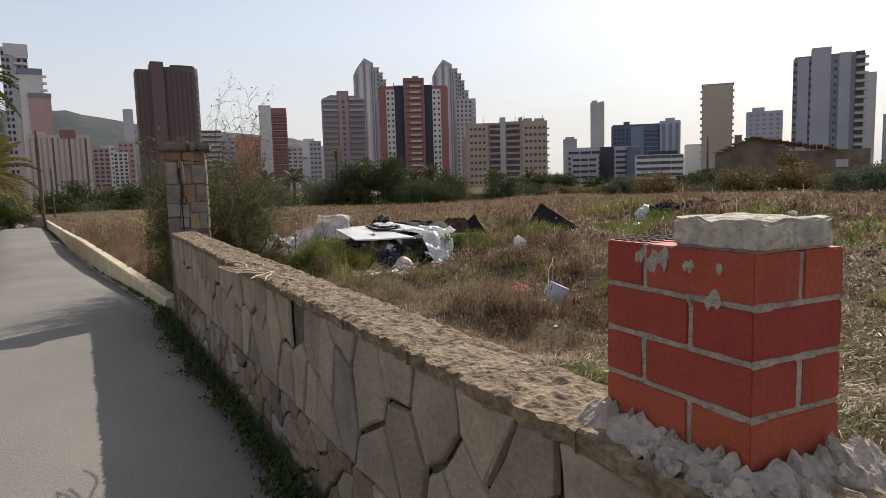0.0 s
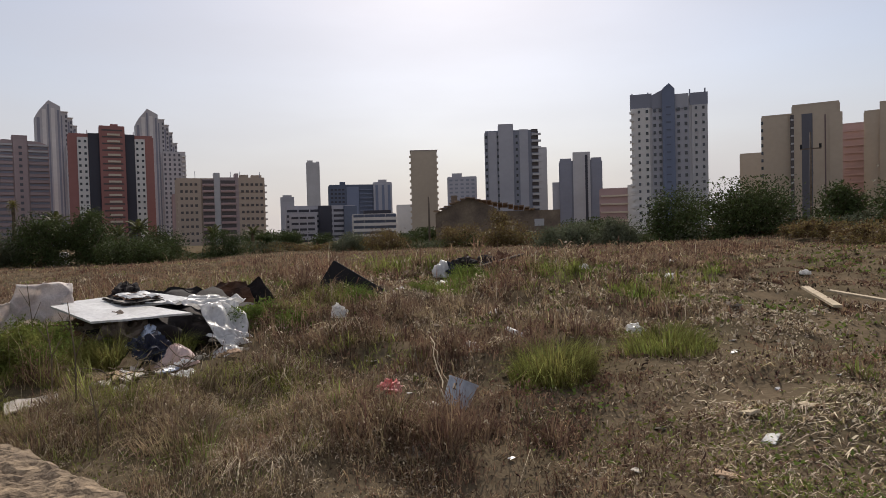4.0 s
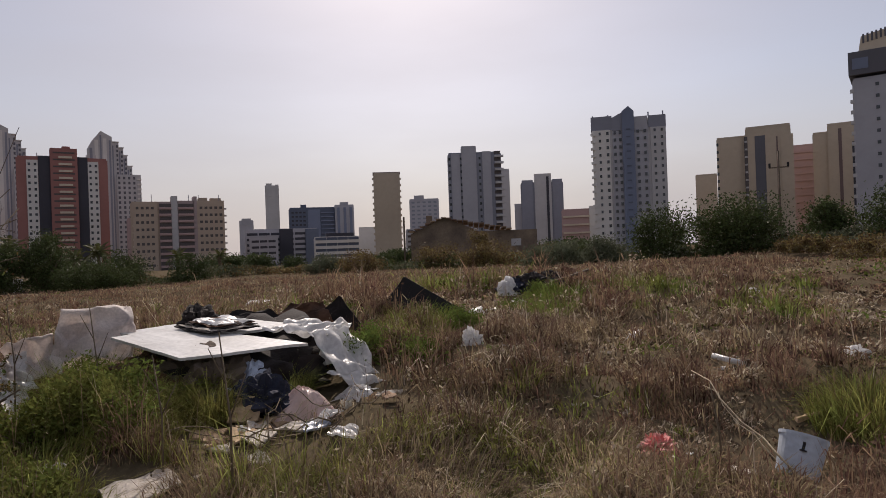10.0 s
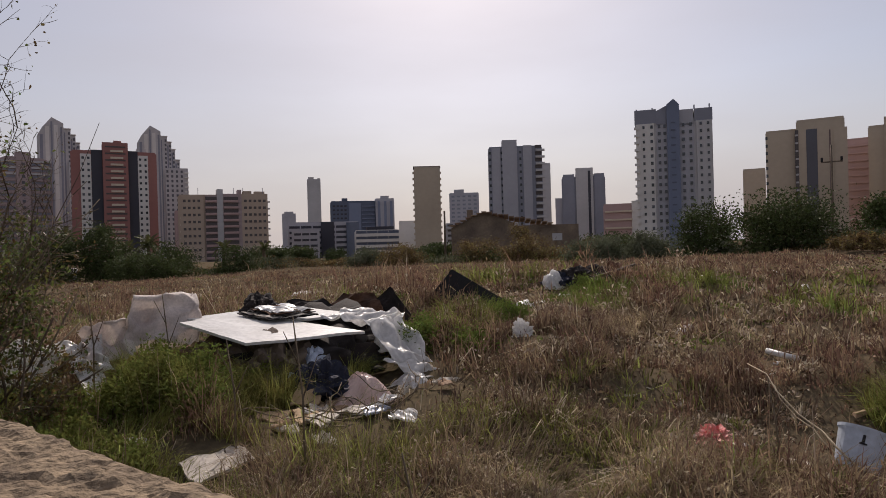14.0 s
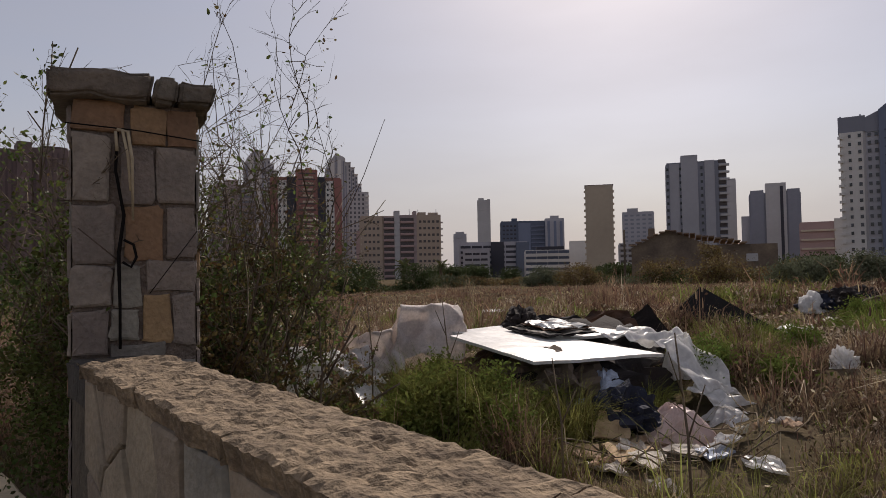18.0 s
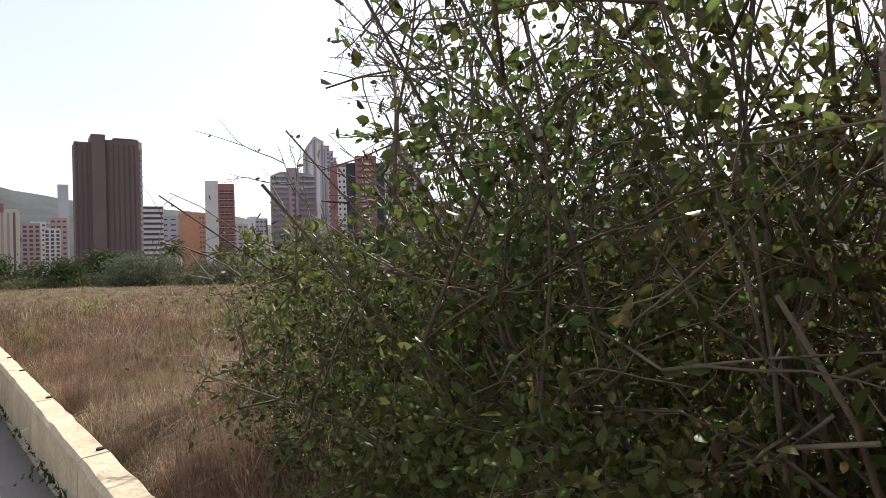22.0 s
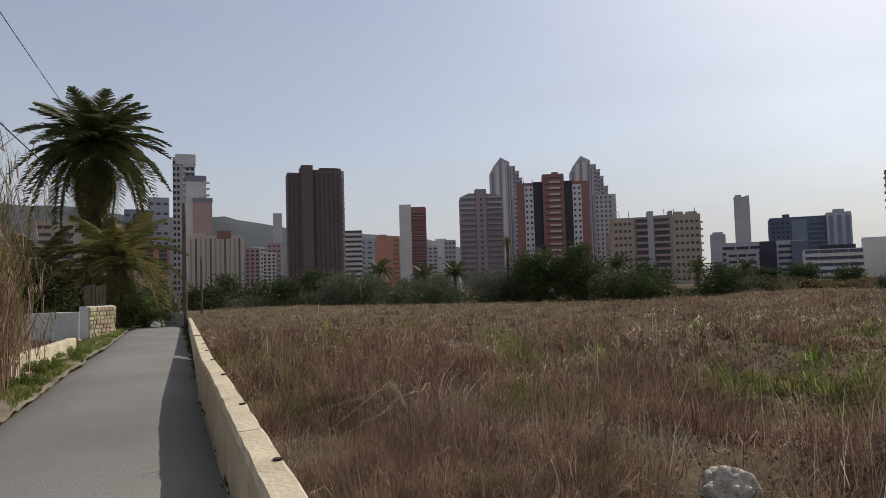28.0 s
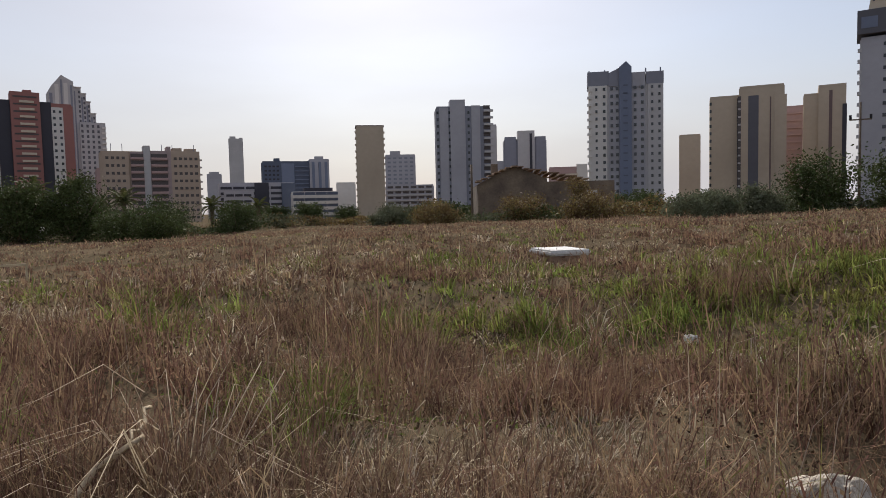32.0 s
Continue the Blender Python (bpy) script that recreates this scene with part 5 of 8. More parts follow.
def lump(name, label, category, at, size, m, rough=0.35, freq=3.0, seed=0, sub=4, rz=0, fold=0.0):
    t = thing(name, label, category, at, rz)
    bm = bmesh.new()
    bmesh.ops.create_icosphere(bm, subdivisions=sub, radius=1)
    for v in bm.verts:
        d = v.co.normalized()
        q = d * freq + Vector((seed * 5.1, seed * 2.3, 0))
        k = 1 + rough * (noise.noise(q) + 0.6 * noise.noise(q * 2.1)) + 0.12 * rough * noise.noise(q * 6)
        for o in range(3):
            k += fold * (0.22 - abs(noise.noise(q * (1.3, 2.9, 5.6)[o] + Vector((9, 3 * o, 0))))) * (1.0, 0.6, 0.35)[o]
        v.co = Vector((d.x * size[0] * k, d.y * size[1] * k, max(-0.15, d.z * k) * size[2] + size[2] * 0.15))
    part("body", bm, m, t, smooth=not fold)
    return t

def drape(name, label, category, at, size, m, lean=(0, 0), seed=0, folds=7, sub=2):
    """Film or cloth thrown over rubbish: a tent of sharp uneven folds hanging from an off-centre peak."""
    t = thing(name, label, category, at)
    r3 = random.Random(seed)
    n, rings, vs, fs = 30, 9, [], []
    ph, depth = [r3.uniform(0, 6.28) for _ in range(4)], [r3.uniform(0.5, 1) for _ in range(n)]
    for i in range(rings + 1):
        s = i / rings
        for j in range(n):
            a = 2 * math.pi * j / n + 0.25 * math.sin(ph[3] + 3 * s)
            f = 1 + s ** 0.5 * (0.20 * math.sin(folds * a + ph[0]) * depth[j] + 0.16 * math.sin(3 * a + ph[1])) + r3.uniform(-0.05, 0.05)
            z = size[2] * (1 - s ** (1.9 + 0.6 * math.sin(2 * a + ph[2]))) * r3.uniform(0.93, 1.05)
            k = 0.10 + 0.9 * s
            vs.append((k * f * size[0] * math.cos(a) + lean[0] * (1 - s), k * f * size[1] * math.sin(a) + lean[1] * (1 - s), z + 0.03 * size[2] * math.sin(folds * a)))
    for i in range(rings):
        for j in range(n):
            a, b = i * n + j, i * n + (j + 1) % n
            fs += [(a, b, b + n), (a, b + n, a + n)] if (i + j) % 2 else [(a, b, a + n), (b, b + n, a + n)]
    fs.append(tuple(range(n - 1, -1, -1)))
    mesh_part("sheet", vs, fs, m, t)
    return t

sheet("white_board", "white laminated board lying flat on the rubbish heap", "board", [(2.55, 0.90, 0.80), (2.50, 0.11, 0.695), (3.25, -0.34, 0.70), (3.10, 0.86, 0.82)], M_WHITE, 0.02, 0.008, 12, 2, 1)
sheet("white_board", "second white board under the papers", "board", [(2.75, 1.1, 0.80), (2.85, 0.5, 0.76), (3.7, 0.1, 0.78), (3.6, 0.9, 0.84)], M_WHITE, 0.02, 0.008, 12, 2, 2)
sheet("rusty_sheet", "dark rusty sheet sticking out below the white board", "metal sheet", [(2.42, 0.80, 0.62), (2.50, 0.25, 0.52), (3.2, 0.1, 0.60), (3.0, 0.9, 0.70)], M_RUST, 0.02, 0.05, 12, 3, 3)
lump("debris_pile", "dark layered rubbish filling the heap under the boards", "rubbish", (3.2, 0.45, 0.28), (0.62, 0.75, 0.40), M_DARKCLOTH, 0.35, 3, 2)
lump("debris_pile", "earth and broken rubble under the front of the boards", "rubbish", (2.86, 0.32, 0.28), (0.36, 0.52, 0.36), M_RUBBLE, 0.3, 3.4, 6, 5, 0, 0.3)
lump("debris_pile", "dark layered rubbish behind the boards", "rubbish", (4.0, 0.75, 0.38), (0.8, 0.7, 0.36), M_DARKCLOTH, 0.4, 3, 3)
sheet("sack", "crumpled greyish white sack bulging up from the heap", "sack", [(2.46, 1.34, 1.0), (2.93, 1.18, 1.03), (2.76, 0.93, 0.64), (2.26, 1.15, 0.70)], M_BAGCLOTH, 0.006, 0.05, 36, 3.2, 4, True, crease=0.08)
sheet("sack", "second dirty sack slumped behind the first", "sack", [(2.48, 1.36, 0.98), (2.92, 1.2, 1.0), (3.1, 1.5, 0.55), (2.55, 1.75, 0.5)], M_BAGCLOTH, 0.006, 0.05, 30, 3.2, 5, True, crease=0.06)
sheet("plastic_film", "creased pinkish white film hanging beside the sack", "plastic sheet", [(2.16, 1.64, 0.78), (2.42, 1.40, 0.84), (2.32, 1.12, 0.58), (2.06, 1.30, 0.55)], M_BAGCLOTH, 0.005, 0.05, 32, 3.5, 14, True, crease=0.06)
low = max(0.29, gz(1.95, 0.9) + 0.02)
sheet("white_board", "narrow white board tilted in the weeds", "board", [(2.05, 1.63, low + 0.29), (2.2, 1.55, low + 0.31), (2.02, 0.89, low), (1.86, 0.92, low)], M_WHITE, 0.02, 0.006, 10, 2, 6)
sheet("plastic_film", "torn white plastic film lying over the tilted board", "plastic sheet", [(1.95, 1.80, low + 0.34), (2.28, 1.52, low + 0.36), (2.14, 1.12, low + 0.17), (1.92, 1.22, low + 0.17)], M_PLASTIC, 0.004, 0.04, 36, 4, 15, True, crease=0.05)
drape("plastic_film", "bunched white plastic film among the twigs", "plastic sheet", (1.85, 1.75, 0.42), (0.20, 0.26, 0.30), M_PLASTIC, (0.03, 0.06), 6, 8)
sheet("black_board", "black board propped up to a point like a tent", "board", [(6.90, 1.56, 0.42), (7.08, 1.22, 1.01), (7.10, 1.20, 1.01), (7.55, 0.36, 0.42)], M_BLACK, 0.02, 0.004, 10, 3, 7)
sheet("black_board", "black board leaning behind the pointed one", "board", [(7.08, 1.22, 0.99), (7.5, 1.9, 0.55), (7.95, 1.1, 0.45), (7.55, 0.38, 0.43)], M_BLACK, 0.02, 0.004, 10, 3, 8)
sheet("dark_sheet", "dark upturned sheet with a pointed corner", "sheet", [(4.95, 1.18, 0.55), (5.18, 0.87, 0.90), (5.20, 0.84, 0.90), (5.32, 0.62, 0.52)], M_DARKCLOTH, 0.015, 0.02, 10, 3, 9)
sheet("rusty_sheet", "curved brown sheet beside the dark pointed one", "metal sheet", [(4.65, 1.55, 0.60), (4.95, 1.30, 0.84), (5.12, 1.02, 0.84), (5.1, 0.8, 0.55)], M_RUST, 0.015, 0.04, 10, 3, 10)
sheet("dark_sheet", "dark folded sheet at the back of the heap", "sheet", [(3.9, 1.75, 0.74), (4.5, 1.35, 0.80), (4.6, 0.85, 0.66), (3.9, 1.0, 0.66)], M_DARKCLOTH, 0.02, 0.07, 14, 4, 11)
lump("rolled_carpet", "dark rolled carpet end on the white board", "carpet", (3.38, 0.95, 0.80), (0.19, 0.13, 0.14), M_DARKCLOTH, 0.4, 2.4, 12, 4, 25, 0.5)
for k in range(5):
    sheet("paper_sheet", "soggy pale printed sheet on the white board", "paper", [(3.0 + 0.02 * k, 0.78 - 0.03 * k, 0.835 + 0.011 * k), (2.98 + 0.02 * k, 0.38, 0.80 + 0.011 * k), (3.32, 0.18 + 0.02 * k, 0.81 + 0.011 * k), (3.36, 0.62, 0.845 + 0.011 * k)], (M_DARKCLOTH, M_PAPER, M_DARKCLOTH, M_RUST, M_WHITE)[k], 0.006, 0.018, 12, 4, 13 + k)
sheet("plastic_film", "large sheet of crumpled white plastic spilling off the heap", "plastic sheet", [(3.32, 0.16, 0.80), (3.80, 0.28, 0.82), (4.15, -0.08, 0.76), (3.52, -0.30, 0.74)], M_PLASTIC, 0.004, 0.03, 44, 4.5, 20, True, crease=0.05)
sheet("plastic_film", "white plastic film hanging down the side of the heap in folds", "plastic sheet", [(3.40, -0.24, 0.77), (3.96, -0.18, 0.75), (3.72, -0.60, 0.42), (3.36, -0.54, 0.44)], M_PLASTIC, 0.004, 0.05, 44, 3.6, 27, True, 0.4, crease=0.08)
sheet("plastic_film", "trailing end of the white plastic film on the soil", "plastic sheet", [(3.30, -0.46, 0.48), (3.66, -0.42, 0.50), (3.84, -0.80, 0.36), (3.42, -0.78, 0.36)], M_PLASTIC, 0.004, 0.04, 36, 4, 28, True, crease=0.06)
drape("plastic_film", "puffed fold of white plastic film", "plastic sheet", (3.72, -0.22, 0.5), (0.16, 0.13, 0.26), M_PLASTIC, (0.02, 0.04), 21, 9)
drape("plastic_film", "clear crumpled plastic at the foot of the heap", "plastic sheet", (3.45, -0.68, 0.30), (0.22, 0.16, 0.10), M_PLASTIC, (0, 0.05), 22, 9)
drape("plastic_bag", "pale blue plastic bag under the board", "plastic bag", (2.93, -0.07, 0.36), (0.22, 0.22, 0.26), M_BLUEPLASTIC, (0.04, 0), 23, 7)
lump("clothing", "heap of wet navy blue clothing", "clothing", (2.78, -0.34, 0.34), (0.18, 0.20, 0.18), M_NAVY, 0.45, 2.6, 24, 4, 0, 0.4)
drape("plastic_bag", "pinkish translucent plastic bag", "plastic bag", (2.88, -0.60, 0.27), (0.2, 0.22, 0.21), M_PLASTIC_PINK, (0, 0), 25, 6)
sheet("cardboard_sheet", "brown cardboard panel leaning on the heap", "cardboard", [(2.64, -0.26, 0.44), (2.72, -0.42, 0.44), (2.56, -0.50, 0.33), (2.48, -0.32, 0.32)], M_CARD, 0.012, 0.012, 8, 3, 26)
for k, (x, y, s, a, mm) in enumerate(((2.45, -0.55, 0.24, 0.4, M_CARD), (2.30, -0.35, 0.2, 1.2, M_CARD), (2.62, -0.85, 0.22, 2.0, M_PAPER), (2.35, -0.72, 0.18, 0.8, M_PAPER), (2.55, -0.98, 0.16, 0.3, M_BLUEPLASTIC), (2.47, -1.24, 0.15, 1.1, M_PLASTIC), (1.57, -0.72, 0.33, 0.6, M_PAPER), (2.05, -0.1, 0.18, 0.2, M_CARD), (2.15, -0.62, 0.13, 1.5, M_PAPER))):
    c, sn, z = math.cos(a), math.sin(a), gz(x, y) + 0.02
    sheet("flat_scrap", "flattened dirty cardboard or paper scrap on the soil", "rubbish", [(x + s * c, y + s * sn, z), (x - s * 0.6 * sn, y + s * 0.6 * c, z + 0.01), (x - s * c, y - s * sn, z), (x + s * 0.6 * sn, y - s * 0.6 * c, z + 0.015)], mm, 0.012, 0.02, 8, 3, 40 + k)
hr = random.Random(17)
for k in range(16):
    x, y, s, a = hr.uniform(2.1, 3.2), hr.uniform(-1.3, -0.35), hr.uniform(0.05, 0.13), hr.uniform(0, 6.28)
    c, sn, z = math.cos(a), math.sin(a), gz(x, y) + 0.025
    sheet("flat_scrap", "torn dirty paper or cardboard scrap on the bare soil", "rubbish", [(x + s * c, y + s * sn, z + 0.03), (x - s * 0.7 * sn, y + s * 0.7 * c, z + 0.01), (x - s * c, y - s * sn, z), (x + s * 0.5 * sn, y - s * 0.5 * c, z + 0.02)], (M_CARD, M_PAPER, M_PAPER, M_PLASTIC, M_CARD)[k % 5], 0.008, 0.03, 7, 3, 120 + k)
lump("plastic_bottle", "squashed white plastic container in the grass", "container", (1.55, -0.06, gz(1.55, -0.06)), (0.05, 0.09, 0.05), M_WHITE, 0.15, 2, 30, 3, 40)
lump("paper_ball", "crumpled white paper ball in the weeds", "paper", (4.68, -0.97, gz(4.68, -0.97)), (0.085, 0.085, 0.12), M_PLASTIC, 0.5, 3, 31, 4, 0, 0.3)
lump("plastic_bag", "black and white rubbish bags far side of the heap", "plastic bag", (9.6, 0.75, gz(9.6, 0.75)), (0.18, 0.18, 0.24), M_PLASTIC, 0.4, 2.4, 32, 4)
for k in range(7):
    x, y = 9.8 + 0.22 * k, 0.72 - 0.09 * k - 0.12 * (k % 2)
    lump("rubbish_bag", "dark torn rubbish bag on the mound", "rubbish bag", (x, y, gz(x, y)), (0.27, 0.27, 0.17 + 0.05 * (k % 3)), (M_NAVY, M_DARKCLOTH, M_RUST)[k % 3], 0.45, 2.6, 50 + k, 4, 0, 0.4)
sheet("plank", "bleached plank sticking out of the mound", "plank", [(9.9, 0.25, gz(9.9, .25) + 0.06), (9.93, 0.20, gz(9.9, .25) + 0.06), (11.1, -0.25, gz(11.1, -.2) + 0.38), (11.07, -0.20, gz(11.1, -.2) + 0.38)], M_WOOD, 0.04, 0.0, 4, 2, 60)
for k, (x, y) in enumerate(((7.9, 0.5), (8.2, 0.35), (8.5, 0.45), (8.9, 0.3))):
    lump("plastic_scrap", "torn white plastic scrap on the mound", "rubbish", (x, y, gz(x, y)), (0.16, 0.14, 0.10), M_PLASTIC, 0.5, 3, 70 + k, 3)

# tub with a mark, standing askew in the weeds
def tub():
    x, y = 3.0, -3.47
    t = thing("plastic_tub", "pale blue plastic tub lying tilted in the grass", "bucket", (x, y, gz(x, y) + 0.02), 35, rx=22, ry=12)
    bm = bmesh.new()
    bmesh.ops.create_cone(bm, cap_ends=True, segments=28, radius1=0.092, radius2=0.106, depth=0.19, matrix=Matrix.Translation((0, 0, 0.095)))
    part("body", bm, M_BUCKET, t, smooth=False)
    bm = bmesh.new()
    bmesh.ops.create_cone(bm, cap_ends=False, segments=28, radius1=0.111, radius2=0.111, depth=0.015, matrix=Matrix.Translation((0, 0, 0.183)))
    part("rim", bm, M_BUCKET, t)
    a = radians(150)
    put_box("mark", t, 0.101 * math.cos(a), 0.101 * math.sin(a), 0.135, 0.010, 0.010, 0.035, M_BLACK)
    put_box("mark", t, 0.099 * math.cos(a), 0.099 * math.sin(a), 0.112, 0.025, 0.025, 0.007, M_BLACK)
tub()
lump("plastic_scrap", "faded red and pink plastic scrap in the weeds", "rubbish", (3.1, -2.83, gz(3.1, -2.83)), (0.11, 0.08, 0.07), M_RED, 0.6, 4, 80, 4, 20, 0.4)
tubes("pipe", [[(4.97, -2.90, gz(4.97, -2.90) + 0.07, 0.022), (4.87, -3.12, gz(4.87, -3.12) + 0.05, 0.022)]], M_WHITE, thing("pipe_piece", "short white pipe offcut lying in the dry grass", "pipe"), sides=10)
lump("paper_ball", "crumpled pale paper in the weeds", "paper", (4.42, -2.80, gz(4.42, -2.80)), (0.08, 0.08, 0.11), M_PAPER, 0.5, 3, 81, 3)
rock_z = gz(2.54, 9.27) - 0.06
lump("rock", "pale boulder half hidden in the dry grass", "rock", (2.54, 9.27, rock_z), (0.15, 0.18, max(0.12, (-0.12 - rock_z) / 1.22)), M_BLOCK, 0.24, 1.6, 82, 5, 20)
for k, (x0, y0, z0, x1, y1, z1, r) in enumerate(((3.5, -2.95, 0.42, 2.85, -3.5, 0.06, 0.006), (3.42, -3.02, 0.36, 3.1, -3.4, 0.05, 0.004), (1.55, 11.75, 0.34, 1.05, 11.9, 0.03, 0.018), (1.5, 11.8, 0.30, 1.8, 12.0, 0.36, 0.01))):
    t = thing("stick", "bleached dead stick leaning in the grass", "stick", (x1, y1, gz(x1, y1)), group="loose sticks")
    n = 6
    tubes("branch", [[((x0 - x1) * i / n, (y0 - y1) * i / n + 0.02 * math.sin(i * 2.1), z1 + (z0 - z1) * i / n + 0.02 * math.sin(i * 1.7), r * (1 - 0.4 * i / n)) for i in range(n + 1)]], M_STICK, t)
for k, (x, y, a) in enumerate(((8.8, -5.5, 0.3), (9.4, -6.1, 0.9))):
    z = gz(x, y) + 0.06
    c, sn = math.cos(a) * 0.7, math.sin(a) * 0.7
    sheet("plank", "pale sawn board lying in the grass", "plank", [(x + c, y + sn, z + 0.1), (x + c - sn * 0.14, y + sn + c * 0.14, z + 0.1), (x - c - sn * 0.14, y - sn + c * 0.14, z), (x - c, y - sn, z)], M_STICK, 0.03, 0, 3, 2, 90 + k)
# broken tiles and chips strewn over the short grass
lr = random.Random(21)
proto = {}
for k in range(170):
    x = lr.uniform(0.5, 7.5)
    y = lr.uniform(-9.5, -2.2) + (lr.random() ** 2) * 4.5
    if x > 5 and y > -3:
        continue
    s = lr.choice((0.02, 0.025, 0.035, 0.05, 0.07)) * lr.uniform(0.7, 1.2)
    m = lr.choice((M_PAPER, M_BLOCK, M_WHITE, M_CARD, M_STICK))
    key = (k % 6, m.name)
    if key not in proto:
        bm = box_bm(-1, 1, -0.6, 0.6, -0.13, 0.13, 0.05, 0.0)
        for v in bm.verts:
            v.co += Vector(noise.noise_vector(v.co * 1.7 + Vector((k, 0, 0)))) * 0.35
        me = bpy.data.meshes.new("chip")
        bm.to_mesh(me)
        bm.free()
        me.materials.append(m)
        proto[key] = me
    ob = new("litter_chip", proto[key])
    ob.matrix_world = pose(x, y, gz(x, y) + s * 0.16, lr.uniform(-14, 14), lr.uniform(-14, 14), lr.uniform(0, 360)) @ Matrix.Diagonal((s, s, s, 1))
    tagged(ob, "small broken chip of tile or paper on the ground", "litter", "litter on the short grass")
# a few more white scraps further off
for k, (x, y) in enumerate(((12.4, -2.75), (11.7, -1.26), (6.4, 10.45), (7.3, 9.4), (8.0, 10.2), (14, -5), (16, -2), (6.5, -2.0), (5.9, -3.9))):
    lump("plastic_scrap", "small white scrap caught in the grass", "rubbish", (x, y, gz(x, y) + 0.02), (0.12, 0.10, 0.08), M_PLASTIC, 0.5, 3, 100 + k, 3)
# a frame, a mattress and a van out in the field
t = thing("bed_frame", "yellowed wooden frame standing in the tall grass", "frame", (12.6, 30.7, gz(12.6, 30.7)), -22)
for x, w, z, h in ((0, 0.80, 0.62, 0.07), (0, 0.80, 0.12, 0.06)):
    put_box("rail", t, x, 0, z, w, 0.06, h, M_YELLOWWALL)
for x in (-0.38, 0.38):
    put_box("post", t, x, 0, 0.31, 0.06, 0.06, 0.62, M_YELLOWWALL)
t = thing("mattress", "white mattress lying on a box in the field", "mattress", (18.3, 14.6, gz(18.3, 14.6)), -50)
part("cover", box_bm(-0.62, 0.62, -0.8, 0.8, 0.30, 0.46, 0.05), M_WHITE, t)
part("base", box_bm(-0.55, 0.55, -0.7, 0.7, 0.0, 0.30, 0.02), M_CARD, t)
def van():
    x, y = 40.2, 72.5
    t = thing("van", "small white van parked beyond the field", "van", (x, y, gz(x, y) - 0.2), 60)
    mesh_part("body", [(-2, -0.85, 0.4), (2, -0.85, 0.4), (2, 0.85, 0.4), (-2, 0.85, 0.4), (-2, -0.85, 1.85), (0.9, -0.85, 1.85), (0.9, 0.85, 1.85), (-2, 0.85, 1.85), (2, -0.85, 1.05), (2, 0.85, 1.05), (1.4, -0.85, 1.15), (1.4, 0.85, 1.15)], [(0, 3, 2, 1), (0, 1, 8, 10, 5, 4), (3, 7, 6, 11, 9, 2), (4, 5, 6, 7), (5, 10, 11, 6), (10, 8, 9, 11), (1, 2, 9, 8), (0, 4, 7, 3)], M_WHITE, t)
    put_box("side_window", t, 0.5, -0.86, 1.45, 0.7, 0.04, 0.45, M_GLASS)
    for a in (-1.3, 1.3):
        for b in (-0.8, 0.8):
            bm = bmesh.new()
            bmesh.ops.create_cone(bm, cap_ends=True, segments=16, radius1=0.32, radius2=0.32, depth=0.2, matrix=pose(a, b, 0.32, 90))
            part("wheel", bm, M_BLACK, t)
van()

# ---- poles and wires ----
def pole(label, x, y, top, r, lean=0.0):
    z = float(road_z(y)) - 0.3
    t = thing("utility_pole", label, "utility pole", (x, y, z), group="utility poles along the lane")
    tubes("post", [[(lean * i / 8, 0, (top - z) * i / 8, r * (1 - 0.25 * i / 8)) for i in range(9)]], M_WOOD, t, sides=12)
    return t
pa = pole("tall weathered wooden pole rising from the reeds", -3.43, 12.15, 6.3, 0.10, 0.02)
tubes("insulator", [[(0.05, -0.12, 6.2, 0.03), (0.05, -0.12, 6.35, 0.02)]], M_BLACK, pa)
pb = pole("square topped wooden pole behind the reeds", -4.08, 15.1, 5.55, 0.12)
pc = pole("thin dark pole at the end of the kerb wall", 0.36, 43.3, 5.5, 0.13)
put_box("stay_block", pc, -0.5, 0.1, 0.5, 0.9, 0.6, 1.0, M_STONE_DARK)
pole("thin dark pole further down the lane", 1.9, 60, 3.4, 0.1)
def wire(label, a, b, sag, r=0.012):
    t = thing("overhead_wire", label, "cable", a, group="overhead wires")
    A, B = Vector(a), Vector(b)
    tubes("strand", [[tuple((B - A) * (i / 24) - Vector((0, 0, sag * 4 * (i / 24) * (1 - i / 24)))) + (r,) for i in range(25)]], M_CABLE, t, sides=4)
wire("thin black cable slung between the poles", (-4.08, 15.1, 5.05), (-2.4, 60, 5.6), 0.7, 0.014)
wire("thin black cable crossing the garden to the pole", (-4.08, 15.1, 5.05), (-22, 6.5, 4.6), 0.8, 0.012)
wire("single power wire over the lane", (-3.4, 12.15, 6.2), (-2.9, 75, 9.5), 0.6, 0.008)
wire("single power wire over the lane", (-3.4, 12.15, 6.2), (-4.2, -40, 6.4), 0.6, 0.010)
# far lattice pole by the trees
t = thing("street_lamp", "tall lattice lamp pole behind the trees", "street lamp", (88.8, -1.6, -0.5), 0)
tubes("post", [[(0, 0, 0, 0.16), (0, 0, 12.4, 0.10)]], M_WOOD, t)
put_box("crossarm", t, 0, 0, 10.4, 0.15, 2.2, 0.15, M_WOOD)
for b in (-1, 1):
    put_box("insulator", t, 0, b, 10.7, 0.2, 0.25, 0.5, M_BLACK)
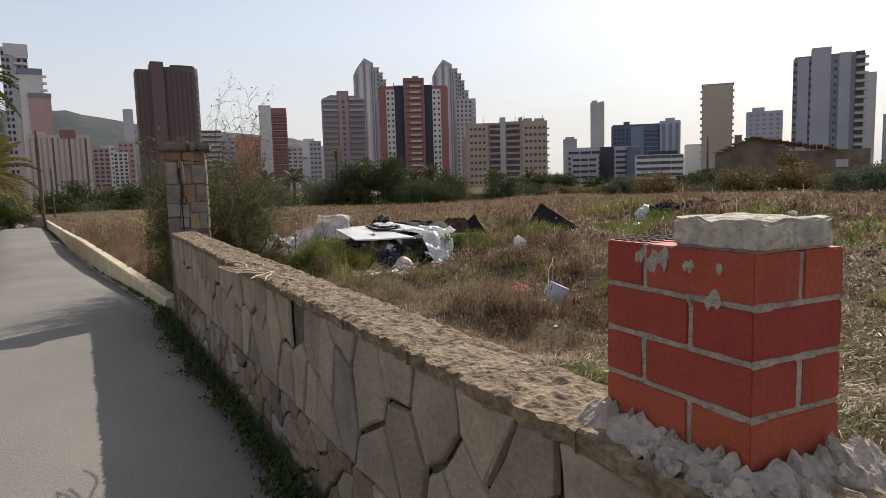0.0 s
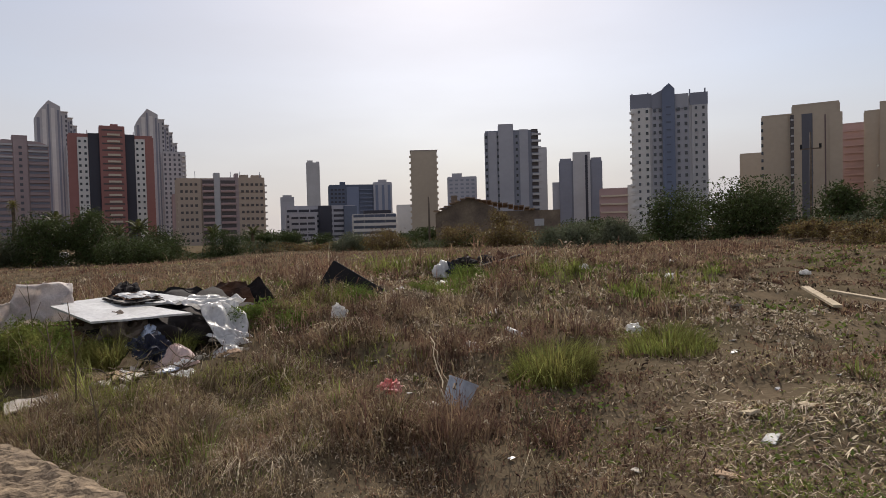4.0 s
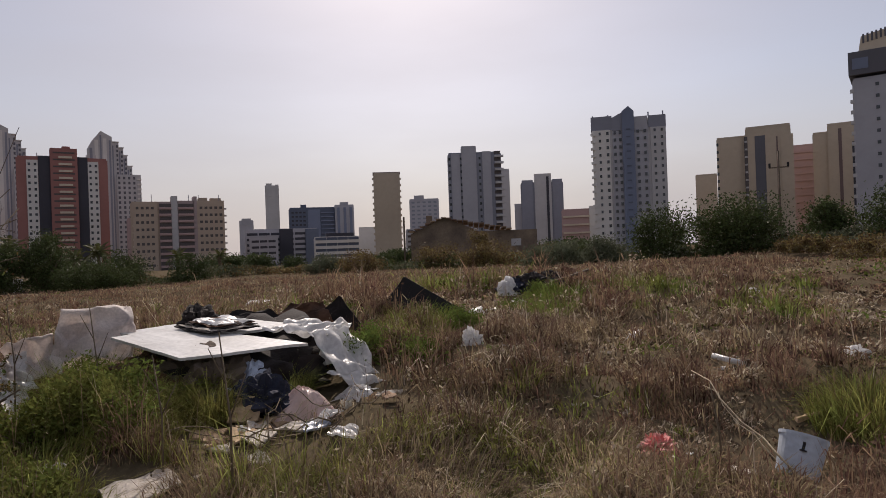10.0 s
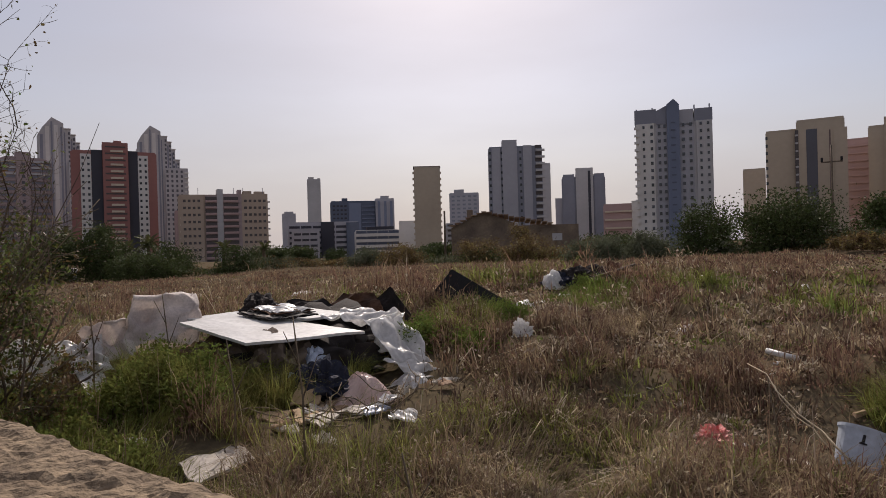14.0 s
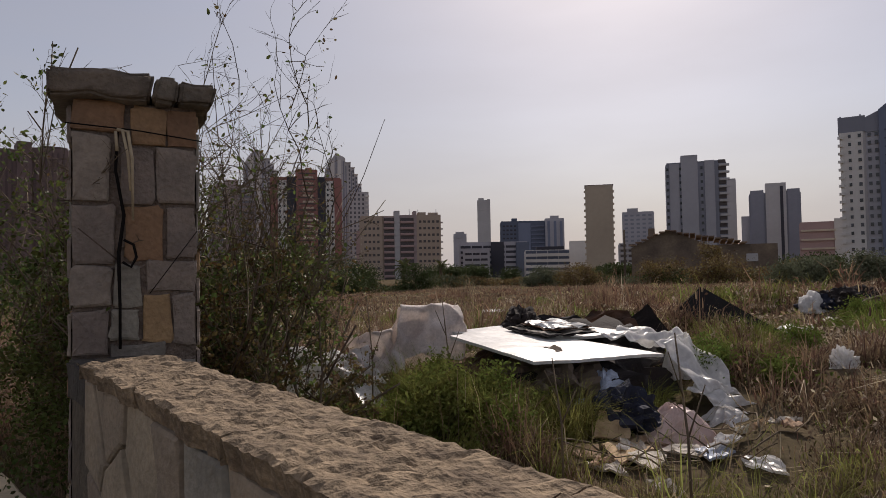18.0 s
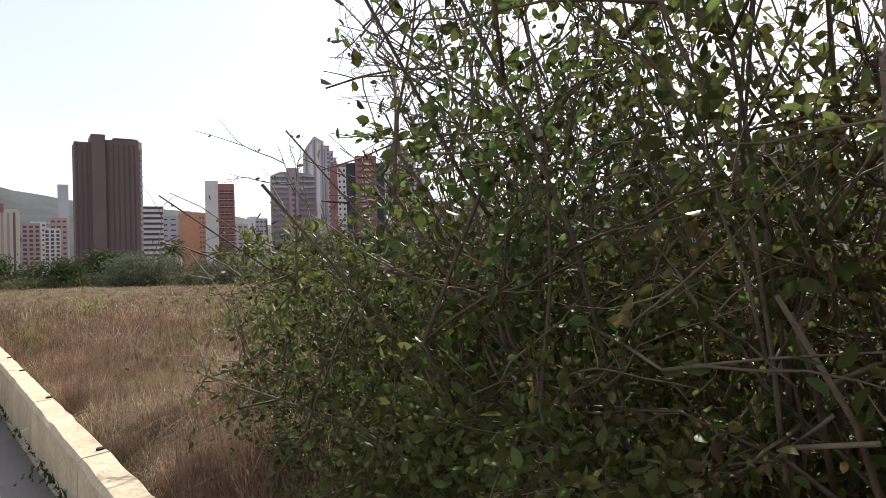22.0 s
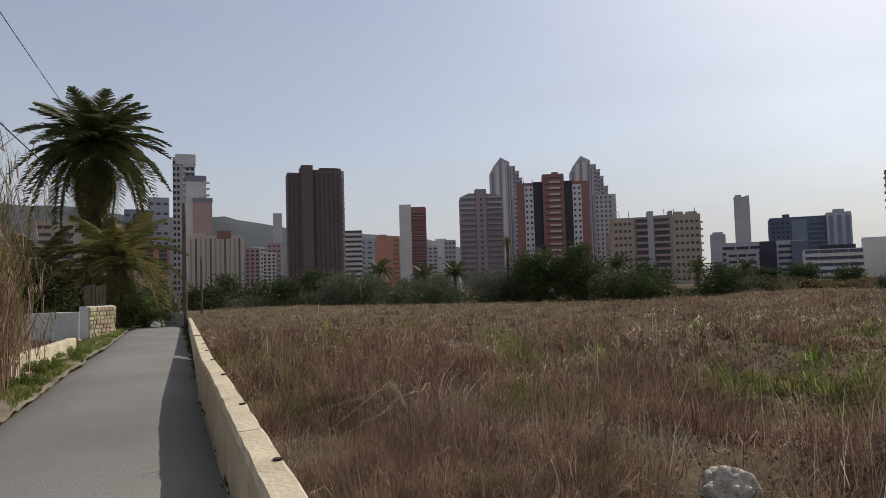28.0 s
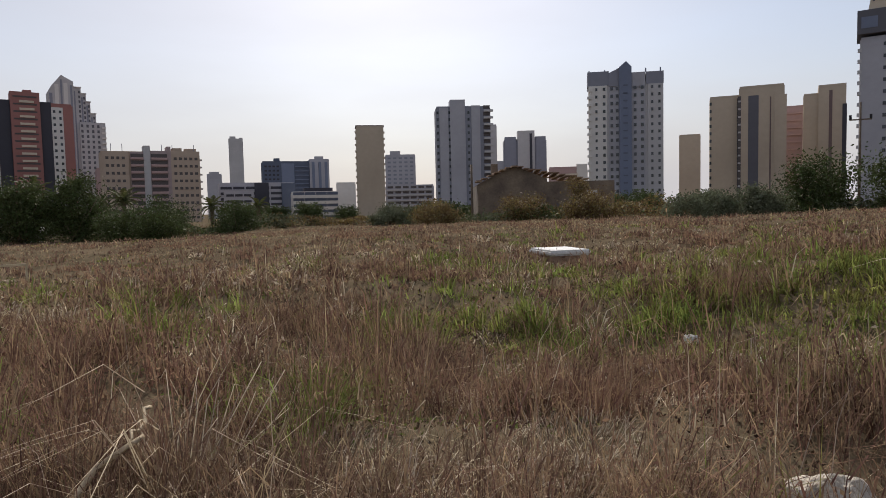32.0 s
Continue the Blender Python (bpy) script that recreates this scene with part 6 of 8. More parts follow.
# white block of masonry by the lane
zr = float(road_z(37.6)) - 0.1
t = thing("gate_stub", "squat gate stub faced with pale yellow rubble beside the white wall", "pillar", (-3.0, 37.6, zr), 53)
part("body", box_bm(-0.75, 0.75, 0.0, 0.5, 0, 1.32, 0.03, 0.02, cuts=3), M_WHITEWASH, t)
sr = random.Random(4)
for r_ in range(7):
    x0 = -0.74
    while x0 < 0.66:
        w_ = sr.uniform(0.13, 0.26)
        part("stone", box_bm(x0 + 0.01, min(x0 + w_, 0.75) - 0.01, -0.03 - sr.uniform(0, 0.03), 0.02, 0.03 + 0.182 * r_, 0.19 + 0.182 * r_ + sr.uniform(-0.02, 0.012), 0.012), M_RUBBLE_PALE, t)
        x0 += w_
t = thing("board_fence", "weathered grey board fence behind the gate stub", "fence", (-3.5, 40.2, zr - 0.1))
for k in range(6):
    part("slat", box_bm(-0.45 + 0.15 * k, -0.32 + 0.15 * k, 0, 0.03, 0, 2.3 + 0.04 * (k % 3), 0.004), M_WOOD, t)
put_box("rail", t, 0, 0.05, 1.7, 0.9, 0.05, 0.08, M_WOOD)

# ---- plants ----
NR = np.random.RandomState(11)

def stuff(name, me, label, category):
    return tagged(new(name, me), label, category, kind="stuff")

def field_points(n, r0, r1, y0, y1, a0, a1):
    yc = NR.uniform(y0, y1, n)
    r = np.exp(NR.uniform(math.log(r0), math.log(r1), n))
    a = np.radians(NR.uniform(a0, a1, n))
    x, y = -0.4 + r * np.cos(a), yc + r * np.sin(a)
    near = np.hypot(x + 0.4, np.maximum(0, np.maximum(y - 10.5, -9 - y)))
    return x, y, np.clip(1.2 * near, r0, r)

CLEAR = ((1.5, -0.14, 0.2), (1.5, -0.8, 0.36), (2.9, -3.5, 0.2), (3.02, -2.87, 0.18), (4.6, -1.05, 0.2), (4.85, -3.05, 0.22), (4.35, -2.85, 0.15), (12.2, -2.8, 0.35), (11.5, -1.35, 0.35), (6.3, -2.1, 0.25))
def in_field(x, y):
    """Where grass may stand: off the wall, the pier, the heap and the loose things."""
    keep = x > np.where(y < 0.2, 0.12 + np.clip(y, -9.5, 0) * 0.085 + 0.16, 0.24)
    keep &= ~((np.abs(x - 0.336) < 0.3) & (np.abs(y - 0.6) < 0.3))
    heap = (x > 2.25) & (x < 3.9) & (y > -0.75) & (y < 1.5)
    back = (x > 3.8) & (x < 5.4) & (y > 0.55) & (y < 1.7)
    back |= (x > 6.4) & (x < 8.0) & (y > 0.15) & (y < 1.9) & (x + 0.55 * y > 7.1)
    bare = (x > 1.95) & (x < 3.5) & (y > -1.5 + 0.2 * vnoise(x, y, 0.3)) & (y < -0.2)
    keep &= ~heap & ~back & ~(bare & (NR.rand(len(x)) < 0.88))
    for cx, cy, cr in CLEAR:
        keep &= np.hypot(x - cx, y - cy) > cr
    return keep & ~((np.hypot(x - 2.42, y - 9.1) < 0.34) | ((np.abs(x - 18.8) < 0.9) & (np.abs(y - 13.9) < 0.9)))

def patches(x, y):
    """Bushy swells and trodden hollows of the weeds, 0 to 1."""
    return np.clip((0.5 * vnoise(x + 11, y + 5, 1.15) + 0.5 * vnoise(x - 7, y + 19, 0.5) - 0.25) / 0.5, 0, 1)

def lie(x, y, r):
    """Shape of the growth at a place: short turf, mound, tall weeds, and the height they reach."""
    lawn = np.clip((-4.3 - y) / 1.2, 0, 1) * np.clip((5.4 - x) / 1.5, 0, 1)
    tall = np.clip((y - 1.5 + 0.25 * x) / 5, 0, 1)
    mound = np.clip((y + 4.5) / 2, 0, 1) * (1 - tall)
    flat = 1 - 0.45 * np.clip((r - 12) / 35, 0, 1)
    heave = 0.42 + 1.25 * patches(x, y)
    shade = np.exp(-((x - 7.2) / 0.9) ** 2 - ((y - 0.9) / 0.9) ** 2) * 0.6
    mat_ = np.clip((y + 3.2) / 0.8, 0, 1) * np.clip((0.4 - y) / 0.8, 0, 1) * np.clip((6.5 - x) / 1.5, 0, 1)
    low = 1 - 0.6 * np.exp(-((x - 1.7) / 1.0) ** 2 - ((y - 8.3) / 1.3) ** 2)
    high = (0.07 + 0.16 * mound * (1 - 0.45 * mat_) + 0.24 * tall * low) * flat * (1 - shade) * np.clip(0.35 + r / 3.5, 0.5, 1) * (1 + (heave - 1) * (1 - lawn))
    gl = 0.20 + 0.28 * lawn + 0.10 * np.clip((4 - x) / 3, 0, 1) * ((y < 3) & (y > -0.3)) + 0.03 * (y > 3) + 0.09 * np.clip((x - 4) / 5, 0, 1) * (y > 3) + 0.16 * np.exp(-((x - 7.5) / 2.5) ** 2 - ((y - 9.5) / 2) ** 2) + 0.12 * np.exp(-((x - 12) / 6) ** 2 - ((y - 1) / 2.5) ** 2)
    return lawn, tall, high, gl * (1 - 0.5 * np.clip((r - 18) / 20, 0, 1))

KINDS = (("green_grass", M_G_GREEN, "green grass growing in patches through the dry field"), ("rusty_weeds", M_G_RUST, "rust-brown dried weeds across the field"), ("pale_straw", M_G_STRAW, "pale bleached straw lying among the weeds"), ("dry_grass", M_G_DRY, "tan dry grass covering the field"))

def sort_kind(x, y, r, gl, tall, jit, straw, lawn):
    n = len(x)
    greenness = vnoise(x + 40, y, 1.9) * 0.6 + vnoise(x, y + 90, 0.7) * 0.4
    green = greenness < gl + NR.normal(0, jit, n)
    swell = patches(x, y)
    rusty = ~green & (0.62 * vnoise(x, y + 31, 2.4) + 0.38 * swell + NR.normal(0, jit * 1.7, n) > 0.46 + 0.08 * np.clip((x - 3) / 5, 0, 1) * (y > 3) + 0.3 * lawn - 0.11 * tall)
    pale = ~green & ~rusty & (r < 30) & (NR.rand(n) < straw * (1.7 - 1.5 * swell) + 0.10 * tall + 0.18 * lawn)
    return [green, rusty, pale, ~green & ~rusty & ~pale]

def grass_field():
    # loose blades between the clumps
    x, y, r = field_points(430000, 0.7, 85, -9, 10.5, -62, 88)
    keep = in_field(x, y)
    clump = vnoise(x, y, 0.35) * 0.45 + vnoise(x, y, 1.1) * 0.55
    lawn, tall, high, gl = lie(x, y, r)
    keep &= NR.rand(len(x)) < np.clip(0.20 + 1.2 * (clump - 0.36) + 0.28 * patches(x, y), 0.16, 1) + lawn + 0.5 * np.clip((r - 15) / 20, 0, 1)
    x, y, r, clump, lawn, tall, high, gl = [v[keep] for v in (x, y, r, clump, lawn, tall, high, gl)]
    n = len(x)
    kinds = sort_kind(x, y, r, gl, tall, 0.06, 0.19, lawn)
    az = NR.uniform(0, 6.283, n)
    high = high * (0.25 + 1.1 * clump)
    lift = np.where(kinds[0], 0.0, NR.uniform(0, 0.65, n) * (NR.rand(n) < 0.6)) * (lawn < 0.3)
    h = np.where(lift > 0, high * NR.uniform(0.25, 0.6, n), high * NR.uniform(0.4, 1.1, n))
    h = np.where(lawn > 0.3, NR.uniform(0.015, 0.045, n) * (1 + 0.8 * clump), h)
    lean = np.where(lift > 0, NR.uniform(0.1, 1.8, n), np.abs(NR.normal(0.85, 0.6, n))) + 0.9 * lawn
    wd = np.clip(0.0019 * r ** 0.9, 0.0018, 0.07) * NR.uniform(0.7, 1.4, n) * (1 + 0.8 * lawn)
    P = np.stack([x, y, ground_z(x, y) - 0.01 + lift * high], 1)
    sets = [[k, P, h, wd, az, lean] for k in (kinds,)]
    # mounded clumps, their blades spraying out from the middle
    cx, cy, cr = field_points(14000, 1.0, 60, -8, 10.5, -62, 88)
    ok = in_field(cx, cy) & (vnoise(cx, cy, 0.9) > 0.3)
    cx, cy, cr = cx[ok], cy[ok], cr[ok]
    lawn, tall, high, gl = lie(cx, cy, cr)
    ok = NR.rand(len(cx)) > lawn * 0.93
    cx, cy, cr, tall, high, gl, lawn = [v[ok] for v in (cx, cy, cr, tall, high, gl, lawn)]
    ck = sort_kind(cx, cy, cr, gl + 0.03, tall, 0.10, 0.10, lawn)
    rad = NR.uniform(0.05, 0.17, len(cx)) * (1 + cr / 22) * (1 + 0.5 * tall)
    ch = high * np.exp(NR.normal(0.12, 0.32, len(cx))) * (1 - 0.6 * lawn)
    per = np.clip((70 / (1 + cr / 14)).astype(int), 14, 70)
    i = np.repeat(np.arange(len(cx)), per)
    n = len(i)
    a, q = NR.uniform(0, 6.283, n), np.sqrt(NR.rand(n))
    x, y, r = cx[i] + rad[i] * q * np.cos(a), cy[i] + rad[i] * q * np.sin(a), cr[i]
    ok = in_field(x, y)
    i, a, q, x, y, r = i[ok], a[ok], q[ok], x[ok], y[ok], r[ok]
    n = len(i)
    bent = np.where(ck[2][i], 1.2, np.where(ck[1][i], 0.6, 0.95))
    h = ch[i] * NR.uniform(0.5, 1.15, n) * (1 - 0.4 * q * q)
    sprig = NR.rand(n) < np.where(ck[1][i] | ck[3][i], 0.45, 0.1)
    up = np.where(sprig, NR.uniform(0.2, 0.85, n), 0) * h
    h = np.where(sprig, h * NR.uniform(0.12, 0.35, n), h)
    P = np.stack([x, y, ground_z(x, y) - 0.01 + up], 1)
    sets.append([[k[i] for k in ck], P, h, np.clip(0.0021 * r ** 0.9, 0.002, 0.06) * NR.uniform(0.7, 1.4, n), a + NR.normal(0, 0.8, n), np.abs(NR.normal(bent * (0.35 + 0.8 * q), 0.3)) + sprig * NR.uniform(0, 1.2, n)])
    # seed heads and dry leaflets caught in the clumps
    w = NR.randint(0, n, 150000)
    c = P[w] + NR.normal(0, 1, (len(w), 3)) * np.array([0.35, 0.35, 0.12]) * rad[i[w]][:, None] * 0.7
    c[:, 2] = np.maximum(ground_z(c[:, 0], c[:, 1]) + 0.01, c[:, 2] + h[w] * NR.uniform(0, 0.7, len(w)))
    ok = in_field(c[:, 0], c[:, 1])
    c, w = c[ok], w[ok]
    for j, nm, label in ((1, "rusty_seed_heads", "small rust-brown seed heads on the weeds"), (3, "dry_leaflets", "small dry leaves caught in the grass")):
        sel = ck[j][i[w]] & (r[w] < (60, 14)[j == 3])
        stuff(nm, leaf_mesh(nm, c[sel], np.clip(0.0042 * r[w][sel] ** 0.85, 0.004, 0.05) * NR.uniform(0.6, 1.5, int(sel.sum())), (M_G_RUST, M_G_STRAW)[j == 3], NR), label, "weeds")
    # lone thin stalks above the rest
    x, y, r = field_points(9000, 1.2, 45, -5, 10.5, -62, 88)
    ok = in_field(x, y)
    x, y, r = x[ok], y[ok], r[ok]
    lawn, tall, high, gl = lie(x, y, r)
    n = len(x)
    one = NR.rand(n)
    sets.append([[one < 0, one < 0.45, one > 0.8, (one >= 0.45) & (one <= 0.8)], np.stack([x, y, ground_z(x, y)], 1), high * NR.uniform(1.1, 1.9, n) * (1 - lawn), np.clip(0.0016 * r ** 0.9, 0.002, 0.03), NR.uniform(0, 6.283, n), np.abs(NR.normal(0.35, 0.35, n))])
    # short bleached turf by the first stretch of the wall
    x, y = NR.uniform(-0.4, 7.5, 90000), NR.uniform(-10.5, -4, 90000)
    lawn, tall, high, gl = lie(x, y, np.full(len(x), 4.0))
    ok = in_field(x, y) & (NR.rand(len(x)) < lawn * (0.35 + 0.8 * vnoise(x, y, 0.5)))
    x, y = x[ok], y[ok]
    n = len(x)
    one = NR.rand(n) + 0.5 * (vnoise(x, y + 60, 0.9) - 0.5)
    sets.append([[one < 0.38, one < -9, one > 0.62, (one >= 0.38) & (one <= 0.62)], np.stack([x, y, ground_z(x, y) - 0.004], 1), NR.uniform(0.015, 0.05, n), NR.uniform(0.004, 0.008, n), NR.uniform(0, 6.283, n), np.abs(NR.normal(1.6, 0.6, n))])
    for j, (name, m, label) in enumerate(KINDS):
        cols = [np.concatenate([st[c][st[0][j]] for st in sets]) for c in range(1, 6)]
        cols[4] = cols[4] * (1.5 if name == "pale_straw" else 1)
        stuff(name, blade_mesh(name, *cols, m), label, "grass")
    # added dark brown leaves between the stems, coloured as the shade in the gaps
    x, y, r = field_points(85000, 0.8, 40, -7, 10.5, -62, 88)
    ok = in_field(x, y)
    x, y, r = x[ok], y[ok], r[ok]
    lawn, tall, high, gl = lie(x, y, r)
    ok = NR.rand(len(x)) > lawn * 0.8
    x, y, r, high = x[ok], y[ok], r[ok], high[ok]
    c = np.stack([x, y, ground_z(x, y) + high * 0.45 * NR.rand(len(x)) ** 1.5], 1)
    stuff("dead_undergrowth", leaf_mesh("dead_undergrowth", c, np.clip(0.0055 * r ** 0.72, 0.005, 0.05) * NR.uniform(0.6, 1.4, len(x)), M_GAP_SHADE, NR), "added dark leaves that put shade into the gaps between the weeds", "weeds")
    # low green leaves on the ground between the weeds
    x, y, r = field_points(110000, 0.8, 34, -9, 10.5, -62, 88)
    ok = in_field(x, y) & (vnoise(x + 7, y, 1.3) * 0.6 + vnoise(x, y, 0.4) * 0.4 < 0.45)
    x, y, r = x[ok], y[ok], r[ok]
    c = np.stack([x, y, ground_z(x, y) + NR.uniform(0.0, 0.05, len(x)) * np.clip(r / 4, 0.4, 1.5)], 1)
    stuff("ground_weeds", leaf_mesh("ground_weeds", c, np.clip(0.006 * r ** 0.75, 0.006, 0.05) * NR.uniform(0.6, 1.4, len(x)), M_WEED, NR), "low green weeds spreading on the soil", "weeds")
grass_field()

def tuft(x, y, rad, high, n, m, label, name="grass_tuft", lean=0.75):
    t = thing(name, label, "grass", (x, y, gz(x, y)), group="tufts in the field")
    a, rr_ = NR.uniform(0, 6.283, n), rad * np.sqrt(NR.rand(n))
    bx, by = rr_ * np.cos(a), rr_ * np.sin(a)
    b = np.stack([bx, by, ground_z(bx + x, by + y) - gz(x, y) - 0.02], 1)
    hh = high * NR.uniform(0.45, 1.1, n) * (1 - 0.45 * (rr_ / rad) ** 2)
    ob = tagged(new("blade_mass", blade_mesh("blade_mass", b, hh, NR.uniform(0.003, 0.0055, n) * (1 + rad) * (0.5 if name == "straw_clump" else 1), a + NR.normal(0, 0.7, n), np.abs(NR.normal(lean, 0.3, n)), m)), kind="stuff")
    ob.parent = t
for x, y, r, h, n in ((2.30, 0.72, 0.26, 0.52, 1500), (2.22, 0.30, 0.28, 0.46, 1500), (2.42, 0.08, 0.16, 0.44, 700), (2.38, 0.42, 0.26, 0.44, 1200), (2.12, 0.1, 0.22, 0.36, 900), (2.5, -0.02, 0.18, 0.34, 700), (2.3, 0.8, 0.24, 0.36, 900), (2.15, 0.55, 0.42, 0.36, 1800), (2.35, 0.10, 0.34, 0.34, 1300), (2.52, -0.14, 0.13, 0.46, 800), (3.12, -0.28, 0.14, 0.34, 500), (1.3, 0.9, 0.4, 0.34, 1000), (1.5, 0.1, 0.45, 0.26, 1200), (1.1, -0.5, 0.4, 0.2, 900), (3.85, -3.85, 0.32, 0.42, 1400), (4.9, -4.45, 0.4, 0.34, 1100), (4.3, 0.15, 0.32, 0.36, 900), (4.6, -0.3, 0.4, 0.34, 1000), (7.6, -0.6, 0.5, 0.40, 900), (8.7, -0.4, 0.6, 0.45, 900), (6.3, 0.4, 0.5, 0.36, 800), (5.6, 0.2, 0.5, 0.34, 800), (0.95, 16.0, 0.5, 0.32, 900), (7.3, 9.9, 0.6, 0.34, 900), (1.3, 10.6, 0.4, 0.16, 600), (10.5, -1.2, 0.7, 0.4, 700)):
    tuft(x, y, r, h, n, M_G_GREEN, "fresh green tuft of long grass")
for x, y, r, h, n in ((2.45, -3.3, 0.42, 0.26, 1300), (1.65, -2.4, 0.34, 0.26, 900), (2.0, -2.9, 0.4, 0.24, 900), (2.9, -2.5, 0.35, 0.26, 800), (1.2, -1.6, 0.4, 0.3, 900), (2.2, -1.9, 0.45, 0.26, 900), (5.3, -1.4, 0.5, 0.3, 800), (6.6, -1.5, 0.6, 0.34, 800), (5.0, -0.6, 0.5, 0.32, 900), (1.7, -1.2, 0.4, 0.24, 900), (3.9, -1.6, 0.5, 0.25, 800)):
    tuft(x, y, r, h, n, M_G_DRY, "yellow-brown tuft of dying grass", lean=0.9)
for x, y, r, h, n in ((9.9, 9.8, 0.55, 0.75, 700), (4.6, 12.2, 0.7, 0.6, 900), (6.1, 14.0, 0.9, 0.55, 900), (3.6, 10.6, 0.5, 0.5, 800), (2.6, 14.5, 0.8, 0.55, 900), (14, 9, 0.8, 0.6, 500), (4.3, 16.5, 0.9, 0.5, 700)):
    tuft(x, y, r, h, n, M_G_RUST, "tall rust-brown clump of dead weeds", "weed_clump", 0.4)
for x, y, r, h, n in ((2.9, 10.3, 0.30, 0.24, 260), (3.6, 11.0, 0.30, 0.26, 260), (2.3, 11.5, 0.35, 0.3, 300), (3.3, 12.2, 0.35, 0.28, 260), (1.9, 9.9, 0.25, 0.2, 200), (4.3, 10.0, 0.3, 0.25, 240)):
    tuft(x, y, r, h, n, M_G_STRAW, "fan of bleached dead stalks", "straw_clump", 1.4)

def verge_weeds():
    n = 26000
    y = NR.uniform(-9.5, 42, n)
    x = road_left(y) - np.abs(NR.normal(0.25, 0.3, n))
    keep = vnoise(x * 2, y, 0.8) > 0.42
    x, y = x[keep], y[keep]
    z = road_z(y) - 0.02
    n = len(x)
    stuff("verge_weeds", blade_mesh("verge_weeds", np.stack([x, y, z], 1), NR.uniform(0.05, 0.22, n), NR.uniform(0.008, 0.018, n), NR.uniform(0, 6.28, n), np.abs(NR.normal(0.8, 0.4, n)), M_G_GREEN), "green weeds along the edges of the lane", "weeds")
    n = 15000
    y = np.where(NR.rand(n) < 0.6, NR.uniform(-9.5, 0.5, n), NR.uniform(0.5, 42, n))
    out = np.abs(NR.normal(0, 0.11, n)) * (0.3 + 1.4 * vnoise(y, 2.0, 0.45)) * np.where(y > 0.5, 0.5, 1)
    x = road_right(y) + 0.01 - out
    h = NR.uniform(0.02, 0.10, n) * np.clip(1.2 - out / 0.3, 0.3, 1)
    # dark foliage colour puts the wall's shade into these weeds
    stuff("wall_foot_weeds", blade_mesh("wall_foot_weeds", np.stack([x, y, road_z(y) - 0.01], 1), h, NR.uniform(0.008, 0.022, n), NR.uniform(0, 6.28, n), np.abs(NR.normal(1.0, 0.5, n)), M_LEAF_DARK), "low weeds and leaf litter at the wall foot, coloured dark for shade", "weeds")
    n = 30000
    y = NR.uniform(-9.5, 30, n)
    x = road_left(y) - 0.05 - np.abs(NR.normal(0.35, 0.35, n))
    keep = (vnoise(x * 2, y, 0.6) > 0.35) & (x > -4.4)
    x, y = x[keep], y[keep]
    n = len(x)
    stuff("verge_litter", blade_mesh("verge_litter", np.stack([x, y, ground_z(x, y) + 0.0], 1), NR.uniform(0.04, 0.16, n), NR.uniform(0.006, 0.014, n), NR.uniform(0, 6.28, n), np.abs(NR.normal(1.5, 0.6, n)), M_G_STRAW), "fallen reed leaves and dry litter on the verge", "litter")
    n = 26000
    y = NR.uniform(-8, 70, n)
    x = -3.9 - np.abs(NR.normal(0, 14, n))
    z = ground_z(x, y) - 0.01
    d = np.hypot(x, y - 8)
    stuff("garden_grass", blade_mesh("garden_grass", np.stack([x, y, z], 1), NR.uniform(0.1, 0.4, n), np.clip(0.004 * d ** 0.8, 0.006, 0.06), NR.uniform(0, 6.28, n), np.abs(NR.normal(0.7, 0.4, n)), M_G_DRY), "dry grass in the plots beyond the lane", "grass")
verge_weeds()

def shrub(label, x, y, w, z0, z1, m, n=1600, leaf=0.16, name="shrub", deep=None, base=None, group="shrubs along the field edge"):
    """Trunk, limbs and a crown of many leaves gathered in uneven clumps."""
    g = gz(x, y) if base is None else base
    t = thing(name, label, name, (x, y, g), group=group)
    h = max(z1, g + (0.8 if w > 1.3 else 0.12)) - g
    deep = deep or w * 0.8
    k = max(12, int(w * 5))
    cl = []
    for i in range(k):
        a = NR.uniform(0, 6.283)
        rr_ = math.sqrt(NR.rand()) * 0.8
        top = h * (0.98 - 0.4 * rr_ ** 2) * NR.uniform(0.82, 1.0)
        cl.append((rr_ * math.cos(a) * w / 2, rr_ * math.sin(a) * deep / 2, NR.uniform(0.06, 0.95) * top, NR.uniform(0.13, 0.24) * min(w, h * 1.6)))
    n = int(n * 4.4)
    leaf = leaf * 0.62
    per = n // k
    c = np.concatenate([np.array([[a, b, d]]) + NR.normal(size=(per, 3)) * np.array([[s * 0.6, s * 0.6, s * 0.45]]) for a, b, d, s in cl])
    c[:, 2] = np.clip(c[:, 2], 0.05, h * 1.02)
    ob = new("crown", leaf_mesh("crown", c, leaf * NR.uniform(0.6, 1.3, len(c)), m, NR))
    ob.parent = t
    tagged(ob, kind="stuff")
    for a, b, d, s in cl[:6]:
        tubes("limb", [[(0.05 * a, 0.05 * b, 0, 0.05 * h / 2.5), (0.35 * a, 0.35 * b, d * 0.45, 0.035 * h / 2.5), (a, b, d, 0.012 * h / 2.5)]], M_TWIG, t)
    return t
O, D = M_LEAF_OLIVE, M_LEAF_DARK
shrub("silvery olive shrub at the field edge", 15.9, 72.0, 9.2, -1.4, 2.6, O, 2600, 0.2, "olive_tree")
shrub("dark bush behind the olive", 15.6, 86, 5, -1, 4.5, D, 1500, 0.22)
shrub("low olive scrub at the field edge", 25, 71, 9.6, -1.6, 1.9, O, 2400, 0.2, "olive_tree")
shrub("grey-green bush at the field edge", 31.3, 68.2, 5.6, -1.6, 2.3, O, 1900, 0.18)
shrub("dense dark tree clump at the field edge", 35.0, 66, 6.0, -1.2, 4.3, D, 2600, 0.2, "tree")
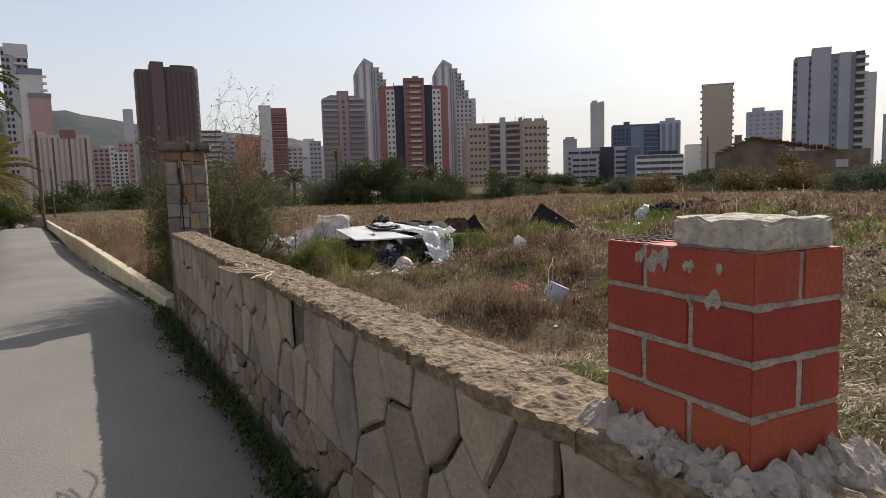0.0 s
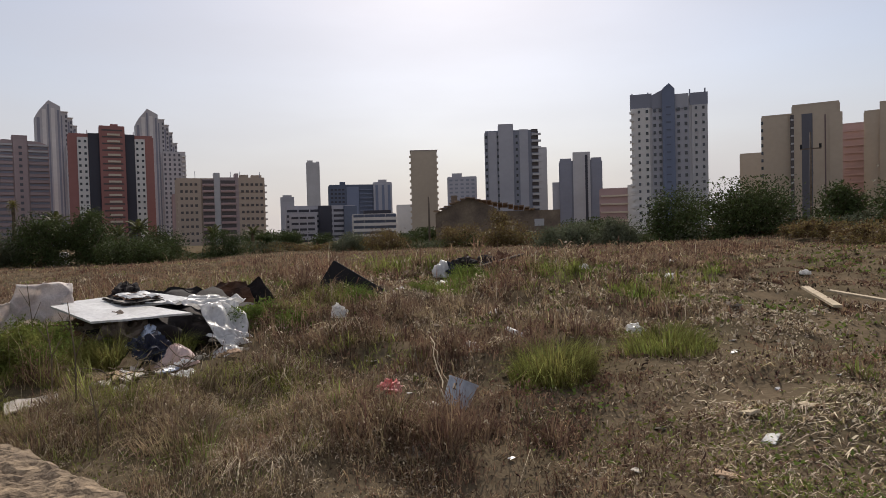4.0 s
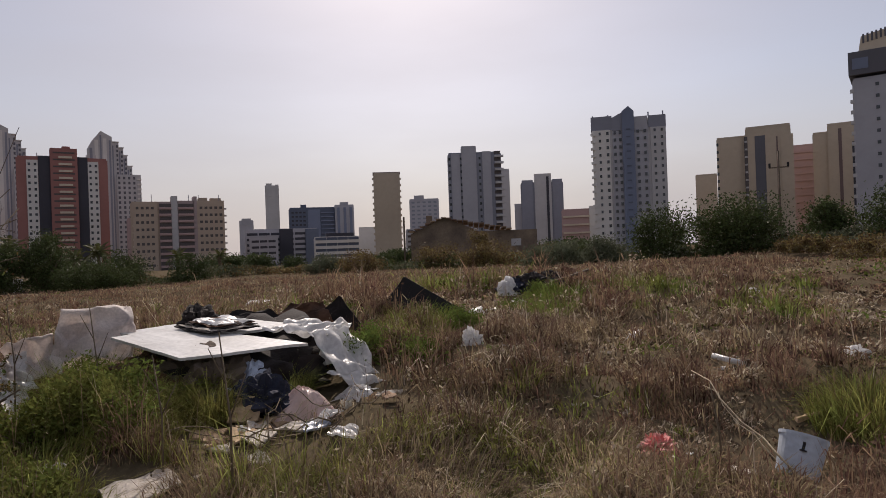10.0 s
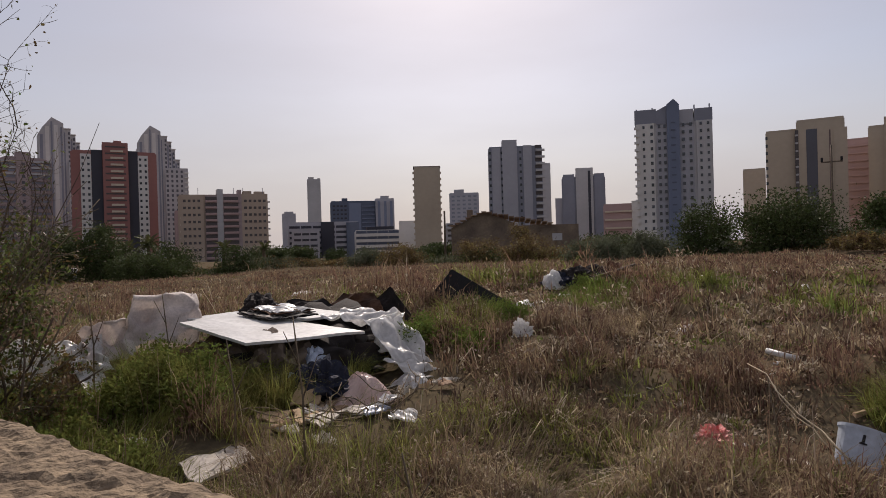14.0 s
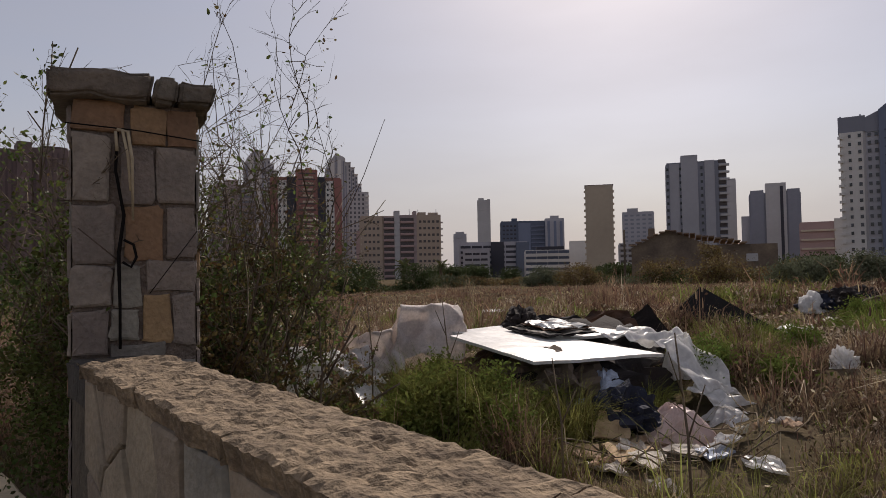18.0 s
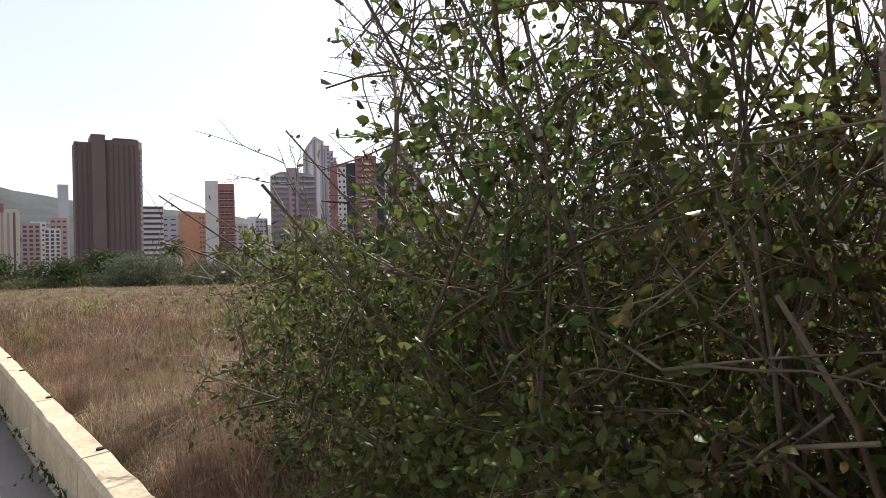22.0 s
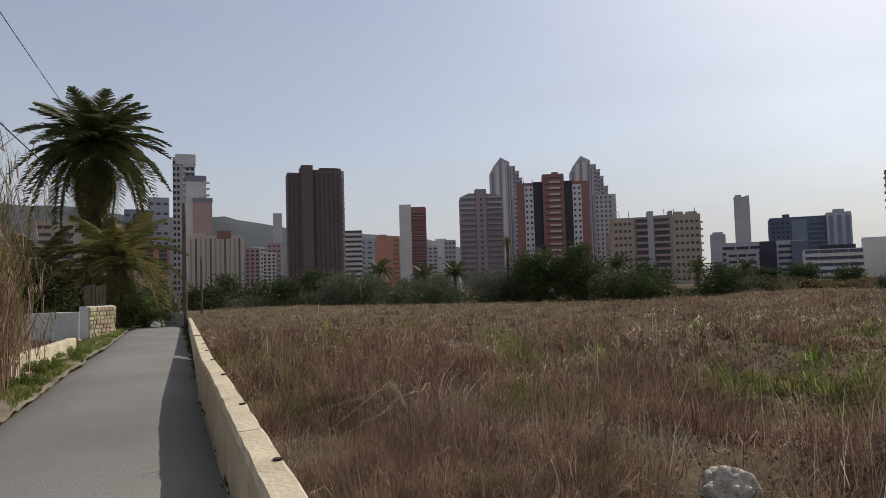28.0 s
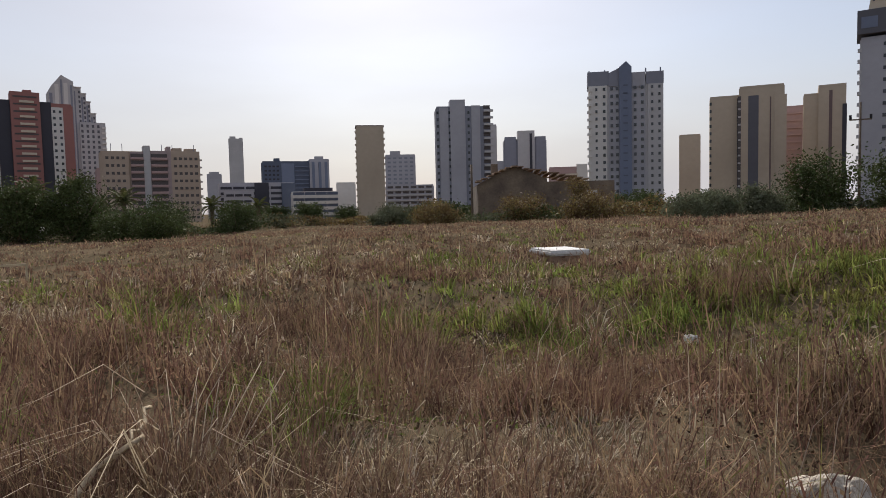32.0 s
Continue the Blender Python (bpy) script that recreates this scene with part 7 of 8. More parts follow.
shrub("dense dark tree beside the palms", 38.6, 64, 5.5, -1.2, 4.9, D, 2400, 0.2, "tree")
shrub("dark rounded bush before the palms", 39.1, 55.9, 7.8, -1.2, 1.9, D, 2600, 0.17)
shrub("dark bush next to the round ones", 44.5, 60, 5.5, -1, 2.6, D, 1600, 0.18)
shrub("rounded dark bush at the field edge", 50.3, 56.3, 4.4, -0.8, 2.0, D, 1300, 0.17)
shrub("small rounded dark bush at the field edge", 54.9, 54.3, 2.4, -0.6, 2.0, D, 800, 0.16)
shrub("rounded dark bush at the field edge", 56.7, 52.0, 3.6, -0.6, 2.2, D, 1200, 0.17)
shrub("low dark bush at the field edge", 59.1, 48.8, 3.5, -0.6, 1.5, D, 1000, 0.17)
shrub("low scrub before the farmhouse", 55.4, 41.5, 5.2, -1, 1.5, O, 1300, 0.17)
shrub("brown scrub before the farmhouse", 55, 36.1, 5.6, -1, 1.7, M_LEAF_DRY, 1300, 0.16)
shrub("brown scrub by the farmhouse wall", 57.2, 28.4, 6.2, -0.4, 2.2, M_LEAF_DRY, 1500, 0.16)
shrub("reddish scrub by the farmhouse", 53.9, 21.8, 6, -0.4, 2.4, M_LEAF_DRY, 1500, 0.16)
shrub("tall reddish bare shrub", 55.5, 23.1, 2.7, -0.2, 3.6, M_LEAF_DRY, 700, 0.14)
shrub("low green thicket beyond the field", 46.8, 12.5, 7, -0.3, 1.7, O, 1900, 0.16)
shrub("low green thicket beside the tall bushes", 47.9, 8.9, 4, -0.2, 2.1, O, 1400, 0.16)
shrub("big dark leafy tree at the field edge", 50.7, 5.5, 5.2, 0, 4.3, D, 2400, 0.17, "tree")
shrub("big dark spreading tree at the field edge", 47.3, 0.1, 6.6, 0.1, 4.3, D, 3200, 0.17, "tree")
shrub("big dark tree on the rise", 49.5, -5.0, 4.2, 0.6, 4.0, D, 1900, 0.17, "tree")
shrub("big dark tree on the rise", 47.3, -8.6, 4.6, 1.0, 4.5, D, 2000, 0.17, "tree")
shrub("big dark tree on the rise", 46, -13, 5, 0.8, 4.6, D, 1900, 0.17, "tree")
shrub("dry scrub on the rise", 40, -4, 5, 0.6, 1.5, M_LEAF_DRY, 1300, 0.12)
shrub("dry scrub on the rise", 36, -7, 6, 0.5, 1.4, M_LEAF_DRY, 1300, 0.12)
for k, (yy, w_) in enumerate(((18.6, 0.9), (20.2, 1.1), (21.6, 0.9), (23.4, 1.2), (25.2, 1.0), (12.2, 0.5), (8.2, 0.4), (5.4, 0.45), (2.8, 0.4), (0.4, 0.5), (-2.2, 0.45))):
    xx = float(road_left(np.array(yy))) - 0.12 - 0.3 * w_
    shrub("low green weed growing on the verge of the lane", xx, yy, w_, -9, float(road_z(np.array(yy))) + 0.22 * w_ ** 0.5 + 0.05, M_WEED, int(260 * w_ / 0.5), 0.035, "verge_weed", base=float(road_z(np.array(yy))) - 0.02, group="weeds on the verge")
for xx, yy, w_, h_ in ((2.10, 0.55, 0.6, 0.42), (2.3, 0.2, 0.45, 0.4), (2.35, 0.85, 0.4, 0.4), (1.9, -0.1, 0.4, 0.26), (5.9, -0.3, 0.5, 0.3), (7.4, -0.3, 0.6, 0.3), (4.4, -0.1, 0.5, 0.3), (9.2, 0.0, 0.7, 0.34), (1.0, 9.3, 0.5, 0.24), (0.9, 12.6, 0.6, 0.26), (1.2, -0.4, 0.6, 0.2), (1.3, 0.25, 0.6, 0.24), (1.0, 0.55, 0.5, 0.26), (1.7, 0.35, 0.6, 0.3), (1.95, 0.25, 0.5, 0.34), (2.55, 0.02, 0.3, 0.36), (3.9, -0.35, 0.45, 0.26), (4.2, -0.7, 0.5, 0.24)):
    shrub("leafy dark green weed in front of the rubbish" if xx < 3 and yy < 2 else "leafy green weed in the field", xx, yy, w_, -9, gz(xx, yy) + h_, M_WEED, int(900 * w_), 0.026, "leafy_weed", base=gz(xx, yy) - 0.02, group="leafy weeds in the field")
shrub("low hedge at the end of the kerb", 6, 77.7, 5.5, -1.2, 2.4, D, 1300, 0.2)
shrub("low hedge at the end of the kerb", 10.2, 75.2, 4.8, -1.2, 2.0, D, 1300, 0.2)
shrub("low hedge at the end of the kerb", 2.5, 70, 4.0, -1.4, 1.4, D, 1000, 0.2)
shrub("low dark bush at the field edge", 20.5, 78, 7, -1.4, 2.2, D, 1500, 0.2)
shrub("green bush at the foot of the palm", -1.4, 43.5, 2.2, -1.2, 1.3, M_LEAF_BUSH, 1400, 0.11)
for k in range(9):
    shrub("dark garden tree beyond the plots", -19 - 6.2 * k, 42 + 3 * (k % 3), 5.5, -2, 1.6 + 0.7 * (k % 3), D, 900, 0.22, "tree", group="garden trees beyond the plots")
for k in range(3):
    shrub("narrow dark cypress by the cottage", -20.5 - 1.6 * k, 40 + k, 1.2, -2, 3.4 - 0.5 * k, D, 700, 0.14, "cypress", group="cypresses by the cottage")
shrub("pepper tree by the far lane", -7.5, 44, 6, -1.3, 2.6, D, 1600, 0.2, "tree")
shrub("distant belt of trees", 60, 95, 16, -1.6, 2.0, D, 2200, 0.3, "tree")
shrub("distant belt of trees", 80, 80, 14, -1.4, 2.2, D, 2000, 0.3, "tree")
shrub("distant belt of trees", 85, 50, 14, -1.2, 1.8, D, 2000, 0.3, "tree")
shrub("distant belt of trees", 80, 22, 12, -0.5, 2.4, D, 1800, 0.28, "tree")
shrub("distant belt of trees", -6, 90, 14, -1.6, 2.4, D, 1800, 0.3, "tree")

def scrub_belt():
    """The unbroken low scrub along the far edge of the field."""
    px, py = np.array([1, 16, 30, 41, 52, 58, 59, 55, 51, 48, 47, 46]), np.array([70, 77, 73, 63, 57, 46, 30, 18, 6, -2, -10, -20])
    n = 60000
    s = NR.uniform(0, len(px) - 1.001, n)
    i = s.astype(int)
    f = s - i
    x = px[i] * (1 - f) + px[i + 1] * f + NR.normal(0, 1.6, n)
    y = py[i] * (1 - f) + py[i + 1] * f + NR.normal(0, 1.6, n)
    top = 0.35 + 1.5 * vnoise(x, y, 2.6) * vnoise(x, y, 7.0) * 1.6
    z = ground_z(x, y) + top * NR.rand(n) ** 0.7
    c = np.stack([x, y, z], 1)
    kind = vnoise(x, y, 5.0) + NR.normal(0, 0.05, n)
    for nm, m, sel in (("dark_scrub", M_LEAF_DARK, kind < 0.45), ("olive_scrub", M_LEAF_OLIVE, (kind >= 0.45) & (kind < 0.62)), ("brown_scrub", M_LEAF_DRY, kind >= 0.62)):
        stuff(nm, leaf_mesh(nm, c[sel], NR.uniform(0.07, 0.15, int(sel.sum())), m, NR), "low scrub along the far edge of the field", "scrub")
scrub_belt()

def frond_mesh(name, length, droop, m, leaflets, lw):
    vs, qs = [], []
    pts = []
    for i in range(15):
        s = i / 14
        pts.append(Vector((length * s * (1 - 0.16 * droop * s), 0, length * (0.42 * s - droop * 0.75 * s * s))))
    for i in range(14):
        p, q = pts[i], pts[i + 1]
        b = len(vs)
        r = 0.03 * (1 - i / 15)
        vs += [(p.x, -r, p.z), (p.x, r, p.z), (q.x, r * 0.9, q.z), (q.x, -r * 0.9, q.z)]
        qs.append((b, b + 1, b + 2, b + 3))
    for i in range(leaflets):
        s = 0.08 + 0.92 * (i + NR.rand() * 0.6) / leaflets
        k = min(13, int(s * 14))
        p = pts[k].lerp(pts[k + 1], s * 14 - k)
        ln = length * 0.2 * (math.sin(math.pi * min(1, s * 0.85 + 0.12)) + 0.15)
        for sd in (-1, 1):
            e = p + Vector((ln * 0.55, sd * ln * 0.8, -ln * (0.35 + 0.3 * NR.rand())))
            b = len(vs)
            vs += [(p.x - lw, sd * 0.01, p.z), (p.x + lw, sd * 0.01, p.z), (e.x, e.y, e.z), (e.x - 0.4 * lw, e.y, e.z - 0.2 * lw)]
            qs.append((b, b + 1, b + 2, b + 3))
    me = bpy.data.meshes.new(name)
    me.from_pydata(vs, [], qs)
    me.materials.append(m)
    return me

def palm(label, x, y, high, crown, fronds, m, z=None, trunk_r=0.2, leaflets=26, dry=0, group="palms of the field edge"):
    g = gz(x, y) - 0.1 if z is None else z
    t = thing("palm_tree", label, "palm tree", (x, y, g), NR.uniform(0, 360), group=group)
    tubes("trunk", [[(0.05 * math.sin(i), 0, high * i / 10, trunk_r * (1.25 - 0.3 * i / 10) * (1.06 if i % 2 else 0.96)) for i in range(11)]], M_TRUNK, t, sides=10)
    kinds = [frond_mesh("frond", crown, d, m, leaflets, (0.07 if leaflets < 20 else 0.034) * crown / 2) for d in (0.75, 1.15, 1.5, 1.85)]
    old = [frond_mesh("dry_frond", crown * 0.85, d, M_PALM_DRY, leaflets, 0.03 * crown / 2) for d in (1.8, 2.2)]
    for i in range(fronds):
        f = i / fronds
        ob = new("frond", kinds[min(3, int(f * 4))])
        ob.parent = t
        ob.matrix_local = Matrix.Translation((0, 0, high - 0.15 * f)) @ pose(0, 0, 0, 0, 0, i * 137.5 + NR.uniform(-12, 12)) @ pose(0, 0, 0, NR.uniform(-12, 12), -62 + 78 * f + NR.uniform(-7, 7), 0)
    for i in range(dry):
        ob = new("dry_frond", old[i % 2])
        ob.parent = t
        ob.matrix_local = Matrix.Translation((0, 0, high - 0.4)) @ pose(0, 0, 0, 0, 0, i * 137.5 + NR.uniform(-12, 12)) @ pose(0, 0, 0, NR.uniform(-12, 12), 28 + NR.uniform(-8, 26), 0)
    return t
palm("tall date palm with a shaggy drooping crown", -4.1, 47.2, 10.0, 4.2, 64, M_PALM, -1.2, 0.38, 34, 26, "palms by the lane")
palm("short date palm with yellowing drooping fronds", -2.9, 45.0, 3.6, 3.9, 34, M_PALM_DRY, -1.2, 0.45, 30, 18, "palms by the lane")
palm("second low palm beside the lane", -6.8, 46.5, 3.0, 3.6, 26, M_PALM_DRY, -1.2, 0.4, 26, 12, "palms by the lane")
for x, y, h, c, n in ((23.5, 84, 4.0, 2.2, 22), (34.1, 85, 3.6, 2.6, 24), (29.5, 84, 3.4, 2.4, 20), (42.6, 69.5, 5.0, 2.0, 24), (37.5, 68, 4.6, 2.0, 20), (49.2, 70.9, 4.2, 2.2, 22), (47, 72, 3.6, 2.0, 20), (55, 64, 2.8, 1.8, 18), (58, 60, 2.6, 1.6, 16)):
    palm("palm standing among the shrubs of the field edge", x, y, h, c, n, M_PALM, None, 0.2, 16)
palm("tall thin fan palm with a small ragged head", 35.8, 73.5, 7.2, 0.8, 26, M_PALM_DRY, None, 0.17, 14, 12)

def reeds(name, label, n, x0, x1, y0, y1, h0, h1, leaves):
    """A stand of canes: thin stems with long narrow leaves, one mesh each for stems and leaves."""
    x, y = NR.uniform(x0, x1, n), NR.uniform(y0, y1, n)
    gx = (vnoise(x, y, 0.7) > 0.36) | (NR.rand(n) < 0.3)
    x, y = x[gx], y[gx]
    thin = (x > -3.39 - (y - 9.55) * 0.52) | (NR.rand(len(x)) < 0.05) | (y < 8.55)
    x, y = x[thin], y[thin]
    n = len(x)
    z = ground_z(x, y) - 0.05
    h = NR.uniform(h0, h1, n) * (0.75 + 0.35 * vnoise(x, y, 1.4))
    az, ln = NR.uniform(0, 6.28, n), np.abs(NR.normal(0.14, 0.13, n))
    B = np.stack([x, y, z], 1)
    d = np.stack([np.cos(az), np.sin(az), np.zeros(n)], 1)
    rings, lv = [], [0, 0.35, 0.7, 1.0]
    for s in lv:
        c = B + np.array([0, 0, 1.0]) * (h * s)[:, None] + d * (h * ln * s * s)[:, None]
        r = 0.0068 * (1 - 0.7 * s) * NR.uniform(0.8, 1.25, n)
        for k in range(3):
            a = 2 * math.pi * k / 3
            rings.append(c + np.array([math.cos(a), math.sin(a), 0])[None, :] * r[:, None])
    v = np.stack(rings, 1).reshape(-1, 3)
    o = (np.arange(n) * 12)[:, None]
    q = np.concatenate([o + np.array([[i * 3 + k, i * 3 + (k + 1) % 3, i * 3 + 3 + (k + 1) % 3, i * 3 + 3 + k]]) for i in range(3) for k in range(3)])
    stuff(name, raw_mesh(name, v, q, np.zeros((0, 3), np.int32), M_REED), label, "reeds")
    m = n * leaves
    i = NR.randint(0, n, m)
    s = NR.uniform(0.12, 1.0, m) ** 0.5
    c = B[i] + np.array([0, 0, 1.0]) * (h[i] * s)[:, None] + d[i] * (h[i] * ln[i] * s * s)[:, None]
    for tag, mm, sel in (("_dry_leaves", M_REED, NR.rand(m) < 0.95 - 0.5 * s), ("_green_leaves", M_REED_GREEN, None)):
        sel = sel if sel is not None else ~last
        last = sel
        k = int(sel.sum())
        stuff(name + tag, blade_mesh(name + tag, c[sel], NR.uniform(0.25, 0.75, k), NR.uniform(0.008, 0.017, k), NR.uniform(0, 6.28, k), np.abs(NR.normal(0.7, 0.45, k)), mm), "long narrow leaves of the tall reeds", "reeds")
reeds("reed_stand", "dense stand of tall dry reddish reeds beside the lane", 1000, -4.3, -2.75, 8.6, 19.5, 2.2, 4.3, 17)
reeds("reed_fringe", "thinner reeds growing along the retaining wall", 52, -5.8, -4.0, 3.5, 8.0, 2.6, 4.4, 15)
reeds("reed_edge", "reeds hanging over the lane further down", 420, -3.3, -2.5, 11, 21, 0.8, 2.6, 8)
reeds("reed_near", "sparse reeds above the low walls", 110, -5.0, -3.85, -2.5, 3.6, 1.8, 3.6, 6)
t = thing("leaning_cane", "broken pale cane leaning on the retaining wall", "cane", (-3.9, 9.4, -0.05))
tubes("cane", [[(-0.6, -0.4, 0.0, 0.02), (0.2, 0.9, 0.55, 0.016), (0.9, 2.2, 1.05, 0.012)]], M_STICK, t)
t = thing("leaning_cane", "thick broken cane leaning over the retaining wall", "cane", (-4.0, 7.6, 0.0))
tubes("cane", [[(0.12, 0.35, -0.05, 0.035), (-0.5, -0.5, 0.75, 0.03)]], M_STICK, t)

# ---- bramble by the pier ----
def bramble():
    t = thing("bramble_bush", "large untidy bramble with dark leaves and bare arching twigs", "bush", (0.9, 2.4, gz(0.9, 2.4)))
    g = gz(0.9, 2.4)
    R = random.Random(5)
    green, dry, bare = [], [], []
    leaves_g, leaves_d = [], []
    def grow(p, d, ln, r, depth, kind):
        pts, n = [], 6
        q, v = Vector(p), Vector(d).normalized()
        for i in range(n + 1):
            pts.append((q.x, q.y, q.z, r * (1 - 0.7 * i / n)))
            if kind != "a" and (q.x > (1.55 if kind == "d" else 1.30) + 0.6 * (q.y - 0.3) - 0.15 * max(0, q.z - 1.5) or q.y < (0.98 if kind == "l" else 0.35) or q.x < -0.3 or (q.z > 2.2 and q.x < 0.85 and kind != "l") or (q.z > 1.25 and q.y > 1.79 + 1.74 * q.x)):
                break
            if i < n:
                v = (v + Vector((R.gauss(0, 0.16), R.gauss(0, 0.16), R.gauss(-0.015, 0.13)))).normalized()
                if q.x < (-0.1 if kind == "l" else 0.12) and v.x < 0:
                    v.x *= -0.3
                q = q + v * ln / n
                if depth < (2 if kind == "g" else 3) and R.random() < (0.62, 0.8, 0.6)[depth]:
                    side = (v + Vector((R.gauss(0, 0.7), R.gauss(0, 0.7), R.gauss(0.1, 0.5)))).normalized()
                    grow(q, side, ln * R.uniform(0.28, 0.48), r * 0.6, depth + 1, kind)
                if depth >= 1:
                    low = max(0.0, 1 - max(0, q.z - g - 1.0) / 0.4)
                    chance = 0.10 if kind == "a" else 0.75 if kind == "l" else (0.05 + 0.2 * low) if kind == "t" else (0.95 if kind == "g" else 0.55) * (0.15 + 0.85 * low)
                    if (q.x < (0.5 if q.y > 3.2 else 0.0) and kind != "l") or (q.y > 5.2 and kind != "a"):
                        chance = 0
                    for _ in range(3 if kind in "gl" else 2):
                        if R.random() < chance:
                            (leaves_g if kind in "gtal" or R.random() < 0.2 else leaves_d).append((q.x + R.gauss(0, 0.02), q.y + R.gauss(0, 0.02), max(g + 0.05, q.z + R.gauss(0, 0.02))))
        if min(p[0] for p in pts) > (0.45 if max(p[1] for p in pts) > 3.3 else -0.35):
            (bare if depth else green).append(pts)
    for k in range(26):
        y = R.uniform(1.25, 3.9)
        x = 0.42 + R.random() * 1.0
        grow((x, y, g - 0.05), (R.gauss(0, 0.45), R.gauss(0.05, 0.45), 1), R.uniform(0.9, 1.6) * (1 - 0.16 * max(0, y - 1.9)), 0.008, 0, "g")
    for k in range(44):
        grow((R.uniform(0.62, 1.3), R.uniform(1.0, 2.1), g), (R.gauss(0.0, 0.3), R.gauss(0.08, 0.3), 1), R.uniform(1.6, 2.3), 0.008, 0, "t")
    for k in range(6):
        grow((R.uniform(0.3, 0.6), R.uniform(1.05, 1.5), g + 0.3), (R.gauss(-0.22, 0.1), R.gauss(0.02, 0.12), 1), R.uniform(1.2, 1.65), 0.006, 0, "l")
    for k in range(12):
        grow((R.uniform(0.85, 1.15), R.uniform(0.7, 1.2), g), (R.gauss(0.0, 0.12), R.gauss(0.0, 0.15), 1), R.uniform(1.9, 2.4), 0.006, 0, "d")
    for k in range(24):
        x, y = R.uniform(0.65, 1.3), R.uniform(0.45, 1.5)
        grow((x, y, g), (R.gauss(0.0, 0.28), R.gauss(0.0, 0.28), 1), R.uniform(0.7, 1.3), 0.011, 0, "d")
    for k in range(30):
        grow((R.uniform(0.75, 1.6), R.uniform(1.9, 3.1), g), (R.gauss(-0.05, 0.28), R.gauss(0.05, 0.28), 1), R.uniform(1.5, 2.1), 0.0075, 0, "t")
    for k in range(12):
        grow((R.uniform(0.9, 1.6), R.uniform(2.7, 3.9), g), (R.gauss(-0.12, 0.2), R.gauss(0.25, 0.2), 1), R.uniform(1.2, 2.1), 0.009, 0, "t")
    for k in range(8):
        grow((R.uniform(0.7, 1.3), R.uniform(3.2, 4.2), g + 0.2), (R.gauss(-0.1, 0.3), R.gauss(0.7, 0.25), R.uniform(0.3, 0.8)), R.uniform(0.9, 1.4), 0.008, 1, "t")
    for a, b in (((1.0, 3.6, 0.9), (0.81, 4.71, 2.02)), ((1.1, 3.8, 0.7), (1.05, 4.58, 1.7)), ((1.0, 3.7, 0.6), (1.13, 5.1, 1.35)), ((1.15, 3.8, 0.9), (1.12, 4.3, 1.95)), ((1.2, 3.7, 0.4), (1.3, 5.1, 0.95)), ((1.05, 3.5, 0.5), (1.0, 4.6, 1.2)), ((1.25, 3.9, 0.3), (1.2, 4.9, 0.7))):
        A, B = Vector(a), Vector(b)
        grow((A.x, A.y, g), A - Vector((A.x, A.y, g)), A.z - g, 0.008, 3, "a")
        grow(A, B - A, (B - A).length * 1.1, 0.007, 1, "a")
    tagged(tubes("stem_mass", green, M_TWIG, t, sides=5), kind="stuff").matrix_world = Matrix.Identity(4)
    tagged(tubes("twig_mass", bare, M_TWIG, t, sides=3), kind="stuff").matrix_world = Matrix.Identity(4)
    # leafy body of the bush
    n = 24000
    c = []
    while len(c) < n:
        y, x, z = R.uniform(0.95, 4.3), R.uniform(0.10, 1.7), R.uniform(0, 1.75)
        edge = 0.24 + 0.28 * noise.noise((y * 1.7, z * 1.9, 0.5)) + 0.3 * max(0, y - 2.4)
        topz = 1.18 + 0.4 * noise.noise((y * 1.3, x * 1.6, 7)) - 0.3 * max(0, y - 2.9)
        if x > edge and z < topz and noise.noise((x * 4.5, y * 4.5, z * 4.5)) > -0.04:
            c.append((x, y, g + z))
    while len(c) < n + 700:
        x, y, z = R.uniform(0.42, 0.98), R.uniform(1.05, 1.65), R.uniform(1.2, 1.9)
        if noise.noise((x * 5, y * 5, z * 5 + 3)) > 0.02 + 0.35 * max(0, z - 1.5):
            c.append((x, y, z))
    k = len(c) + 3200
    while len(c) < k:
        x, y, z = R.uniform(-0.12, 0.55), R.uniform(1.0, 1.8), R.uniform(0.05, 1.6)
        if x > -0.05 + 0.22 * noise.noise((y * 3, z * 2.6, 2)) + 0.14 * max(0, z - 1.0) and noise.noise((x * 5, y * 5, z * 5 + 9)) > -0.05 + 0.4 * max(0, z - 1.15):
            c.append((x, y, g + z))
    k = len(c) + 1500
    while len(c) < k:
        x, y, z = R.uniform(0.72, 1.6), R.uniform(1.8, 2.85), R.uniform(1.1, 1.95)
        if noise.noise((x * 4, y * 4, z * 4 + 5)) > 0.02 + 0.3 * max(0, z - 1.45) + 0.25 * max(0, y - 2.45):
            c.append((x, y, z))
    # the branches over the path carry fewer leaves
    leaves_g = [p for i, p in enumerate(leaves_g) if not (p[0] < 0.45 and p[1] < 2.1 and p[2] > 1.1) or (i % 3 == 0 and p[0] > -0.16 + 0.03 * (i % 8))]
    lg = np.array(c + leaves_g)
    NRB = np.random.RandomState(3)
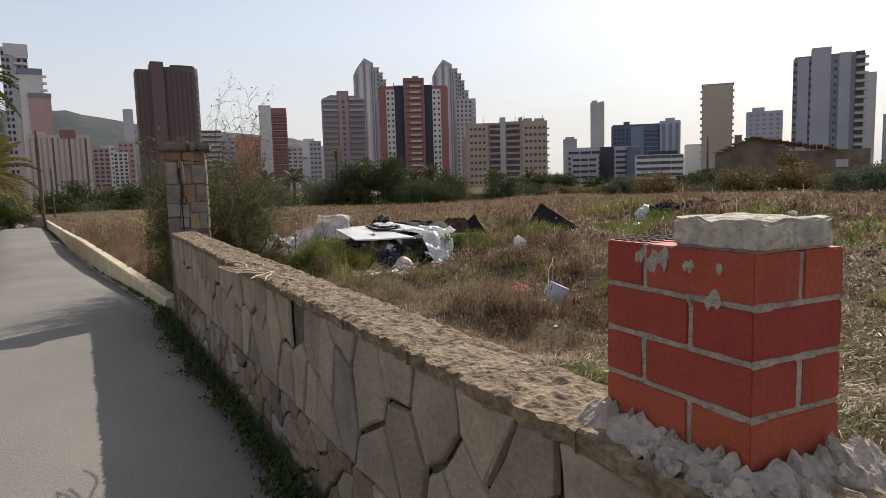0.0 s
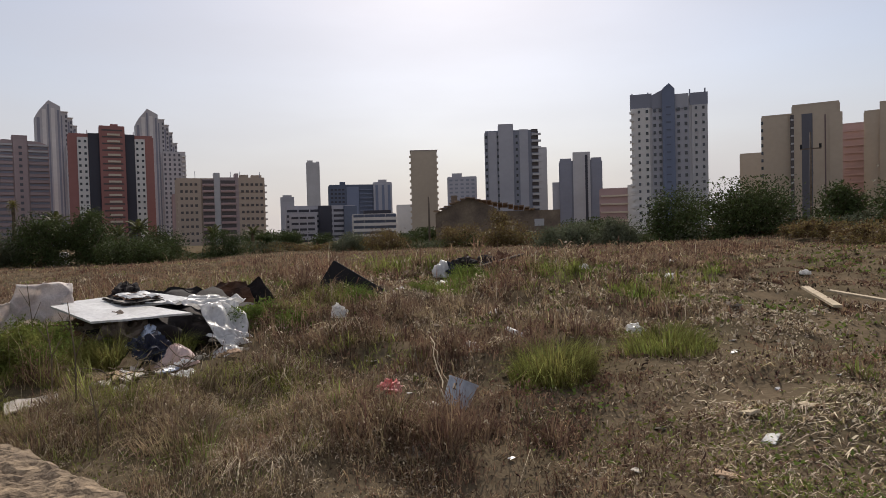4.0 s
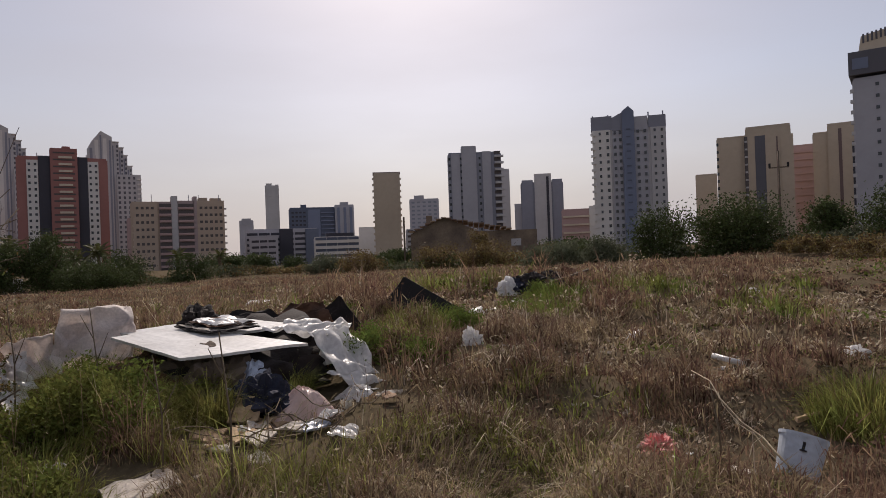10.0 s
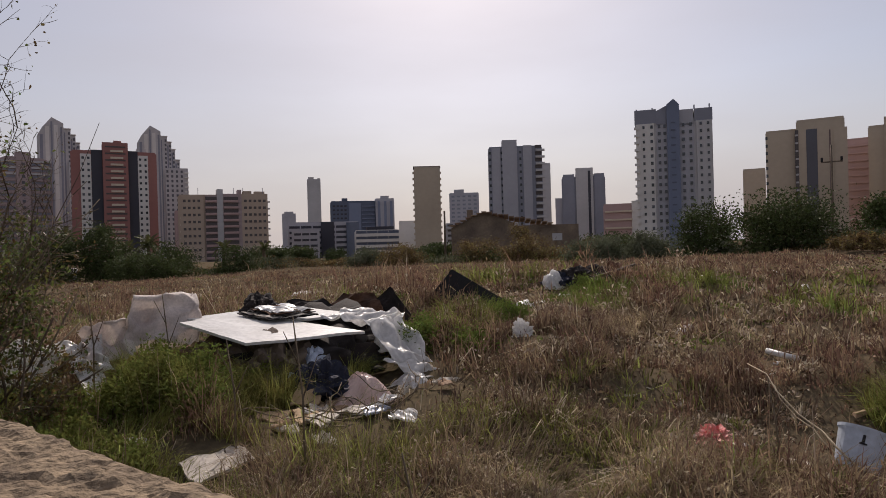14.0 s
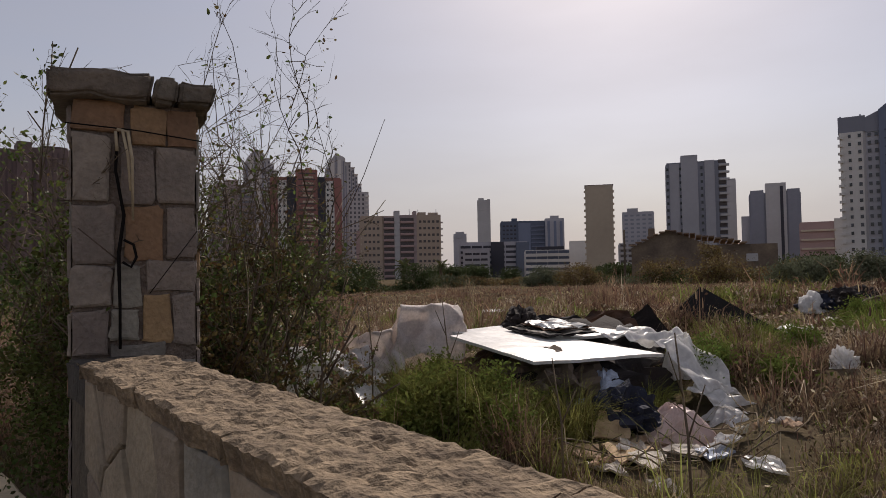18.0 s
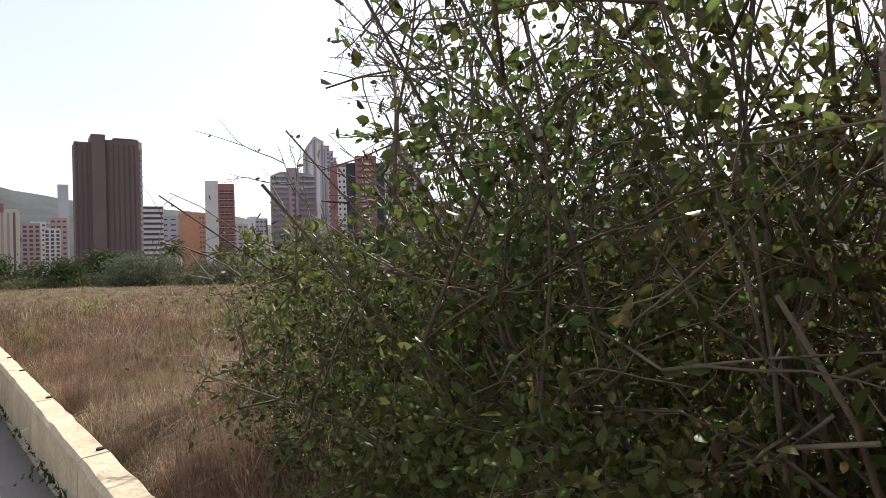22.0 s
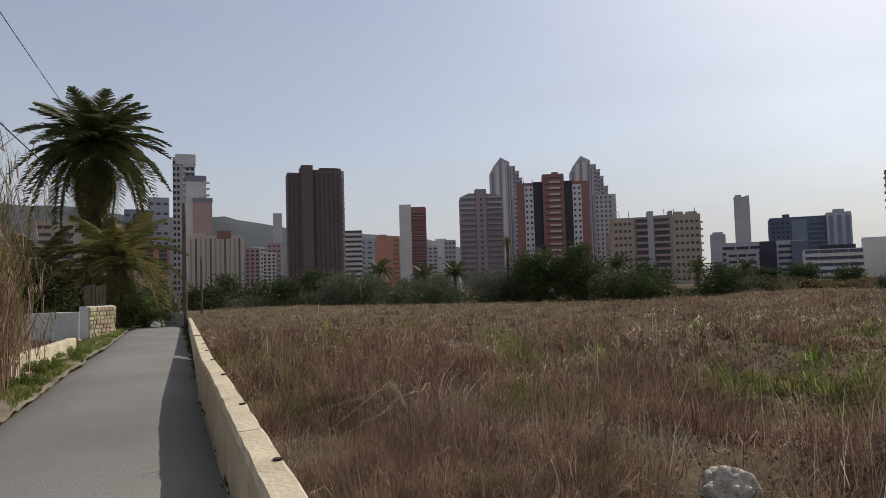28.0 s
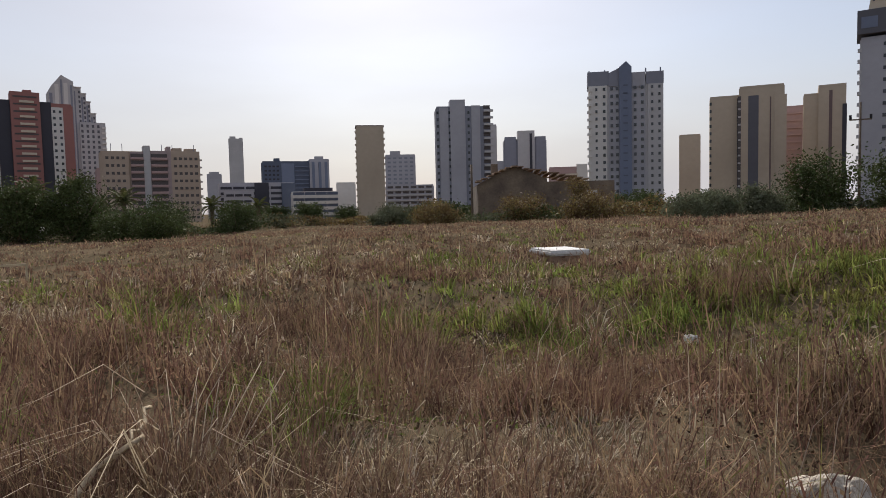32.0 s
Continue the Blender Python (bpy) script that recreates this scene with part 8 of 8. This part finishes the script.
    for nm, arr, m, s in (("foliage", lg, M_LEAF_BUSH, 0.0145), ("withered_foliage", np.array(leaves_d), M_LEAF_DRY, 0.013)):
        ob = tagged(new(nm, broad_leaves(nm, arr, s * NRB.uniform(0.55, 1.35, len(arr)), m, NRB)), kind="stuff")
        ob.parent = t
        ob.matrix_world = Matrix.Identity(4)
    tubes("dead_limb", [[(0.20, 1.24, g - 0.1, 0.016), (0.36, 1.22, 0.74, 0.0145), (0.39, 1.14, 0.88, 0.013), (0.43, 1.08, 1.02, 0.011), (0.45, 1.04, 1.14, 0.007)]], M_STICK, t, "pale dead limb leaning in the bush").matrix_world = Matrix.Identity(4)
bramble()
# twigs on the rubbish and lone dry stalks
def stalks():
    R = random.Random(9)
    st = []
    for k in range(26):
        x, y = R.uniform(2.1, 2.9), R.uniform(-1.1, -0.3)
        a, z = R.uniform(0, 6.28), gz(x, y) + 0.02
        pts = []
        for i in range(6):
            pts.append((x, y, z, 0.006 * (1 - 0.12 * i)))
            a += R.uniform(-0.6, 0.6)
            x, y, z = x + 0.08 * math.cos(a), y + 0.08 * math.sin(a), max(gz(x, y) + 0.01, z + R.uniform(-0.02, 0.07))
        st.append(pts)
    t = thing("dead_branches", "tangle of dead twigs on the rubbish", "branches")
    for p in st:
        tubes("twig", [p], M_TWIG, t)
    for k, (x, y, h) in enumerate(((1.55, -1.35, 0.75), (1.9, 0.95, 0.8), (2.2, 0.55, 0.75), (1.75, -0.65, 0.6), (8.9, -0.2, 0.6), (1.2, -2.2, 0.4), (3.05, -3.15, 0.45), (4.7, 11.5, 0.6))):
        t = thing("dry_stalk", "single dry weed stalk standing up", "stalk", (x, y, gz(x, y)), group="dry stalks")
        tubes("stem", [[(0, 0, -0.02, 0.006), (0.02, 0.02, h * 0.5, 0.005), (0.0, 0.05, h, 0.003)], [(0.02, 0.02, h * 0.5, 0.004), (0.08, -0.02, h * 0.75, 0.002)], [(0.01, 0.03, h * 0.7, 0.003), (-0.07, 0.04, h * 0.92, 0.002)]], M_TWIG, t)
stalks()
